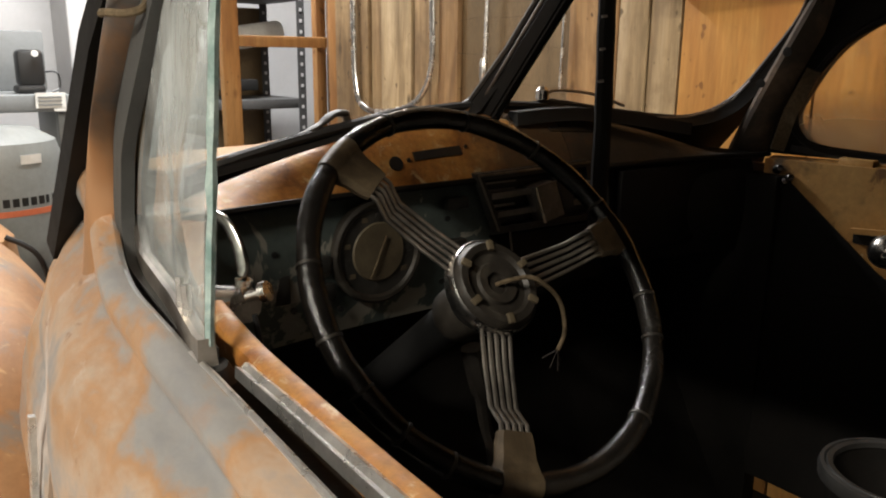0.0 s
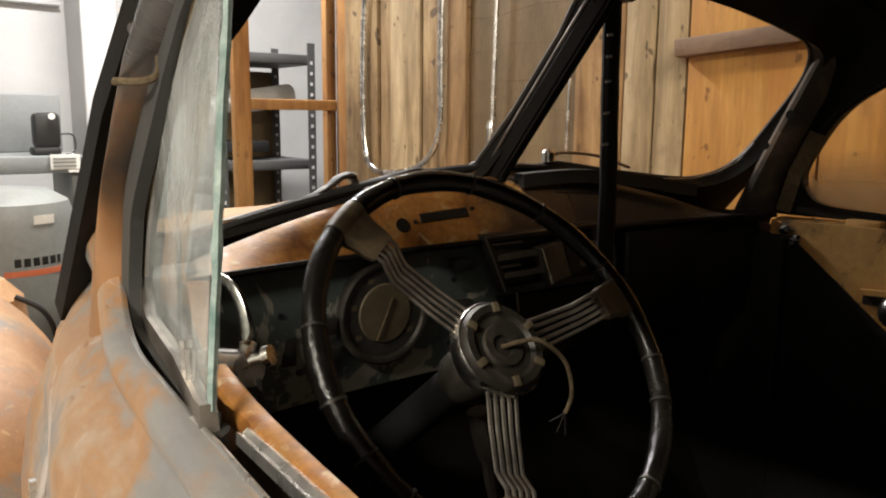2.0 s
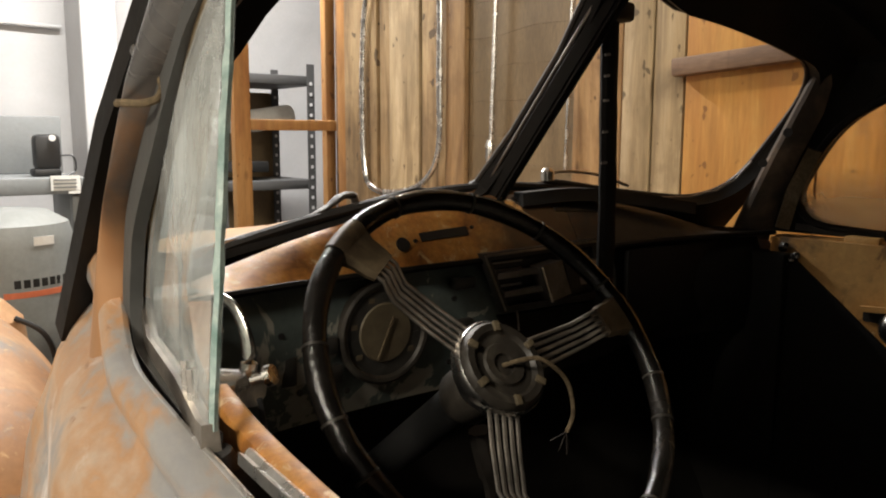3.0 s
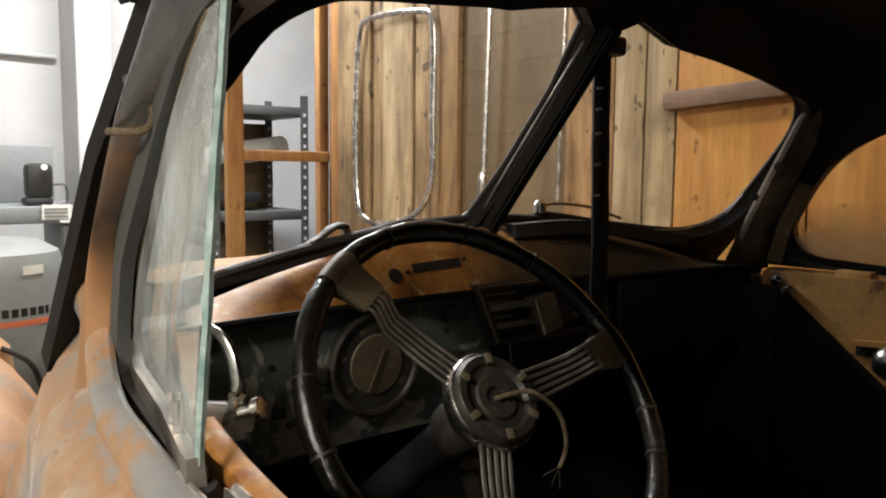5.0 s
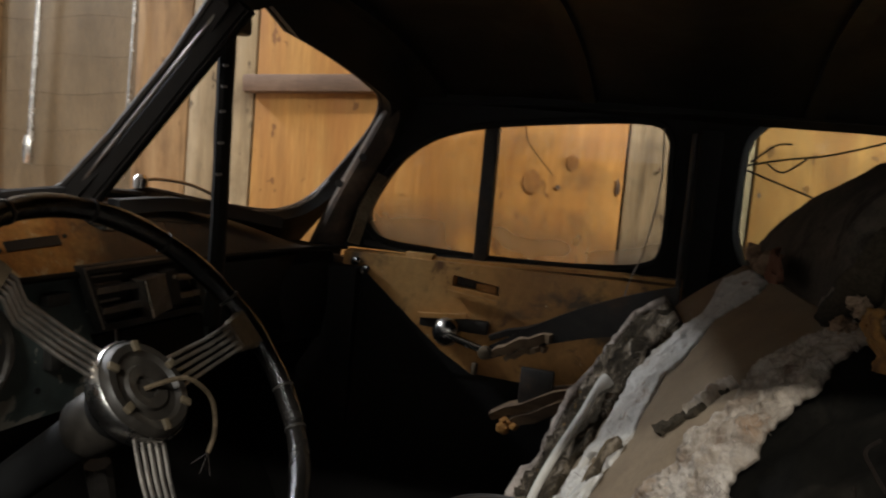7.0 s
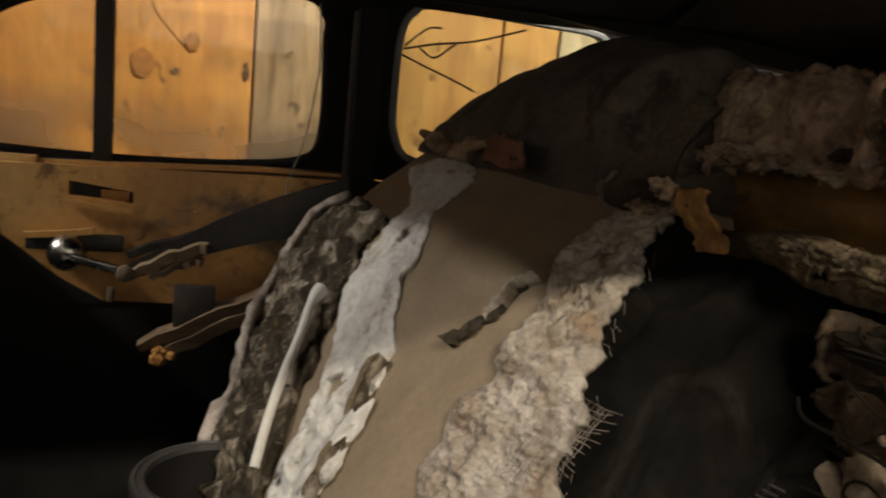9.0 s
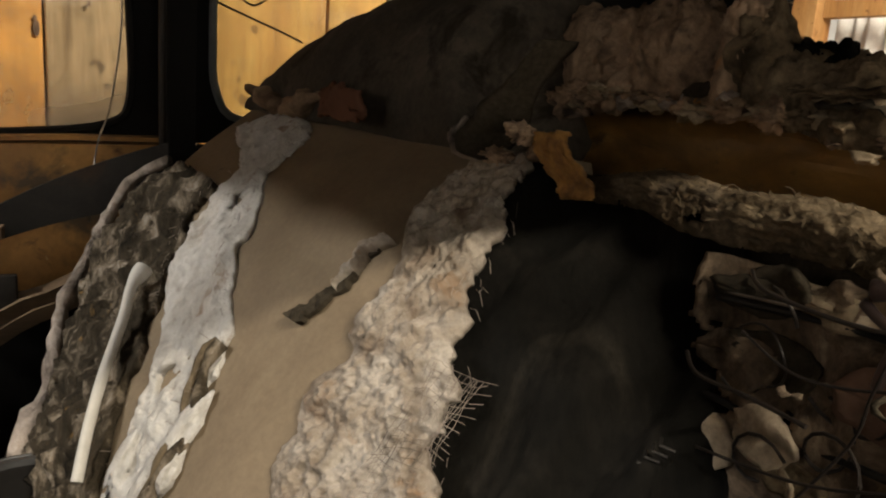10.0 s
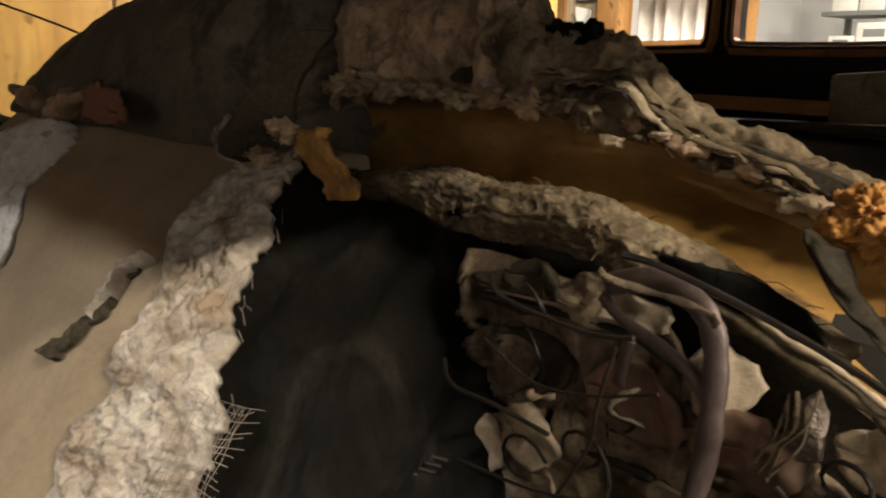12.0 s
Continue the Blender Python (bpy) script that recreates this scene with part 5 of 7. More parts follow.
part("belt_strip", bm, BRIGHT, ddoor, "thin bright belt strip")
bm = bmesh.new()
sweep(bm, [(-0.682, 0.36, 1.150), (-0.688, 0.30, 1.150), (-0.70, 0.1, 1.150), (-0.73, -0.6, 1.150)], [(-0.012, -0.01), (0.012, -0.01), (0.012, 0.004), (-0.012, 0.004)])
part("window_slot", bm, BLACK, ddoor)
bm = bmesh.new()
sweep(bm, [(-0.681, 0.318, 1.166), (-0.684, 0.25, 1.166), (-0.692, 0.1, 1.166), (-0.715, -0.4, 1.166)], [(-0.0055, -0.004), (0.0055, -0.004), (0.005, 0.0035), (0.0015, 0.002), (-0.0015, 0.0045), (-0.0055, 0.003)])
part("slot_strip", bm, BRIGHT, ddoor, "ribbed bright window strip")
bm = bmesh.new()
sweep(bm, catmull([(-0.662, 0.41, 1.178), (-0.668, 0.34, 1.171), (-0.676, 0.22, 1.167), (-0.685, 0.08, 1.167), (-0.706, -0.4, 1.167)], 4), [(-0.010, -0.045), (0.004, -0.050), (0.009, -0.004), (0.007, 0.001), (0.002, 0.004), (-0.006, 0.0035), (-0.0105, -0.002)])
part("inner_garnish", bm, RUST_ORANGE, ddoor, "orange-rusted inner window moulding")
bm = bmesh.new()
slab(bm, [densify([(0.70, 1.12), (0.70, 0.5), (-0.4, 0.5), (-0.4, 1.12)], 0.12)], lambda y, z: Vector((-0.655 + 0.05 * (y - 0.3) * 0, y, z)), lambda y, z: Vector((-0.675, y, z)))
part("inner_sheet", bm, BLACK, ddoor)

# cowl, hood and fender
def body_section(s, y):
    """s from -1 (left sill) over the top to 1 (right sill)."""
    a = abs(s)
    w = lerp([0.55, 0.85, 1.1, 1.6, 2.3], [1.06, 1.03, 1.0, 0.80, 0.50], y)
    top = lerp([0.55, 0.88, 1.1, 1.6, 2.3], [1.285, 1.275, 1.235, 1.15, 1.06], y)
    xs = lerp([0, 0.25, 0.45, 0.55, 0.65, 0.75, 0.85, 1.0], [0, 0.27, 0.47, 0.545, 0.60, 0.635, 0.662, 0.685], a) * w
    drop = lerp([0, 0.25, 0.45, 0.55, 0.65, 0.75, 0.85, 1.0], [0, 0.022, 0.062, 0.085, 0.125, 0.185, 0.26, 0.60], a)
    return Vector((math.copysign(xs, s), y, top - drop))


bm = bmesh.new()
sheet(bm, 64, 10, lambda u, v: body_section(2 * u - 1, 0.90 + 0.25 * v), lambda u, v: body_section(2 * u - 1, 0.90 + 0.25 * v) + Vector((0, 0, -0.012)))
part("cowl", bm, HOOD, car, "faded orange-brown cowl panel")
bm = bmesh.new()
sheet(bm, 64, 16, lambda u, v: body_section(2 * u - 1, 1.156 + 1.15 * v), lambda u, v: body_section(2 * u - 1, 1.156 + 1.15 * v) + Vector((0, 0, -0.012)))
part("hood", bm, HOOD, car, "faded orange-brown engine hood")
for s in (-1, 1):
    bm = bmesh.new()
    sheet(bm, 12, 26, lambda u, v: Vector((s * lerp([0, 0.06, 0.14, 0.25, 0.4, 1], [0.658, 0.680, 0.705, 0.735, 0.75, 0.72], v) + s * -0.11 * (u * 0.28 - 0.02), 0.64 + 0.28 * u, 1.135 + 0.02 * u - 0.62 * v)),
          lambda u, v: Vector((s * (lerp([0, 0.06, 0.14, 0.25, 0.4, 1], [0.658, 0.680, 0.705, 0.735, 0.75, 0.72], v) - 0.015) + s * -0.11 * (u * 0.28 - 0.02), 0.64 + 0.28 * u, 1.135 + 0.02 * u - 0.62 * v)))
    part("cowl_side", bm, RUST, car, "rust-streaked cowl side panel")
    bm = bmesh.new()
    mid, half = (0.74, 0.27) if s < 0 else (0.56, 0.22)

    def crown(u, v, k=1.0):
        a, b = math.pi * u, math.pi * v
        lift = max(1e-6, math.sin(a) * math.sin(b))
        return Vector((s * mid + s * half * k * math.cos(a) * math.sin(b) ** 0.5, 1.72 - 0.69 * k * math.cos(b), 0.38 + 0.63 * k * lift ** 0.62))
    sheet(bm, 24, 30, lambda u, v: crown(u, v), lambda u, v: crown(u, v, 0.96))
    part("fender", bm, HOOD, car, "rounded rust-patched front fender")
bm = bmesh.new()
sweep(bm, [(-0.739, 0.700, 1.005), (-0.746, 0.690, 0.93), (-0.750, 0.680, 0.80)], [(-0.006, -0.003), (0.006, -0.003), (0.006, 0.003), (-0.006, 0.003)], up=(-1, 0, 0))
part("side_seam", bm, BRIGHT, car, "bright edge strip")
# wheels so that the car stands
for x in (-0.66, 0.66):
    for y in (1.72, -1.15):
        w = part("wheel", (lambda b: (lathe(b, [(0.17, -0.07), (0.30, -0.085), (0.34, -0.06), (0.35, 0), (0.34, 0.06), (0.30, 0.085), (0.17, 0.07), (0.17, -0.07)], pose(x, y, 0.352, 0, 90, 0), 32), b)[1])(bmesh.new()), RUBBER, car, "black tyre")
        bm = bmesh.new()
        lathe(bm, [(0, -0.03), (0.17, -0.05), (0.175, 0.05), (0, 0.03)], pose(x, y, 0.352, 0, 90, 0), 28)
        part("rim", bm, RUST, w)
bm = bmesh.new()
for s in (-1, 1):
    sheet(bm, 10, 10, lambda u, v: Vector((s * (0.72 - 0.02 * v), -0.96 - 0.9 * u, 1.15 - 0.30 * u * u - 0.5 * v)), lambda u, v: Vector((s * (0.70 - 0.02 * v), -0.96 - 0.9 * u, 1.15 - 0.30 * u * u - 0.5 * v)))
sheet(bm, 10, 10, lambda u, v: Vector((-0.70 + 1.4 * u, -1.02 - 0.85 * v, 1.30 - 0.55 * v * v)), lambda u, v: Vector((-0.70 + 1.4 * u, -1.02 - 0.85 * v, 1.28 - 0.55 * v * v)))
part("trunk_shell", bm, RUST, car)

# wiper arm lying on the cowl
bm = bmesh.new()
sweep(bm, catmull([(-0.393, 0.90, 1.2196), (-0.346, 0.90, 1.235), (-0.310, 0.90, 1.249), (-0.283, 0.90, 1.2656), (-0.263, 0.90, 1.2670)], 4), circle(0.0072, 10, 1.4, 0.65), scale=[0.55 + 0.045 * k + 0.12 * math.sin(k * 1.9) for k in range(17)])
wip = part("wiper_arm", bm, HUBMAT, car, "bare dark wiper arm")
bm = bmesh.new()
tube(bm, [(-0.263, 0.90, 1.268), (-0.255, 0.90, 1.243)], 0.0065, 10)
part("wiper_pivot", bm, STEEL, wip)
bm = bmesh.new()
lathe(bm, [(0, -0.006), (0.007, -0.005), (0.007, 0.006), (0, 0.007)], Matrix.Translation((-0.394, 0.90, 1.217)), 10)
part("wiper_tip", bm, DARKMETAL, wip)
# black cowl seal, seen as a dark line above the dash top
bm = bmesh.new()
sweep(bm, [shield(x, 1.262 - 0.31 * x * x - 0.004, 0.02) for x in [-0.60 + 0.06 * k for k in range(21)]], circle(0.008, 8))
part("cowl_seal", bm, RUBBER, car)
bm = bmesh.new()
sweep(bm, catmull([(0.03, 0.86, 1.252), (0.16, 0.85, 1.256), (0.30, 0.835, 1.242), (0.40, 0.822, 1.226), (0.44, 0.815, 1.220)], 5), [(-0.014, -0.012), (0.014, -0.012), (0.012, 0.010), (-0.012, 0.010)])
part("defroster_pad", bm, RUBBER, car, "sagging black rubber pad")
bm = bmesh.new()
tube(bm, catmull([(0.14, 0.90, 1.285), (0.17, 0.90, 1.292), (0.25, 0.89, 1.285), (0.33, 0.88, 1.262)], 5), 0.003, 6)
part("wiper_link", bm, STEEL, car)
bm = bmesh.new()
lathe(bm, [(0, -0.01), (0.012, -0.008), (0.012, 0.008), (0.006, 0.014), (0, 0.015)], Matrix.Translation((0.135, 0.90, 1.285)), 12)
part("wiper_nut", bm, CHROME, car)

# dashboard
def dash_face(u, v):
    return Vector((-0.60 + 1.2 * u, 0.815 + 0.05 * (v - 0.5) ** 2 + 0.035 * max(0, 0.25 - v) - 0.06 * (2 * u - 1) ** 4, 1.170 - 0.20 * v))


def dash_back(u, v):
    return Vector((-0.60 + 1.2 * u, 0.85 + 0.05 * (v - 0.5) ** 2, 1.170 - 0.20 * v))


bm = bmesh.new()
sheet(bm, 34, 12, lambda u, v: dash_face(0.69 * u, v), lambda u, v: dash_back(0.69 * u, v))
dash = part("dashboard", bm, DASH, car, "chipped dark green-grey dashboard")
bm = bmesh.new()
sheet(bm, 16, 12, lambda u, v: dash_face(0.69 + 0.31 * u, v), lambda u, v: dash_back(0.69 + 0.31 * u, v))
part("sooty_end", bm, BLACK, dash, "black passenger end of the dashboard")


def dash_top(u, v):
    x = -0.62 + 1.24 * u
    z1 = 1.258 - 0.31 * x * x
    y1 = 0.884 - 0.06 * abs(x)
    y0 = 0.808 - 0.06 * (2 * u - 1) ** 4
    t = v
    return Vector((x, y0 + (y1 - y0) * t, 1.168 + (z1 - 1.168) * (1 - (1 - t) ** 1.7)))


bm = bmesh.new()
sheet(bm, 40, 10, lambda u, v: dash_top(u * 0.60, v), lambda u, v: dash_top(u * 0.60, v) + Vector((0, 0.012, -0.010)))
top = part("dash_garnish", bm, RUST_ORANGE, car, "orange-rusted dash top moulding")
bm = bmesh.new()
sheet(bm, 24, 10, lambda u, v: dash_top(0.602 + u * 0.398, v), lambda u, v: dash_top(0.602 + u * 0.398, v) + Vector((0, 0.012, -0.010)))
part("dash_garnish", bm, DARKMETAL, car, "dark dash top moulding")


def on_top(x, v, up=0.0):
    p = dash_top((x + 0.62) / 1.24, v)
    q = dash_top((x + 0.62) / 1.24, v + 0.02)
    r = dash_top((x + 0.63) / 1.24, v)
    n = (r - p).cross(q - p).normalized()
    return p + n * up, n


def plate_on_top(name, x0, x1, v0, v1, mat, parent, up=0.002, nu=8):
    bm = bmesh.new()
    sheet(bm, nu, 2, lambda u, v: on_top(x0 + (x1 - x0) * u, v0 + (v1 - v0) * v, up)[0], lambda u, v: on_top(x0 + (x1 - x0) * u, v0 + (v1 - v0) * v, up - 0.004)[0])
    return part(name, bm, mat, parent)


plate_on_top("top_slot", -0.192, -0.103, 0.27, 0.38, BLACKPLASTIC, top)
plate_on_top("top_slot", 0.10, 0.22, 0.50, 0.58, BLACKPLASTIC, top)
for x, v, r in ((-0.226, 0.27, 0.011), (-0.203, 0.29, 0.003), (-0.092, 0.36, 0.003)):
    p, n = on_top(x, v, 0.0)
    bm = bmesh.new()
    lathe(bm, [(0, 0), (r, 0), (r, 0.0025), (0, 0.0025)], Matrix.Translation(p) @ n.to_track_quat("Z", "Y").to_matrix().to_4x4(), 16)
    part("round_hole", bm, BLACKPLASTIC, top)
p, n = on_top(-0.005, 0.55, 0.002)
bm = bmesh.new()
lathe(bm, [(0.0, 0.006), (0.018, 0.006), (0.026, 0.003), (0.030, 0.0)], Matrix.Translation(p) @ n.to_track_quat("Z", "Y").to_matrix().to_4x4() @ Matrix.Diagonal((1.25, 0.75, 1, 1)), 24)
part("ash_cover", bm, CHROME, top, "small oval chrome cover")
bm = bmesh.new()
sweep(bm, [dash_top(k / 30, 0.0) + Vector((0, -0.004, -0.002)) for k in range(31)], circle(0.005, 6))
part("dash_bead", bm, BLACK, dash)

# instruments
DY = 0.806
M_SP = pose(-0.270, DY - 0.002, 1.081, 90, 0, 0)
sp = part("speedometer", (lambda b: (lathe(b, [(0.074, -0.01), (0.074, 0.003), (0.070, 0.006), (0.065, 0.005), (0.062, 0.001), (0.062, -0.01)], M_SP, 48), b)[1])(bmesh.new()), HUBMAT, dash, "round brown-faced speedometer")
bm = bmesh.new()
lathe(bm, [(0, 0.0005), (0.063, 0.0005), (0.063, -0.004), (0, -0.004)], M_SP, 40)
face = part("dial_ring", bm, GAUGE, sp)
bm = bmesh.new()
lathe(bm, [(0, 0.003), (0.041, 0.003), (0.043, 0.0), (0, -0.002)], M_SP, 36)
part("dial_face", bm, DIAL, sp, "faded brown dial")
for k in range(11):
    a = radians(215 - k * 25)
    bm = bmesh.new()
    box(bm, (-0.0045, -0.0035, 0.0005), (0.0045, 0.0035, 0.0014), M_SP @ pose(0.052 * math.cos(a), 0.052 * math.sin(a), 0))
    part("numeral_bar", bm, GAUGE if k % 2 else DIAL, sp, smooth=False)
bm = bmesh.new()
sweep(bm, [M_SP @ Vector((0.010, 0.022, 0.006)), M_SP @ Vector((-0.004, -0.010, 0.006)), M_SP @ Vector((-0.016, -0.036, 0.006))], circle(0.0014, 6))
part("needle", bm, BURLAPTAN, sp)
for x, z, w, h in ((-0.362, 1.075, 0.016, 0.012), (-0.358, 1.035, 0.018, 0.013), (-0.372, 1.02, 0.010, 0.008), (-0.128, 1.135, 0.02, 0.009), (-0.125, 1.06, 0.014, 0.02), (-0.42, 1.05, 0.012, 0.02)):
    bm = bmesh.new()
    box(bm, (x - w, DY - 0.006, z - h), (x + w, DY + 0.01, z + h), None, 0.003)
    part("gauge_plate", bm, GAUGE, dash)
for x, z in ((-0.395, 1.095), (-0.392, 1.06), (-0.43, 1.10), (-0.335, 1.01), (-0.405, 1.02), (-0.16, 1.02), (-0.150, 1.115)):
    bm = bmesh.new()
    lathe(bm, [(0, 0), (0.0045, 0), (0.0045, 0.003), (0, 0.003)], pose(x, DY - 0.004, z, 90, 0, 0), 10)
    part("screw_hole", bm, BLACKPLASTIC, dash)
# radio grille panel: a framed opening with three bays, a loose tuner plate and bare brackets
grille = part("radio_grille", (lambda b: (slab(b, [[(-0.102, 1.178), (0.145, 1.182), (0.190, 1.080), (-0.058, 1.082)], [(-0.086, 1.167), (-0.050, 1.092), (0.172, 1.090), (0.136, 1.171)]],
                                              lambda x, z: Vector((x, DY - 0.014, z)), lambda x, z: Vector((x, DY, z))), b)[1])(bmesh.new()), GAUGE, dash, "stripped radio opening with ribs")
bm = bmesh.new()
slab(bm, [[(-0.088, 1.169), (0.138, 1.173), (0.174, 1.088), (-0.052, 1.090)]], lambda x, z: Vector((x, DY + 0.004, z)), lambda x, z: Vector((x, DY + 0.008, z)))
part("dark_opening", bm, BLACKPLASTIC, grille, smooth=False)
bm = bmesh.new()
sweep(bm, [(-0.100, DY - 0.016, 1.175), (0.143, DY - 0.016, 1.179)], circle(0.0022, 6))
part("bright_edge", bm, STEEL, grille)
bm = bmesh.new()
sweep(bm, [(-0.098, DY - 0.016, 1.172), (-0.057, DY - 0.016, 1.086)], circle(0.0018, 6))
part("bright_edge", bm, STEEL, grille)
for k, z in enumerate((1.142, 1.112)):
    bm = bmesh.new()
    sweep(bm, [(-0.073 + 0.014 * k, DY - 0.010, z), (0.148 + 0.013 * k, DY - 0.010, z + 0.002)], [(-0.006, -0.005), (0.006, -0.005), (0.006, 0.004), (-0.006, 0.004)])
    part("cross_bar", bm, STEEL, grille)
for k in range(5):
    z = 1.160 - k * 0.0125
    bm = bmesh.new()
    box(bm, (-0.076 + k * 0.006, DY - 0.003, z - 0.0016), (-0.012, DY + 0.003, z + 0.0016))
    part("rib", bm, STEEL, grille, smooth=False)
bm = bmesh.new()
slab(bm, [[(0.006, 1.150), (0.050, 1.156), (0.074, 1.100), (0.030, 1.092)]], lambda x, z: Vector((x, DY - 0.030, z)), lambda x, z: Vector((x, DY - 0.002, z)))
rb = part("tuner_plate", bm, STEEL, grille, "loose grey tuner plate", smooth=False)
bm = bmesh.new()
sweep(bm, [(0.005, DY - 0.031, 1.150), (0.029, DY - 0.031, 1.092)], circle(0.0024, 6))
part("bright_edge", bm, CHROME, rb)
bm = bmesh.new()
sweep(bm, [(0.006, DY - 0.031, 1.151), (0.050, DY - 0.031, 1.157)], circle(0.0014, 6))
part("bright_edge", bm, STEEL, rb)
bm = bmesh.new()
slab(bm, [[(0.058, 1.158), (0.084, 1.160), (0.104, 1.106), (0.080, 1.104)]], lambda x, z: Vector((x, DY - 0.024, z)), lambda x, z: Vector((x, DY - 0.006, z)))
part("control_block", bm, GAUGE, rb, smooth=False)
bm = bmesh.new()
tube(bm, [(0.072, DY - 0.03, 1.150), (0.105, DY - 0.034, 1.146)], 0.004, 8)
part("control_stem", bm, BAKELITE, rb)
bm = bmesh.new()
tube(bm, [(-0.030, DY - 0.012, 1.082), (-0.028, DY - 0.016, 1.050)], 0.002, 6)
part("loose_wire", bm, STEEL, grille)
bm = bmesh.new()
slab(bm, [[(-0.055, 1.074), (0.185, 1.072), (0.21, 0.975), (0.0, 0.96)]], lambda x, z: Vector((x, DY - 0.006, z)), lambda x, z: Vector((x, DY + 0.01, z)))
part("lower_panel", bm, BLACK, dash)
# glove-box side: its shade is put into the black colour
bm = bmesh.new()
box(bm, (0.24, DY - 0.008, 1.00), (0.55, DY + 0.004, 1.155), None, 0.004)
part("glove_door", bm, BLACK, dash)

# steering wheel: n is the column's axis towards the driver
C = Vector((-0.299, 0.520, 1.107))
AX = Vector((0, -math.sin(radians(51)), math.cos(radians(51))))
EX = Vector((1, 0, 0))
EY = AX.cross(EX)
M_W = Matrix((EX, EY, AX)).transposed().to_4x4()
M_W.translation = C
R = 0.2185


def wp(r, a, h=0.0):
    return M_W @ Vector((r * math.cos(radians(a)), r * math.sin(radians(a)), h))


rim_pts = [wp(R, a) for a in range(0, 360, 4)]
sw = part("steering_wheel", (lambda b: (sweep(b, rim_pts, circle(0.0128, 12), True, AX, scale=[1 + 0.05 * math.sin(k * 0.9) + 0.04 * noise.noise(Vector((k * 0.7, 0, 0))) for k in range(90)]), b)[1])(bmesh.new()),
          WHEELRIM, car, "cracked glossy black three-spoke steering wheel")
for a in (20, 48, 75, 105, 165, 185, 200, 214, 228, 244, 300, 316, 330, 345):
    bm = bmesh.new()
    sweep(bm, [wp(R, a - 0.4), wp(R, a), wp(R, a + 0.4)], circle(0.0134, 12), up=AX)
    part("rim_crack", bm, HUBMAT, sw)
SPOKES = (128, 8, 248)
for a in SPOKES:
    for k in range(5):
        o = (k - 2) * 0.0078
        d = Vector((math.cos(radians(a)), math.sin(radians(a)), 0))
        sd = Vector((-d.y, d.x, 0))
        bm = bmesh.new()
        pts = [M_W @ (d * r + sd * o * w + Vector((0, 0, h))) for r, w, h in ((0.040, 1.15, -0.012), (0.09, 1.08, -0.014), (0.138, 1.0, -0.012), (0.150, 1.0, -0.004), (0.160, 1.0, 0.004), (0.176, 1.0, 0.004))]
        sweep(bm, pts, circle(0.0025, 7), up=AX)
        part("spoke_rod", bm, STEEL, sw, "dull steel spoke rod")
    bm = bmesh.new()
    d = Vector((math.cos(radians(a)), math.sin(radians(a)), 0))
    sd = Vector((-d.y, d.x, 0))
    pts = [M_W @ (d * r + Vector((0, 0, h))) for r, h in ((0.168, 0.003), (0.178, 0.002), (0.195, 0.001), (0.212, 0.0))]
    sweep(bm, pts, [(-0.021, -0.007), (0.021, -0.007), (0.023, 0.0), (0.019, 0.008), (-0.019, 0.008), (-0.023, 0.0)], up=AX, scale=[0.85, 0.95, 1.0, 1.25])
    part("spoke_end", bm, BAKELITE, sw, "worn tan spoke end block")
    bm = bmesh.new()
    pts = [wp(R, a + k * 3) for k in range(-2, 3)]
    sweep(bm, pts, circle(0.0138, 12), up=AX)
    part("rim_sleeve", bm, BAKELITE if a != 8 else WHEELRIM, sw)
hub = part("hub", (lambda b: (lathe(b, [(0, -0.004), (0.012, -0.004), (0.013, 0.0), (0.024, 0.002), (0.026, -0.002), (0.036, -0.001), (0.040, 0.004), (0.048, 0.004), (0.053, -0.003), (0.054, -0.022), (0.046, -0.03), (0, -0.032)], M_W, 44), b)[1])(bmesh.new()), HUBMAT, sw, "dusty black hub with its cap missing")
bm = bmesh.new()
lathe(bm, [(0.0545, -0.003), (0.0565, -0.006), (0.0565, -0.020), (0.053, -0.026)], M_W, 44)
part("hub_ring", bm, CHROME, hub, "bright hub ring")
for k in range(6):
    a = 20 + k * 60
    bm = bmesh.new()
    box(bm, (-0.006, -0.004, 0.003), (0.006, 0.004, 0.0075), M_W @ pose(0.044 * math.cos(radians(a)), 0.044 * math.sin(radians(a)), 0, 0, 0, a), 0.001)
    part("hub_tab", bm, DIAL, hub)
bm = bmesh.new()
tube(bm, catmull([wp(0.0, 0, -0.004), wp(0.016, 340, 0.018), C + Vector((0.030, -0.030, 0.006)), C + Vector((0.062, -0.034, -0.022)), C + Vector((0.078, -0.03, -0.062)), C + Vector((0.070, -0.028, -0.085))], 6), 0.0026, 7)
wire = part("horn_wire", bm, BURLAPTAN, sw, "frayed cloth-covered horn wire")
for k in range(6):
    bm = bmesh.new()
    e = C + Vector((0.070, -0.028, -0.085))
    rng2 = random.Random(k)
    tube(bm, [e, e + Vector((rng2.uniform(-0.02, 0.02), rng2.uniform(-0.015, 0.015), rng2.uniform(-0.03, -0.004)))], 0.0007, 4)
    part("strand", bm, WIRE, wire)
bm = bmesh.new()
lathe(bm, [(0.050, -0.03), (0.034, -0.05), (0.027, -0.065), (0.025, -0.10), (0.025, -0.75), (0, -0.75)], M_W, 24)
part("steering_column", bm, BLACKPLASTIC, car, "black painted steering column")
bm = bmesh.new()
lathe(bm, [(0.030, -0.05), (0.034, -0.06), (0.034, -0.09), (0.028, -0.10)], M_W, 20)
part("column_collar", bm, HUBMAT, car)
bm = bmesh.new()
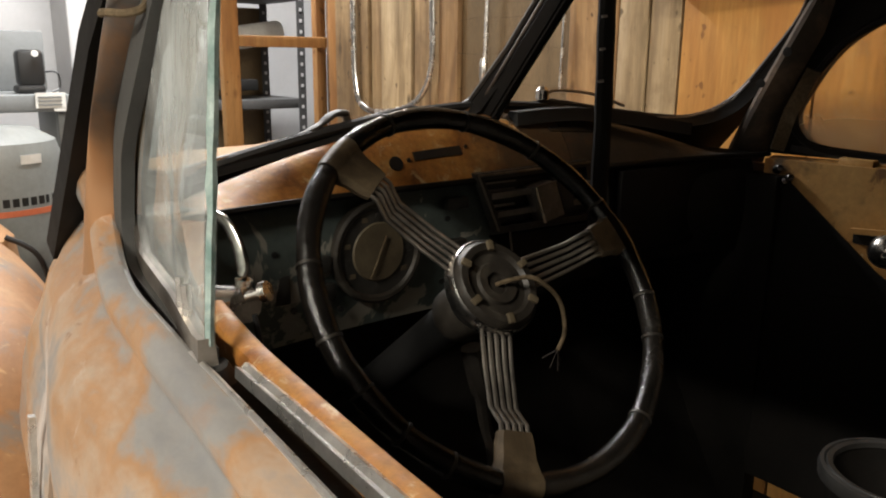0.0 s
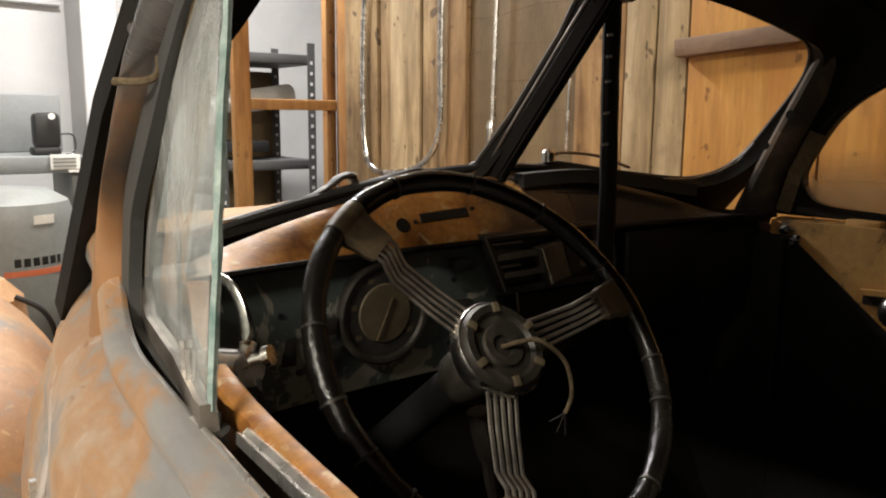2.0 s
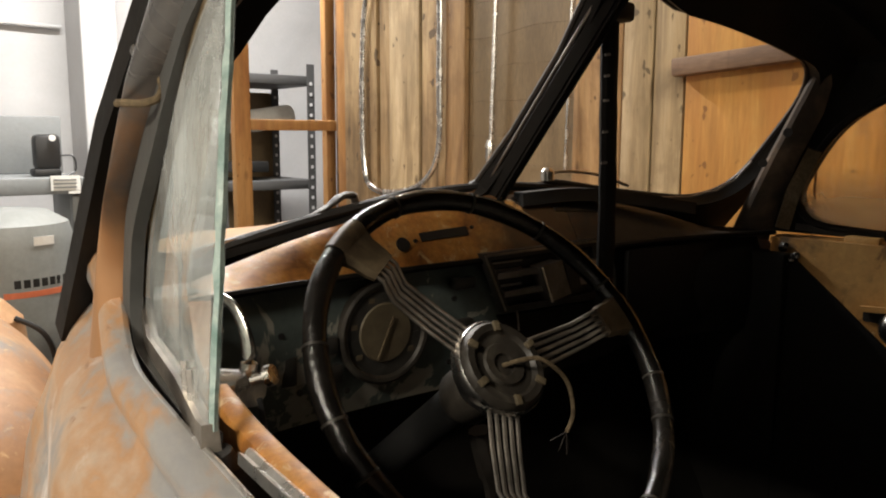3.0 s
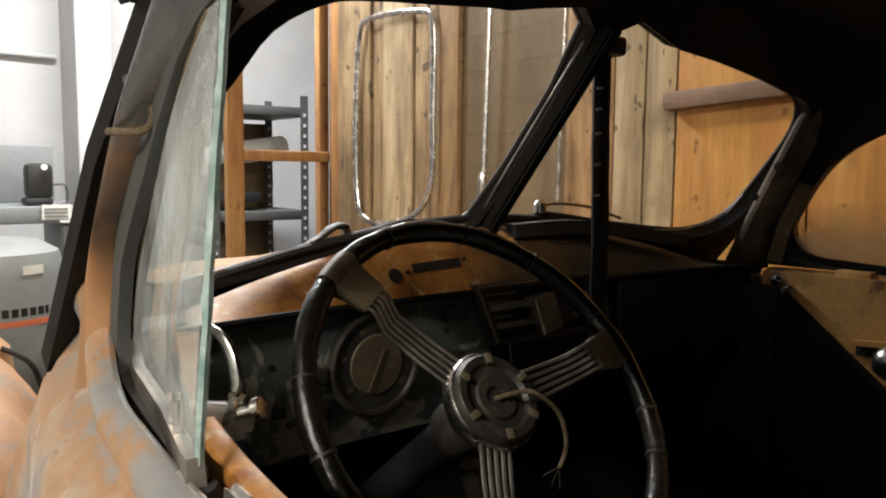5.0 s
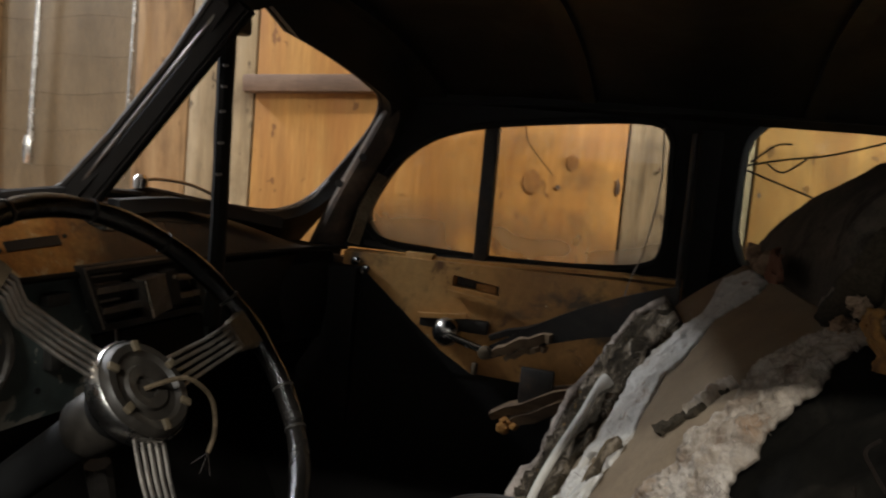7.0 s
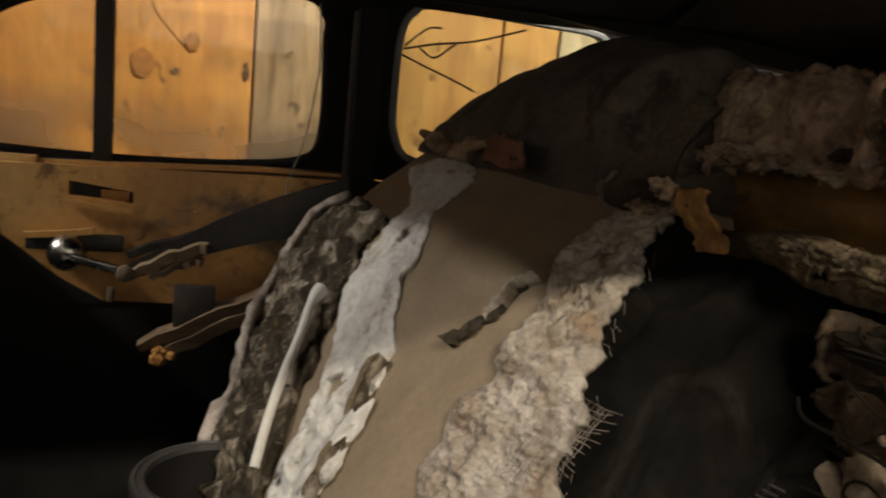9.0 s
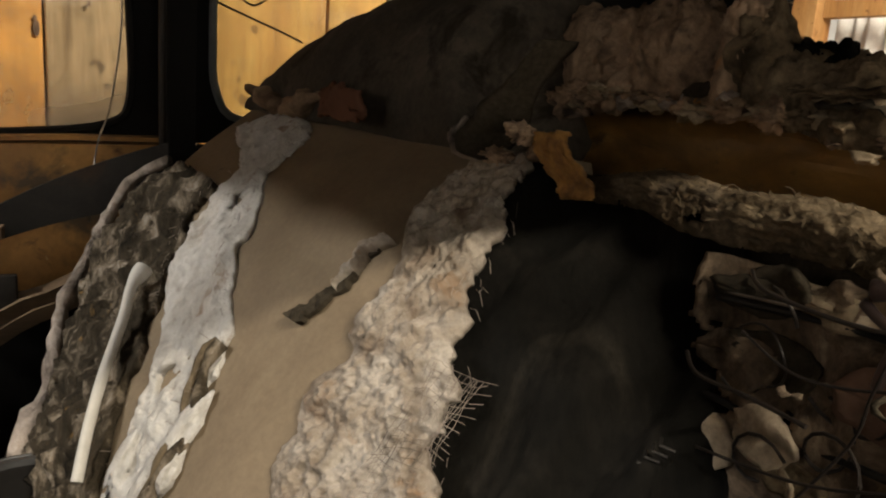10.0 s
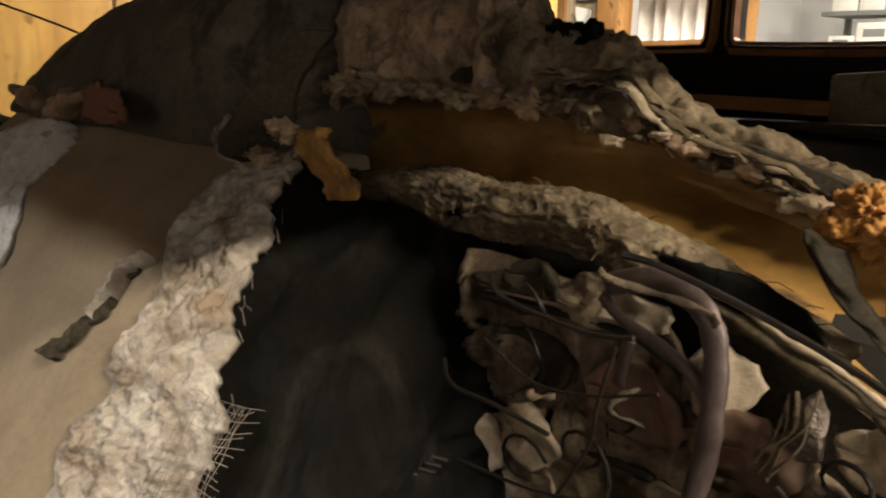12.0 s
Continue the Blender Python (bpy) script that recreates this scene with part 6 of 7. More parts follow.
tube(bm, catmull([(-0.25, 0.62, 0.99), (-0.235, 0.62, 0.93), (-0.215, 0.63, 0.87), (-0.19, 0.64, 0.80), (-0.17, 0.66, 0.62), (-0.12, 0.70, 0.45)], 5), 0.008, 8, scale=[1.9, 1.9, 1.9, 1.85, 1.8, 1.7] + [1.1] * 20)
part("brake_lever", bm, DARKMETAL, car, "dark hand brake lever")

# ---- front bench seat, torn open ----
seat = thing("front_seat", "torn front bench seat shedding cotton, burlap and springs", "seat", at=(0, 0.0, 0.45))
FZ = [0.45, 0.65, 0.75, 0.85, 0.972, 1.055, 1.113, 1.18, 1.226, 1.25]
FY = [0.26, 0.25, 0.23, 0.19, 0.124, 0.067, 0.03, -0.04, -0.10, -0.13]


def seat_y(x, z):
    b = lerp(FZ, FY, z)
    return b + 0.12 * x if x > -0.15 else b - 0.018 + 0.45 * (x + 0.15)


def seat_n(x, z):
    e = 0.01
    a = Vector((2 * e, seat_y(x + e, z) - seat_y(x - e, z), 0))
    b = Vector((0, seat_y(x, z + e) - seat_y(x, z - e), 2 * e))
    n = b.cross(a).normalized()
    return n if n.y > 0 else -n


def seat_p(x, z, out=0.0):
    return Vector((x, seat_y(x, z), z)) + seat_n(x, z) * out


def patch(bm, zs, xl, xr, nu, nv, lump, thick, ragged=0.02, sc=14, seed=0, base=0.004, holes=0.0):
    """A lumpy sheet on the backrest between two edge lines given over height."""
    def xz(u, v):
        z = zs[0] + (zs[-1] - zs[0]) * v
        a, b = lerp(zs, xl, z), lerp(zs, xr, z)
        a += ragged * fbm((z * 3, seed, 0.3), 9, 4)
        b += ragged * fbm((z * 3, seed + 5, 0.7), 9, 4)
        return a + (b - a) * u, z

    def f(u, v):
        x, z = xz(u, v)
        edge = min(1.0, 5 * min(u, 1 - u) + 0.25)
        return seat_p(x, z, base + (thick + lump * (0.7 * fbm((x, seed, z), sc, 4) + 0.6 * fbm((x, seed + 3, z), sc * 3.2, 4))) * edge)

    def g(u, v):
        x, z = xz(u, v)
        return seat_p(x, z, base - 0.004)

    def keep(u, v):
        x, z = xz(u, v)
        d = min(u, 1 - u) + 0.6 * min(v, 1 - v)
        if d < 0.16 * max(0.0, 0.35 + fbm((x, seed + 1.3, z), 80, 4)):
            return False
        return not holes or fbm((x + seed, 2.2, z), 11, 4) < holes
    sheet(bm, nu, nv, f, g, keep)


# padded body of the backrest
bm = bmesh.new()


def pad_edge(z):
    return lerp([0.47, 0.90, 0.995, 1.042, 1.095, 1.153, 1.191, 1.24], [-0.29, -0.285, -0.275, -0.255, -0.235, -0.20, -0.175, -0.158], z)


def pad_far(z):
    return lerp([0.47, 0.80, 0.886, 0.981, 1.06, 1.126, 1.16, 1.24], [0.21, 0.24, 0.285, 0.41, 0.48, 0.485, 0.495, 0.50], z)


def pad(u, v):
    z = 0.47 + 0.768 * v
    xa = pad_edge(z)
    x = xa + (pad_far(z) - xa) * u
    return seat_p(x, z, 0.004 * fbm((x, 0, z), 6, 3) - 0.03 * max(0, (u - 0.93) / 0.07) ** 2 - 0.025 * max(0, (0.07 - u) / 0.07) ** 2)


sheet(bm, 46, 46, pad, lambda u, v: Vector((pad_edge(0.47 + 0.768 * v) * (1 - u) + pad_far(0.47 + 0.768 * v) * u, -0.21, 0.47 + 0.768 * v)))
pd = part("padding_cover", bm, TANPAD, seat, "tan backing cloth of the seat back")
# torn strip across the cover
bm = bmesh.new()
zs = [1.095, 1.112, 1.128, 1.150, 1.160]
patch(bm, zs, [-0.112, -0.122, -0.130, -0.118, -0.126], [-0.103, -0.110, -0.122, -0.112, -0.123], 20, 60, 0.005, 0.003, 0.022, 46, 3)
part("tear", bm, BURLAP, pd, "dark ragged tear")
bm = bmesh.new()
patch(bm, [1.125, 1.14, 1.155, 1.166], [-0.134, -0.128, -0.126, -0.138], [-0.128, -0.117, -0.112, -0.130], 22, 44, 0.008, 0.009, 0.014, 44, 9)
part("torn_flap", bm, STAINEDCOTTON, pd, "curled soiled flap", sharp=180)
# batting strips
W1Z = [0.86, 0.904, 0.927, 0.985, 1.04, 1.087, 1.117, 1.176, 1.211, 1.235]
W1L = [0.01, 0.028, 0.037, 0.071, 0.158, 0.227, 0.245, 0.263, 0.40, 0.40]
W1R = [-0.10, -0.085, -0.075, -0.045, -0.028, 0.04, 0.095, 0.16, 0.20, 0.23]
bm = bmesh.new()
patch(bm, W1Z, W1L, W1R, 80, 190, 0.009, 0.005, 0.026, 20, 1, base=0.002, holes=0.62)
part("batting", bm, COTTON, seat, "white cotton batting spilling from the seat", sharp=180)
W2Z = [0.90, 0.995, 1.042, 1.095, 1.153, 1.191, 1.230, 1.24]
W2L = [-0.215, -0.192, -0.172, -0.178, -0.152, -0.115, -0.108, -0.13]
W2R = [-0.33, -0.315, -0.292, -0.268, -0.228, -0.200, -0.178, -0.17]
bm = bmesh.new()
patch(bm, W2Z, W2L, W2R, 130, 300, 0.0075, 0.009, 0.020, 52, 4, base=0.002, holes=0.70)
part("batting", bm, STAINEDCOTTON, seat, "thick stained cotton batting, dirty near its edge", sharp=180)
# small loose tufts on the cover
for k, (x, z, r) in enumerate(((-0.055, 0.985, 0.018), (-0.06, 0.968, 0.012), (0.02, 0.93, 0.016), (-0.05, 0.94, 0.02), (-0.075, 0.96, 0.01))):
    bm = bmesh.new()
    bmesh.ops.create_icosphere(bm, subdivisions=3, radius=1)
    for v in bm.verts:
        d = v.co.copy()
        v.co = seat_p(x + d.x * r * (1 + 0.6 * fbm(d, 3)), z + d.z * r * 1.8 * (1 + 0.5 * fbm(d, 2.2)), 0.006 + 0.008 * d.y)
    part("tuft", bm, COTTON, seat, "small cotton tuft", sharp=180)
# brown cloth seams between cover and batting
for k, (xa, xb) in enumerate(((-0.015, -0.085), (-0.03, -0.10))):
    bm = bmesh.new()
    pts = [seat_p(xa + (xb - xa) * t + 0.01 * math.sin(9 * t + k), 1.05 - 0.16 * t, 0.008 + 0.004 * math.sin(13 * t)) for t in [i / 16 for i in range(17)]]
    sweep(bm, pts, circle(0.006, 7), scale=[1 + 0.4 * math.sin(i * 1.7 + k) for i in range(17)])
    part("rolled_seam", bm, ROTTED if k else BURLAPTAN, seat, "rolled torn cloth seam")
# far end: rotted stuffing and the pale cord
bm = bmesh.new()
DZ = [0.80, 0.886, 0.981, 1.06, 1.126, 1.153]
patch(bm, DZ, [0.27, 0.295, 0.42, 0.49, 0.49, 0.44], [0.04, 0.06, 0.12, 0.20, 0.26, 0.28], 44, 70, 0.020, 0.016, 0.03, 20, 6)
part("rotted_end", bm, ROTTED, seat, "dark rotted stuffing at the seat end", sharp=180)
bm = bmesh.new()
EDGEZ = [0.83, 0.886, 0.981, 1.06, 1.126, 1.15]
EDGEX = [0.25, 0.30, 0.425, 0.495, 0.495, 0.44]
pts = [seat_p(lerp(EDGEZ, EDGEX, z) + 0.008 * fbm((z, 1, 1), 20), z, 0.020 + 0.008 * fbm((z, 2, 1), 14)) for z in [0.83 + 0.32 * k / 34 for k in range(35)]]
sweep(bm, pts, circle(0.009, 8), scale=[0.8 + 0.7 * abs(fbm((k * 0.21, 0, 3), 2)) + (0.8 if k < 5 else 0) for k in range(35)])
part("frayed_edge", bm, DIRTYCOTTON, seat, "frayed pale seat edge", sharp=180)
bm = bmesh.new()
pts = [seat_p(0.205, 1.055, 0.03), seat_p(0.19, 1.035, 0.034), seat_p(0.165, 1.01, 0.03), seat_p(0.12, 0.965, 0.028), seat_p(0.085, 0.93, 0.028), seat_p(0.055, 0.89, 0.022)]
tube(bm, catmull(pts, 5), 0.0058, 14, scale=[1.7, 1.8, 1.7, 1.5, 1.2] + [1.0] * 22)
part("pale_cord", bm, PIPEWHITE, seat, "chalky welting cord")
# net-like burlap hanging beside the batting
bm = bmesh.new()
for i in range(46):
    z0 = 1.105 - i * 0.0042
    pts = [seat_p(-0.257 - 0.0065 * k + 0.011 * fbm((k * 0.3, i * 0.3, 1), 1.5), z0 + 0.004 * fbm((k * 0.4, i * 0.2, 3), 1.5), 0.022 - 0.004 * k) for k in range(6)]
    sweep(bm, pts, circle(0.00022, 4))
for k in range(13):
    pts = [seat_p(-0.257 - 0.0027 * k + 0.009 * fbm((k * 0.2, i * 0.3, 1), 1.5), 1.105 - i * 0.0145, 0.022 - 0.0017 * k + 0.001 * math.sin(i + k)) for i in range(14)]
    sweep(bm, pts, circle(0.00022, 4))
part("burlap_net", bm, DIRTYCOTTON, seat, "loose open burlap weave")
bm = bmesh.new()
rng = random.Random(8)
for k in range(60):
    z = rng.uniform(0.95, 1.21)
    x = lerp(W2Z, W2R, z) + rng.uniform(-0.02, 0.015)
    p = seat_p(x, z, 0.012)
    d = Vector((rng.uniform(-0.022, 0.004), rng.uniform(-0.004, 0.014), rng.uniform(-0.012, 0.008)))
    tube(bm, [p, p + d * 0.6 + Vector((0, 0, 0.004)), p + d], 0.0002, 4)
for k in range(70):
    z = rng.uniform(0.9, 1.2)
    x = lerp(W1Z, W1R if k % 2 else W1L, z) + rng.uniform(-0.01, 0.01)
    p = seat_p(x, z, 0.014)
    d = Vector((rng.uniform(-0.014, 0.014), rng.uniform(-0.004, 0.010), rng.uniform(-0.012, 0.008)))
    tube(bm, [p, p + d], 0.0003, 4)
tagged(part("stray_fibre", bm, DIRTYCOTTON, seat, "stray pale fibres"), kind="stuff")

# dark felt upper part, bulging over the top behind the crease
bm = bmesh.new()


def dome(u, v):
    x = -0.07 + 0.60 * u
    a = math.pi * v
    w = min(1.0, (u / 0.08) ** 0.5)
    zt = lerp([-0.15, -0.08, 0.0, 0.15, 0.30, 0.42, 0.49, 0.53], [1.36, 1.385, 1.405, 1.425, 1.385, 1.335, 1.295, 1.262], x)
    yt = lerp([-0.15, 0.0, 0.15, 0.30, 0.45, 0.53], [-0.27, -0.27, -0.26, -0.21, -0.14, -0.11], x)
    y0 = -0.118 + 0.10 * x
    y = y0 + (yt - y0) * (1 - math.cos(a)) if v < 0.5 else yt - 0.13 * (-math.cos(a))
    z = 1.236 + (zt - 1.236) * w * math.sin(a) ** 0.8 - (0.12 * (v - 0.5) if v > 0.5 else 0)
    return Vector((x, y, z)) + Vector((0, 0.3, 1)).normalized() * (0.008 * fbm((x, y, z), 5, 3) + 0.004 * fbm((x, y, z), 16, 3))


sheet(bm, 44, 30, dome, lambda u, v: Vector((-0.07 + 0.60 * u, -0.14 - 0.24 * v, 1.215 - 0.08 * v)))
part("felt_top", bm, GREYFELT, seat, "dark grey felt bulging over the seat top", sharp=180)
bm = bmesh.new()
pts = [(0.54, -0.07, 1.268), (0.47, -0.08, 1.262), (0.40, -0.085, 1.252), (0.34, -0.086, 1.250), (0.27, -0.09, 1.262), (0.22, -0.095, 1.274)]
sweep(bm, catmull(pts, 6), circle(0.017, 12, 1, 0.8), scale=[min(1, 0.15 + 0.12 * k, 0.15 + 0.12 * (30 - k)) * (1.1 + 0.35 * math.sin(k * 0.9) * math.sin(k * 0.31)) for k in range(31)])
for v in bm.verts:
    v.co += Vector((0.2, 1, 0.5)) * (0.010 * fbm(v.co, 22, 4) + 0.005 * fbm(v.co, 70, 3))
part("felt_roll", bm, BROWNFELT, seat, "rolled soiled felt edge", sharp=180)
bm = bmesh.new()


def scrap(u, v, o=0.0):
    x = 0.060 + 0.150 * u + 0.012 * fbm((v, u, 2), 3)
    return Vector((x, -0.088 + 0.08 * x + 0.010 * math.sin(4 * u + v) + o, 1.246 + 0.036 * v + 0.006 * math.sin(3 * u) + 0.006 * fbm((u, v, 8), 5)))


sheet(bm, 18, 10, lambda u, v: scrap(u, v), lambda u, v: scrap(u, v, -0.005), lambda u, v: 0.25 < u + v < 1.8 and u - v < 0.82)
part("cloth_scrap", bm, REDBROWN, seat, "dull red-brown cloth scrap", sharp=180)

# driver's half: springs in front of the shell, brown board above them
RIMX = [-0.64, -0.593, -0.539, -0.514, -0.491, -0.443, -0.364, -0.291, -0.22, -0.16]
RIMZ = [1.185, 1.200, 1.222, 1.234, 1.244, 1.250, 1.252, 1.240, 1.222, 1.215]
bm = bmesh.new()


def board(u, v):
    x = -0.66 + 0.74 * u
    y0 = -0.19
    y1 = -0.240 - 0.02 * math.sin(math.pi * u)
    z0 = lerp(RIMX + [-0.09, 0.08], RIMZ + [1.222, 1.222], x) - 0.035
    z1 = lerp([-0.66, -0.53, -0.46, -0.38, -0.30, -0.18, -0.10, -0.02, 0.08], [1.235, 1.252, 1.266, 1.286, 1.298, 1.304, 1.292, 1.280, 1.270], x)
    return Vector((x, y0 + (y1 - y0) * v - 0.05 * math.sin(math.pi * v), z0 + (z1 - z0) * v)) + Vector((0, 0.004 * fbm((x, v, 0), 8) + 0.0015 * fbm((x, v * 0.2, 3), 60), 0))


sheet(bm, 90, 24, board, lambda u, v: board(u, v) + Vector((0, -0.012, -0.003)))
part("brown_board", bm, OILED, seat, "oil-stained brown backing board")
bm = bmesh.new()
sheet(bm, 40, 24, lambda u, v: Vector((-0.66 + 0.46 * u, -0.185 + 0.008 * fbm((u * 3, v * 3, 1), 3), 0.50 + (lerp(RIMX, RIMZ, -0.66 + 0.46 * u) - 0.53) * v)),
      lambda u, v: Vector((-0.66 + 0.46 * u, -0.20, 0.50 + (lerp(RIMX, RIMZ, -0.66 + 0.46 * u) - 0.53) * v)))
part("burlap_backing", bm, BURLAP, seat, "dark burlap behind the springs")
# rotten lining, torn open in places, and pale cloth patches between the springs
bm = bmesh.new()


def lining_y(x, z):
    return -0.156 + 0.14 * max(0.0, 1.20 - z) + 0.012 * fbm((x, 4, z), 14, 4) + 0.004 * fbm((x, 7, z), 50, 4)


def lining(u, v):
    x = -0.355 - 0.30 * u
    z = 0.90 + (lerp(RIMX, RIMZ, x) - 0.945) * v
    return Vector((x, lining_y(x, z), z))


sheet(bm, 90, 90, lining, lambda u, v: lining(u, v) + Vector((0, -0.004, 0)), lambda u, v: fbm(lining(u, v), 24, 4) < 0.34 + 0.4 * u * v - 1.6 * max(0.0, 0.22 - u))
part("rotten_lining", bm, LINING, seat, "rotten brown lining full of holes", sharp=180)
PATCHES = ((-0.484, 1.199, 0.017, 0.009, PALECLOTH), (-0.538, 1.186, 0.013, 0.013, PALECLOTH), (-0.384, 1.096, 0.024, 0.016, PALECLOTH), (-0.430, 1.118, 0.020, 0.014, PALECLOTH), (-0.576, 1.178, 0.006, 0.013, DIRTYCOTTON),
           (-0.395, 1.150, 0.026, 0.014, LINING), (-0.567, 1.160, 0.010, 0.010, BURLAPTAN), (-0.358, 1.044, 0.040, 0.013, PALECLOTH), (-0.455, 1.196, 0.018, 0.008, FADEDTAN), (-0.415, 1.200, 0.020, 0.009, BURLAP), (-0.493, 1.160, 0.030, 0.016, PANELBROWN), (-0.553, 1.160, 0.022, 0.014, PANELBROWN),
           (-0.455, 1.103, 0.018, 0.008, BURLAPTAN), (-0.400, 1.190, 0.026, 0.010, BURLAP), (-0.418, 1.158, 0.030, 0.012, BURLAP), (-0.52, 1.118, 0.022, 0.010, BURLAPTAN), (-0.60, 1.176, 0.012, 0.010, FADEDTAN),
           (-0.455, 1.205, 0.010, 0.007, LINING), (-0.512, 1.172, 0.007, 0.011, BURLAPTAN), (-0.585, 1.135, 0.018, 0.012, LINING))
for k, (x, z, rx, rz, cloth) in enumerate(PATCHES):
    bm = bmesh.new()
    def torn(u, v, o=0.0):
        a, r = 2 * math.pi * u, v
        w = 0.9 + 0.18 * fbm((math.cos(a), math.sin(a), k * 3.1), 1.1, 4) + 0.12 * fbm((math.cos(a), math.sin(a), k * 3.1), 5.0, 4)
        px, pz = x + 1.25 * rx * w * r * math.cos(a), z + 1.25 * rz * w * r * math.sin(a)
        return Vector((px, lining_y(px, pz) + 0.004 + 0.003 * fbm((px, k, pz), 30) + o, pz))
    sheet(bm, 28, 6, lambda u, v: torn(u, v), lambda u, v: torn(u, v, -0.004))
    part("cloth_patch", bm, cloth, seat, "torn cloth behind the springs", sharp=180)
# thin ragged strips hanging between the wires
rng = random.Random(17)
for k in range(8):
    x, z = rng.uniform(-0.62, -0.42), rng.uniform(1.04, 1.215)
    a = rng.uniform(-0.6, 1.4)
    n = rng.uniform(0.018, 0.05)
    pts = [Vector((x + n * t * math.cos(a) + 0.004 * math.sin(5 * t + k), -0.118 + 0.012 * math.sin(4 * t + k), z - n * t * math.sin(a) * 0.8)) for t in [i / 8 for i in range(9)]]
    bm = bmesh.new()
    sweep(bm, pts, [(-0.0016, -0.0005), (0.0016, -0.0005), (0.0013, 0.0005), (-0.0013, 0.0005)], up=(0.1, 1, 0.3), scale=[0.5 + 0.9 * abs(math.sin(i * 1.3 + k)) for i in range(9)])
    part("torn_strip", bm, (BURLAP, LINING, BURLAPTAN)[k % 3], seat, "thin torn cloth strip", sharp=180)
def coil(cx, cz, r0, turns, y0, y1, seed):
    out = []
    n = int(turns * 14)
    for i in range(n + 1):
        t = i / n
        a = 2 * math.pi * turns * t + seed
        r = r0 * (0.62 + 0.38 * abs(2 * t - 1))
        out.append(Vector((cx + r * math.cos(a) + 0.01 * math.sin(3 * t + seed), y0 + (y1 - y0) * t, cz + r * math.sin(a) - 0.008 * math.sin(2 * t))))
    return out


SPR = [(-0.44, 1.112, 0.020), (-0.475, 1.135, 0.018), (-0.43, 1.075, 0.022), (-0.585, 1.17, 0.015)]
for k, (x, z, r) in enumerate(SPR):
    bm = bmesh.new()
    tube(bm, coil(x, z, r, 1.4, -0.150, -0.128 + 0.006 * math.sin(k * 1.7), k * 1.1), 0.0011, 6)
    part("coil_spring", bm, WIRE, seat, "rusty coil spring")
for k, (r, pts) in enumerate(((0.0017, [(-0.44, -0.10, 1.217), (-0.455, -0.09, 1.213), (-0.481, -0.09, 1.210), (-0.512, -0.09, 1.210), (-0.532, -0.09, 1.214)]), (0.0018, [(-0.405, -0.10, 1.163), (-0.424, -0.09, 1.158), (-0.458, -0.09, 1.159), (-0.491, -0.09, 1.158)]),
                              (0.0013, [(-0.43, -0.09, 1.12), (-0.50, -0.085, 1.135), (-0.56, -0.09, 1.16)]), (0.0012, [(-0.528, -0.085, 1.21), (-0.521, -0.085, 1.185), (-0.513, -0.09, 1.16), (-0.49, -0.09, 1.12)]),
                              (0.0024, [(-0.50, -0.12, 1.236), (-0.521, -0.125, 1.233), (-0.567, -0.128, 1.222), (-0.606, -0.128, 1.210), (-0.64, -0.12, 1.198)]),
                              (0.0011, [(-0.45, -0.088, 1.19), (-0.48, -0.088, 1.18), (-0.51, -0.09, 1.183), (-0.545, -0.09, 1.196)]))):
    bm = bmesh.new()
    tube(bm, catmull(pts, 6), r * 0.65, 7)
    part("spring_brace", bm, WIRE, seat, "bent rusty cross wire")
# round hoops of the broken frame
HOOP = surface("hoop_steel", [(0.3, (0.05, 0.035, 0.032)), (0.7, (0.14, 0.10, 0.09))], 12, rough=(0.4, 0.6), metal=0.4)
for r, pts in ((0.0058, [(-0.476, -0.142, 1.214), (-0.500, -0.140, 1.222), (-0.517, -0.138, 1.222), (-0.530, -0.136, 1.217), (-0.537, -0.135, 1.208), (-0.541, -0.133, 1.194), (-0.543, -0.13, 1.177), (-0.543, -0.128, 1.156), (-0.54, -0.12, 1.12)]),
               (0.0030, [(-0.472, -0.142, 1.207), (-0.489, -0.138, 1.200), (-0.512, -0.136, 1.195), (-0.530, -0.134, 1.187), (-0.542, -0.132, 1.175)]),
               (0.0032, [(-0.497, -0.134, 1.194), (-0.494, -0.134, 1.184), (-0.490, -0.136, 1.170)])):
    bm = bmesh.new()
    line = catmull(pts, 8)
    sweep(bm, line, circle(r, 12, 1, 0.6), up=(0, 1, 0.1), scale=[1 + 0.12 * fbm((i * 0.2, r * 900, 0), 1.3) for i in range(len(line))])
    part("frame_hoop", bm, HOOP, seat, "bent steel hoop", sharp=180)
for r, pts, mat in ((0.0030, [(-0.335, -0.150, 1.118), (-0.392, -0.148, 1.122), (-0.430, -0.146, 1.121), (-0.466, -0.144, 1.124), (-0.51, -0.142, 1.128)], BLACK), (0.0028, [(-0.375, -0.150, 1.182), (-0.441, -0.148, 1.189), (-0.489, -0.146, 1.191), (-0.518, -0.144, 1.183)], BLACK),
                    (0.0014, [(-0.380, -0.150, 1.187), (-0.441, -0.147, 1.193), (-0.489, -0.145, 1.195)], STEEL)):
    bm = bmesh.new()
    sweep(bm, catmull(pts, 6), circle(r, 8, 1, 0.7))
    part("seat_bar", bm, mat, seat, "dark seat frame bar", sharp=180)
bm = bmesh.new()


def dark_band(u, v, o=0.0):
    x = -0.490 - 0.080 * u
    return Vector((x, -0.158 + 0.006 * math.sin(6 * u) + o, lerp([-0.57, -0.556, -0.529, -0.498, -0.49], [1.207, 1.212, 1.221, 1.225, 1.226], x) + (v - 0.5) * (0.004 + 0.011 * math.sin(math.pi * u) ** 0.6) + 0.002 * fbm((u * 4, v, 1), 2)))


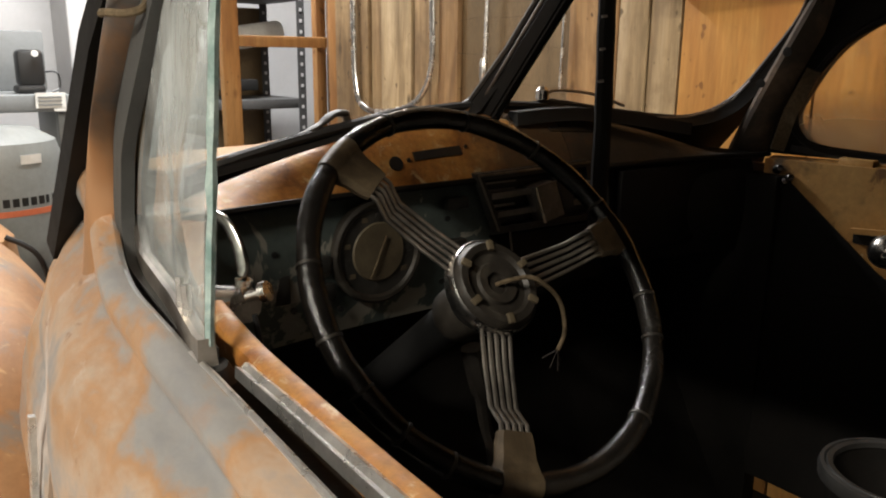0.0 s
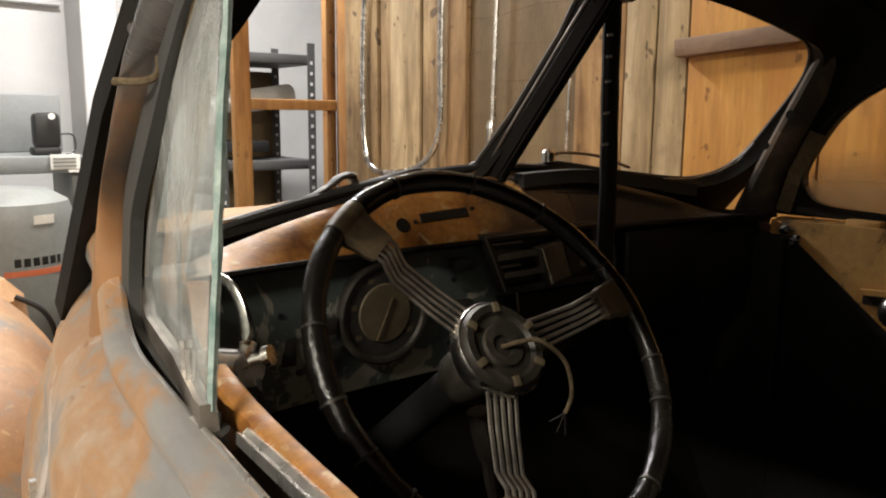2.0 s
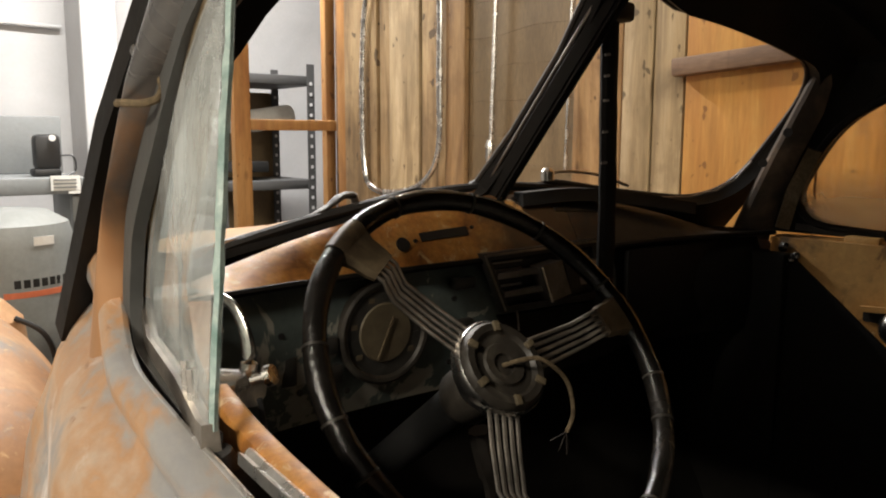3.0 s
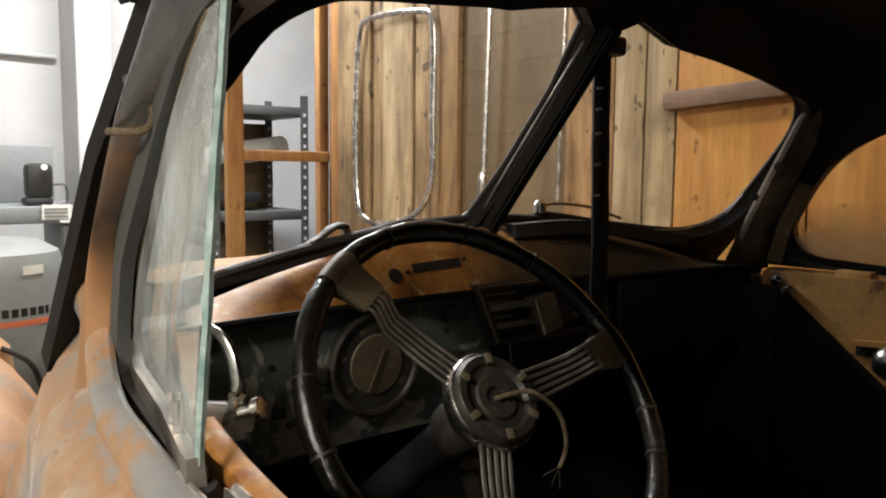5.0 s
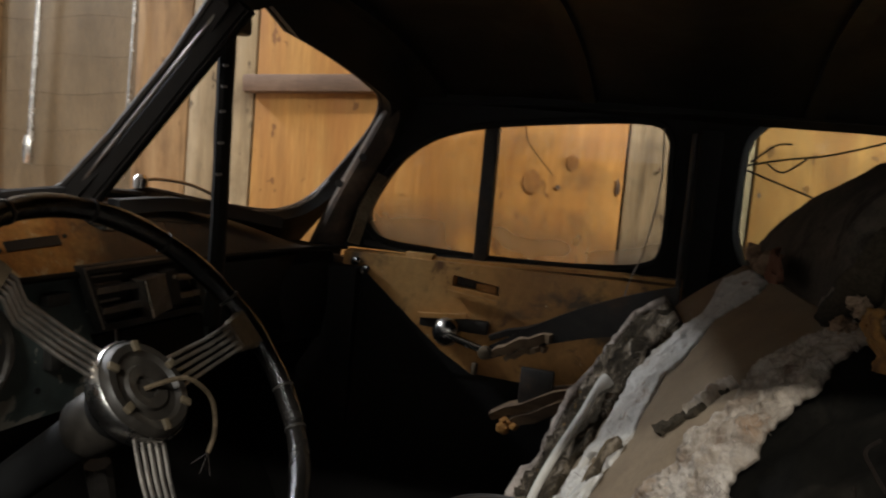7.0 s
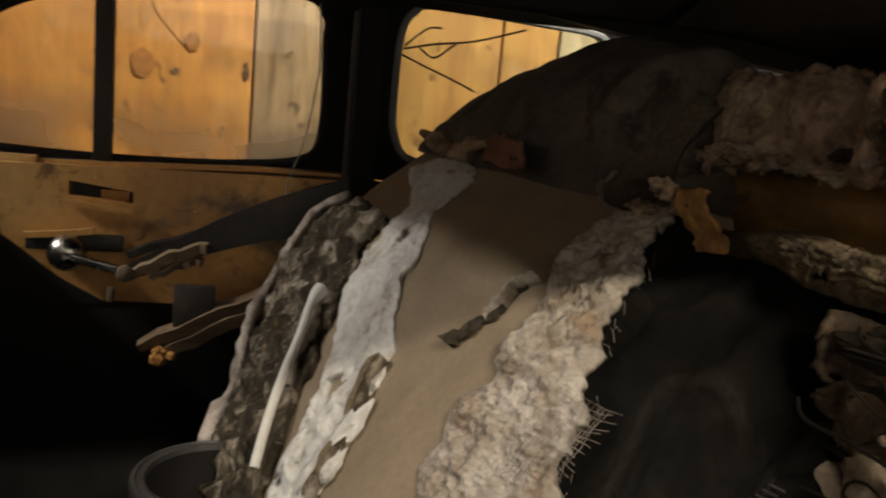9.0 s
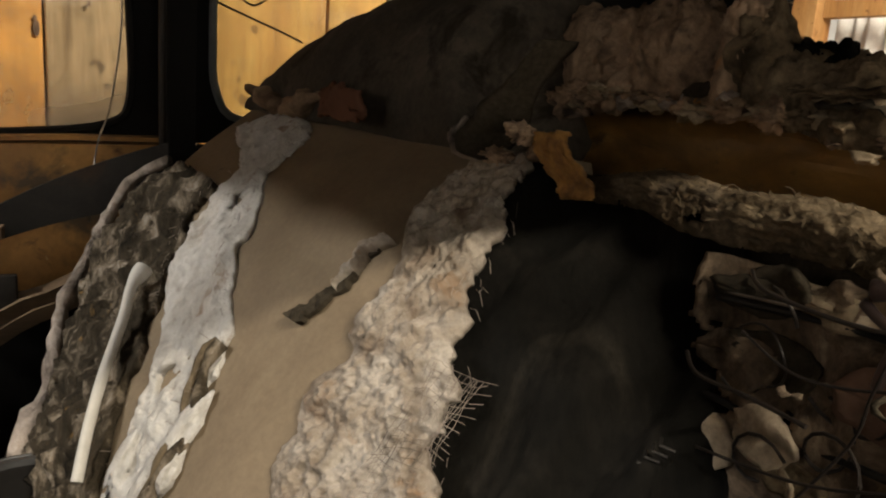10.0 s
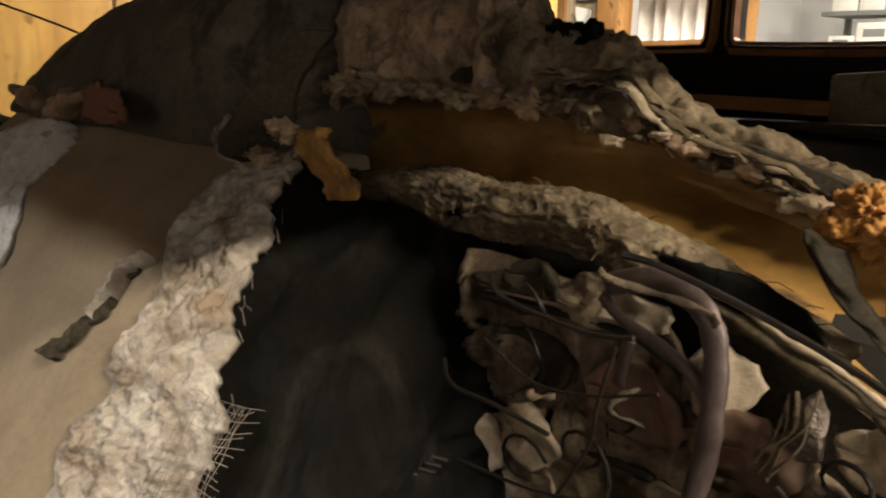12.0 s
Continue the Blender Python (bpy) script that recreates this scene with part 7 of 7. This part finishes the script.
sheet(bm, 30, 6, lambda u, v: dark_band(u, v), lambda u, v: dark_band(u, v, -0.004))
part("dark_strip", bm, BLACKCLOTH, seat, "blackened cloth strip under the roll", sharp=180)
for k, (r, dz) in enumerate(((0.0016, 0.0), (0.0026, -0.006))):
    bm = bmesh.new()
    line = catmull([(-0.486, -0.150, 1.221 + dz), (-0.522, -0.150, 1.221 + dz), (-0.549, -0.148, 1.215 + dz), (-0.562, -0.147, 1.210 + dz), (-0.580, -0.146, 1.206 + dz), (-0.602, -0.145, 1.197 + dz), (-0.64, -0.14, 1.18 + dz)], 6)
    sweep(bm, line, circle(r, 7), scale=[1 + 0.7 * fbm((i * 0.31, k, 2), 1.4) for i in range(len(line))])
    part("stringer", bm, (FADEDTAN, BURLAPTAN)[k], seat, "frayed tan edge cord", sharp=180)
# pale frayed strands by the seat edge
rng = random.Random(41)
for k in range(7):
    x, z = -0.573 + rng.uniform(-0.008, 0.008), 1.192 + rng.uniform(-0.006, 0.006)
    bm = bmesh.new()
    tube(bm, catmull([(x, -0.142, z), (x + rng.uniform(-0.003, 0.003), -0.138, z - 0.014), (x + rng.uniform(0.0, 0.010), -0.136, z - 0.026 - rng.uniform(0, 0.012))], 4), rng.uniform(0.0004, 0.0010), 5)
    part("frayed_strand", bm, BURLAPTAN, seat)
# thin springs wandering across the gap
for k in range(7):
    x, z = rng.uniform(-0.53, -0.40), rng.uniform(1.07, 1.19)
    a = rng.uniform(0, 6.28)
    rr = rng.uniform(0.014, 0.028)
    pts = [Vector((x + rr * math.cos(a + t) * (1 - 0.05 * t), -0.142 + 0.004 * math.sin(2 * t + k), z + 0.75 * rr * math.sin(a + t))) for t in [i * 0.35 for i in range(4 + k % 5 * 2)]]
    bm = bmesh.new()
    tube(bm, catmull(pts, 3), rng.uniform(0.0007, 0.0012), 6)
    part("spring_wire", bm, WIRE, seat, "loose rusty spring wire")
# top roll of tan burlap over the spring frame
bm = bmesh.new()


def roll(u, v):
    x = -0.575 + 0.425 * u
    a = -0.45 * math.pi + 1.35 * math.pi * v
    r = 0.0155 + 0.004 * fbm((x, v * 0.3, 2), 12, 4) + 0.0022 * fbm((x, v * 0.16, 4), 60, 4) + 0.0016 * fbm((x, v * 0.3, 9), 170, 4)
    r *= min(1.0, 0.30 + 3.2 * min(u, 0.55 * (1 - u)))
    c = Vector((x, -0.176, lerp([-0.575, -0.50, -0.44, -0.37, -0.30, -0.21, -0.15], [1.200, 1.222, 1.229, 1.234, 1.232, 1.228, 1.230], x) + 0.003 * math.sin(x * 40)))
    return c + Vector((0.004 * fbm((x, v, 5), 30), 1.25 * r * math.cos(a), 0.9 * r * math.sin(a)))


sheet(bm, 260, 44, roll, lambda u, v: roll(u, v) + Vector((0, 0.0, -0.005)), lambda u, v: fbm((u * 9, v * 3, 7), 1.7, 4) < (0.75 if v > 0.3 else 0.35))
part("burlap_roll", bm, ROLLED, seat, "frayed tan burlap roll on the spring rim", sharp=180)
bm = bmesh.new()
rng = random.Random(29)
for k in range(120):
    p = roll(rng.uniform(0.03, 0.97), rng.uniform(0.2, 0.9))
    d = Vector((rng.uniform(-0.016, 0.016), rng.uniform(0.0, 0.008), rng.uniform(-0.008, 0.006)))
    tube(bm, [p, p + d * 0.5 + Vector((0, 0, 0.002)), p + d], 0.00028, 4)
tagged(part("loose_thread", bm, BURLAPTAN, seat, "loose burlap threads"), kind="stuff")
# cloth in the open hollow, with the depth's shade put into its colour
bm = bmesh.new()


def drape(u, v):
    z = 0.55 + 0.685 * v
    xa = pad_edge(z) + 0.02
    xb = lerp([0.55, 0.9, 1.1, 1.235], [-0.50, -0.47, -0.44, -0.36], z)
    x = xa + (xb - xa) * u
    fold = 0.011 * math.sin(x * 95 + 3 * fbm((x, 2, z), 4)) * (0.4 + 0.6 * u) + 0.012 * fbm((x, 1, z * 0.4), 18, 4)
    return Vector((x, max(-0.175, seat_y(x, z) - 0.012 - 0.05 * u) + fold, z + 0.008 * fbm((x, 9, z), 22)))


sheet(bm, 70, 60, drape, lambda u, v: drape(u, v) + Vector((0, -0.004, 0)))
part("hanging_cloth", bm, BLACKCLOTH, seat, "hanging cloth coloured near-black for the shade of the hollow", sharp=180)
bm = bmesh.new()
for i in range(9):
    p = Vector((-0.338 - 0.0056 * i, -0.112, 1.050 + 0.0062 * i))
    tube(bm, [p, p + Vector((-0.006, 0.006, -0.001)), p + Vector((-0.012, 0.0, -0.003))], 0.0012, 5)
part("zip_stitch", bm, HUBMAT, seat, "row of dull staples")
# ridge of torn cotton along the top of the shell
RIDGEX = [-0.62, -0.547, -0.513, -0.446, -0.414, -0.392, -0.366, -0.328, -0.302, -0.286, -0.262, -0.240, -0.195, -0.146, -0.06, 0.02, 0.10]
RIDGEZ = [1.246, 1.261, 1.274, 1.291, 1.305, 1.328, 1.344, 1.343, 1.352, 1.382, 1.386, 1.364, 1.381, 1.379, 1.384, 1.376, 1.345]


def clump(k, c, rad, material, rough=0.42, fine=0.10):
    bm = bmesh.new()
    bmesh.ops.create_icosphere(bm, subdivisions=5 if max(rad) > 0.02 else 4 if max(rad) > 0.012 else 3, radius=1)
    for v in bm.verts:
        d = v.co.copy()
        w = 1 + rough * fbm(d + Vector((k * 2.0, 0, 0)), 1.1, 5) + fine * fbm(d + Vector((k * 3.0, 1, 0)), 5.0, 4) + 0.6 * fine * fbm(d + Vector((k * 5.0, 1, 2)), 14.0, 3)
        v.co = Vector((c[0] + d.x * rad[0] * w, c[1] + d.y * rad[1] * w, c[2] + d.z * rad[2] * w))
    part("cotton_clump", bm, material, seat, "soiled clump of torn stuffing", sharp=180)


# big folds of brown felt
for k, (x, z, rx, rz) in enumerate(((-0.085, 1.325, 0.030, 0.036), (-0.128, 1.338, 0.030, 0.036), (-0.170, 1.336, 0.034, 0.040), (-0.205, 1.342, 0.020, 0.036), (-0.262, 1.344, 0.021, 0.036), (-0.289, 1.310, 0.022, 0.026))):
    clump(40 + k, (x, -0.268, z), (rx, 0.026, rz), BROWNFELT, 0.30, 0.14)
def ridge(x0, x1, seed, depth=0.030):
    """A torn mass that stands on the board: front face, crest and back."""
    def f(u, v):
        x = x0 + (x1 - x0) * u
        top_z = lerp(RIDGEX, RIDGEZ, x) - 0.006
        low = lerp([-0.62, -0.48, -0.42, -0.30, -0.18, -0.10, 0.1], [1.232, 1.254, 1.270, 1.292, 1.298, 1.284, 1.262], x)
        a = math.pi * (-0.08 + 1.1 * v)
        h = max(0.006, top_z - low)
        p = Vector((x, -0.268 + depth * (0.4 + 0.6 * min(1, h / 0.06)) * math.cos(a), low + h * max(-0.1, math.sin(a))))
        n = Vector((0.35 * fbm((x, v, seed + 4), 30), math.cos(a), 0.7 * math.sin(a)))
        w = min(1.0, h / 0.05)
        n2 = 0.030 * math.exp(-((x + 0.237) / 0.016) ** 2) * max(0.0, math.cos(a)) * math.sin(max(0.0, min(math.pi, a)))
        return p - Vector((0, n2, 0)) + n * (0.016 * w * fbm((p.x, p.y * 1.4, p.z + seed), 16, 4) + 0.008 * w * fbm((p.x, p.y, p.z + seed), 48, 4) + 0.003 * fbm((p.x, p.y, p.z + seed), 140, 4))
    return f


for x0, x1, seed, mat, label in ((0.10, -0.285, 0, BROWNFELT, "ragged ridge of soiled brown felt"), (-0.270, -0.62, 5, ROLLED, "ragged ridge of torn tan stuffing")):
    bm = bmesh.new()
    sheet(bm, 210, 46, ridge(x0, x1, seed), None)
    part("torn_ridge", bm, mat, seat, label, sharp=180)
rng = random.Random(3)
for k in range(46):
    x = -0.56 + 0.62 * (k + rng.random() * 0.9) / 46
    low = lerp([-0.6, -0.45, -0.30, -0.10, 0.1], [1.240, 1.262, 1.292, 1.290, 1.27], x)
    r = rng.uniform(0.003, 0.006) if x < -0.36 else rng.uniform(0.005, 0.012)
    mt = (BROWNFELT, DIRTYCOTTON, BROWNFELT, FADEDTAN)[k % 4] if x > -0.28 else (FADEDTAN, ROLLED, BROWNFELT)[k % 3]
    clump(k, (x, -0.236 + rng.uniform(-0.01, 0.006), low + rng.uniform(-0.004, 0.010)), (r * rng.uniform(1.0, 2.2), r, r * rng.uniform(0.6, 1.0)), mt, 0.8, 0.3)
# charred cloth standing up from the ridge, with a jagged top
bm = bmesh.new()


def char(u, v, o=0.0):
    x = -0.305 - 0.068 * u
    jag = 0.024 + 0.008 * fbm((x, 0, 3), 60, 4) + 0.007 * abs(fbm((x, 0, 9), 150, 3)) - 0.010 * abs(2 * u - 1) ** 3
    return Vector((x + 0.004 * fbm((u, v, 4), 6), -0.262 + 0.008 * fbm((u * 3, v * 2, 6), 1.5) + o, 1.318 - 0.012 * u + 1.1 * jag * v))


sheet(bm, 40, 10, lambda u, v: char(u, v), lambda u, v: char(u, v, -0.006))
part("charred_scrap", bm, BLACKCLOTH, seat, "charred cloth scrap with a jagged edge", sharp=180)
for k in range(16):
    bm = bmesh.new()
    xa, xb = -0.325 - 0.008 * k, -0.40 - 0.0095 * k
    pts = [Vector((xa + (xb - xa) * t, -0.240 + 0.006 * math.sin(k * 2 + 3 * t), lerp(RIDGEX, RIDGEZ, min(-0.40, xa + (xb - xa) * t)) - 0.010 - 0.003 * (k % 4) + 0.004 * fbm((t, k, 1), 5))) for t in [i / 14 for i in range(15)]]
    sweep(bm, pts, [(-0.005, -0.001), (0.005, -0.001), (0.004, 0.001), (-0.004, 0.001)], up=(0, 0.5, 1), scale=[0.35 + 0.9 * abs(fbm((i * 0.37, k, 5), 1.0)) for i in range(15)])
    part("layered_strip", bm, (ROLLED, BURLAPTAN, FADEDTAN, BURLAP)[k % 4], seat, "frayed layered cloth strip", sharp=180)
for k in range(26):
    x = -0.55 + 0.40 * k / 26
    p = board((x + 0.66) / 0.74, 0.98)
    bm = bmesh.new()
    tube(bm, [p + Vector((0, 0.006, 0.004)), p + Vector((0.004 * math.sin(k), 0.010, -0.006)), p + Vector((0.006 * math.sin(2 * k), 0.010, -0.007 - 0.004 * math.sin(k * 1.7)))], 0.0009, 5)
    part("tack_stitch", bm, ORANGEFOAM if k % 3 == 0 else DIRTYCOTTON, seat)
bm = bmesh.new()
sweep(bm, [board((-0.60 + 0.5 * k / 20 + 0.66) / 0.74, 1.0) + Vector((0, 0.002, 0.004 + 0.004 * math.sin(k * 1.9))) for k in range(21)], circle(0.006, 6), scale=[1 + 0.5 * math.sin(k * 2.7) for k in range(21)])
part("tack_strip", bm, BURLAP, seat)
# orange pad tag and pale loop at the middle
bm = bmesh.new()


def tag(u, v, o=0.0):
    x = -0.186 - 0.036 * u - 0.036 * v + 0.003 * fbm((u, v, 1), 5)
    return Vector((x, -0.130 - 0.004 * u + 0.005 * math.sin(6 * v) + 0.003 * fbm((u * 2, v * 3, 5), 2) + o, 1.264 - 0.046 * v + 0.004 * u + 0.0025 * fbm((u, v, 9), 7)))


sheet(bm, 20, 26, lambda u, v: tag(u, v), lambda u, v: tag(u, v, -0.005), lambda u, v: min(u, 1 - u, 1 - v) > 0.09 * fbm((u * 3, v * 3, 4), 3))
part("orange_tag", bm, TAGCLOTH, seat, "soiled orange cloth tag", sharp=180)
FLAP = catmull([(-0.172, -0.150, 1.334), (-0.150, -0.135, 1.312), (-0.122, -0.124, 1.286), (-0.097, -0.118, 1.263), (-0.089, -0.114, 1.251), (-0.110, -0.110, 1.240), (-0.150, -0.116, 1.238)], 6)


def flap(u, v, o=0.0):
    i = u * (len(FLAP) - 1)
    a = FLAP[int(i)].lerp(FLAP[min(int(i) + 1, len(FLAP) - 1)], i % 1)
    wide = lerp([0, 0.5, 0.75, 1], [0.014, 0.052, 0.046, 0.010], u)
    p = a + Vector((-1.0, -0.5, 0.12)) * wide * v + Vector((0, 0.018 * math.sin(math.pi * v) + o, 0))
    return p + Vector((0.3, 1, 0.3)) * 0.004 * fbm(p, 30, 4)


bm = bmesh.new()
sheet(bm, 40, 16, lambda u, v: flap(u, v), lambda u, v: flap(u, v, -0.006))
part("felt_flap", bm, BURLAP, seat, "curled dark felt flap", sharp=180)
bm = bmesh.new()
sweep(bm, [flap(0.45 + 0.5 * i / 24, 0.0) + Vector((0.001, 0.003, 0)) for i in range(25)], circle(0.0045, 8), scale=[0.5 + 0.6 * abs(fbm((i * 0.2, 1, 1), 2)) + 0.5 * math.sin(math.pi * i / 24) for i in range(25)])
part("pale_edge", bm, DIRTYCOTTON, seat, "pale frayed felt edge", sharp=180)
for k, (x, y, z, rx, rz) in enumerate(((-0.172, -0.128, 1.262, 0.014, 0.008), (-0.150, -0.118, 1.240, 0.016, 0.007), (-0.185, -0.14, 1.250, 0.010, 0.008))):
    clump(90 + k, (x, y, z), (rx, 0.010, rz), BROWNFELT, 0.6, 0.3)
for k, (x, y, z, r) in enumerate(((-0.562, -0.19, 1.252, 0.011), (-0.577, -0.186, 1.250, 0.011), (-0.553, -0.19, 1.247, 0.007), (-0.568, -0.186, 1.260, 0.009), (-0.588, -0.18, 1.247, 0.010), (-0.560, -0.184, 1.243, 0.006))):
    bm = bmesh.new()
    bmesh.ops.create_icosphere(bm, subdivisions=5, radius=1)
    for v in bm.verts:
        v.co = Vector((x, y, z)) + v.co * r * (1 + 0.6 * fbm(v.co + Vector((k, 0, 0)), 1.6, 4) + 0.35 * fbm(v.co + Vector((k, 3, 0)), 6.0, 4))
    part("foam_crumb", bm, ORANGEFOAM, seat, "crumbling orange foam", sharp=180)
bm = bmesh.new()


def strap(u, v, o=0.0):
    c = Vector((lerp([0, 0.25, 0.5, 0.75, 1], [-0.560, -0.566, -0.574, -0.583, -0.600], u), -0.168 + 0.006 * math.sin(5 * u), lerp([0, 0.25, 0.5, 0.75, 1], [1.248, 1.240, 1.228, 1.216, 1.195], u)))
    return c + Vector((0.8, 0.1, 0.35)) * ((0.5 - v) * 0.020 * (0.75 + 0.3 * math.sin(3 * u + 1))) + Vector((0, 0.005 * math.sin(math.pi * v) + 0.003 * fbm((u * 2, v, 3), 2) + o, 0))


sheet(bm, 30, 8, lambda u, v: strap(u, v), lambda u, v: strap(u, v, -0.005))
part("leather_strap", bm, BURLAP, seat, "dark hanging strap", sharp=180)
bm = bmesh.new()
box(bm, (-0.66, -0.32, 0.46), (0.55, -0.212, 1.20), None, 0.02)
part("seat_shell", bm, DARKMETAL, seat, "dark steel seat-back shell")
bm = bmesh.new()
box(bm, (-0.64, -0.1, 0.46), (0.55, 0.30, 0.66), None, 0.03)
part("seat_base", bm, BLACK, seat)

# tub standing in front of the seat
tub = thing("plastic_tub", "dusty grey plastic tub with a rolled rim", "tub", at=(0.112, 0.238, 0.66))
M_T = pose(0.112, 0.238, -0.044, 0, 0, 0) @ Matrix.Diagonal((0.70, 0.70, 1, 1))
bm = bmesh.new()
lathe(bm, [(0, 0.704), (0.085, 0.704), (0.115, 0.86), (0.118, 0.885), (0.128, 0.898), (0.124, 0.908), (0.112, 0.900), (0.108, 0.87), (0.08, 0.72), (0, 0.715)], M_T, 48)
# grey tub's body in black: its shade is in the colour, unlike the rim
part("body", bm, BLACK, tub)
bm = bmesh.new()
lathe(bm, [(0.108, 0.903), (0.110, 0.9095), (0.119, 0.9105), (0.1215, 0.9075), (0.124, 0.9105), (0.131, 0.9095), (0.134, 0.903), (0.133, 0.893), (0.129, 0.893)], M_T, 48)
part("band", bm, GREYPLASTIC, tub, "worn grey rim edge")

# junk on the rear shelf
for k, (lo, hi, turn, mat) in enumerate((((-0.035, -0.012, 0), (0.035, 0.004, 0.068), 14, BURLAPTAN), ((-0.15, -0.10, 0), (0.10, 0.06, 0.012), -15, BURLAP))):
    bm = bmesh.new()
    box(bm, lo, hi, pose(-0.322 + 0.02 * k, -0.72, 1.247, 8 - 4 * k, 5 - 3 * k, turn), 0.006)
    tagged(part("board_scrap", bm, mat), "torn tan board scrap lying on the rear shelf", "scrap", "scraps on the rear shelf")
bm = bmesh.new()
for i in range(3):
    sweep(bm, [(-0.62, -0.70 - 0.03 * i, 1.252 + 0.012 * i), (-0.30, -0.72 - 0.03 * i, 1.250 + 0.012 * i)], [(-0.02, -0.003), (0.02, -0.003), (0.02, 0.004), (-0.02, 0.004)])
tagged(part("flat_trim_pieces", bm, BURLAPTAN), "stack of flat tan trim strips", "trim")
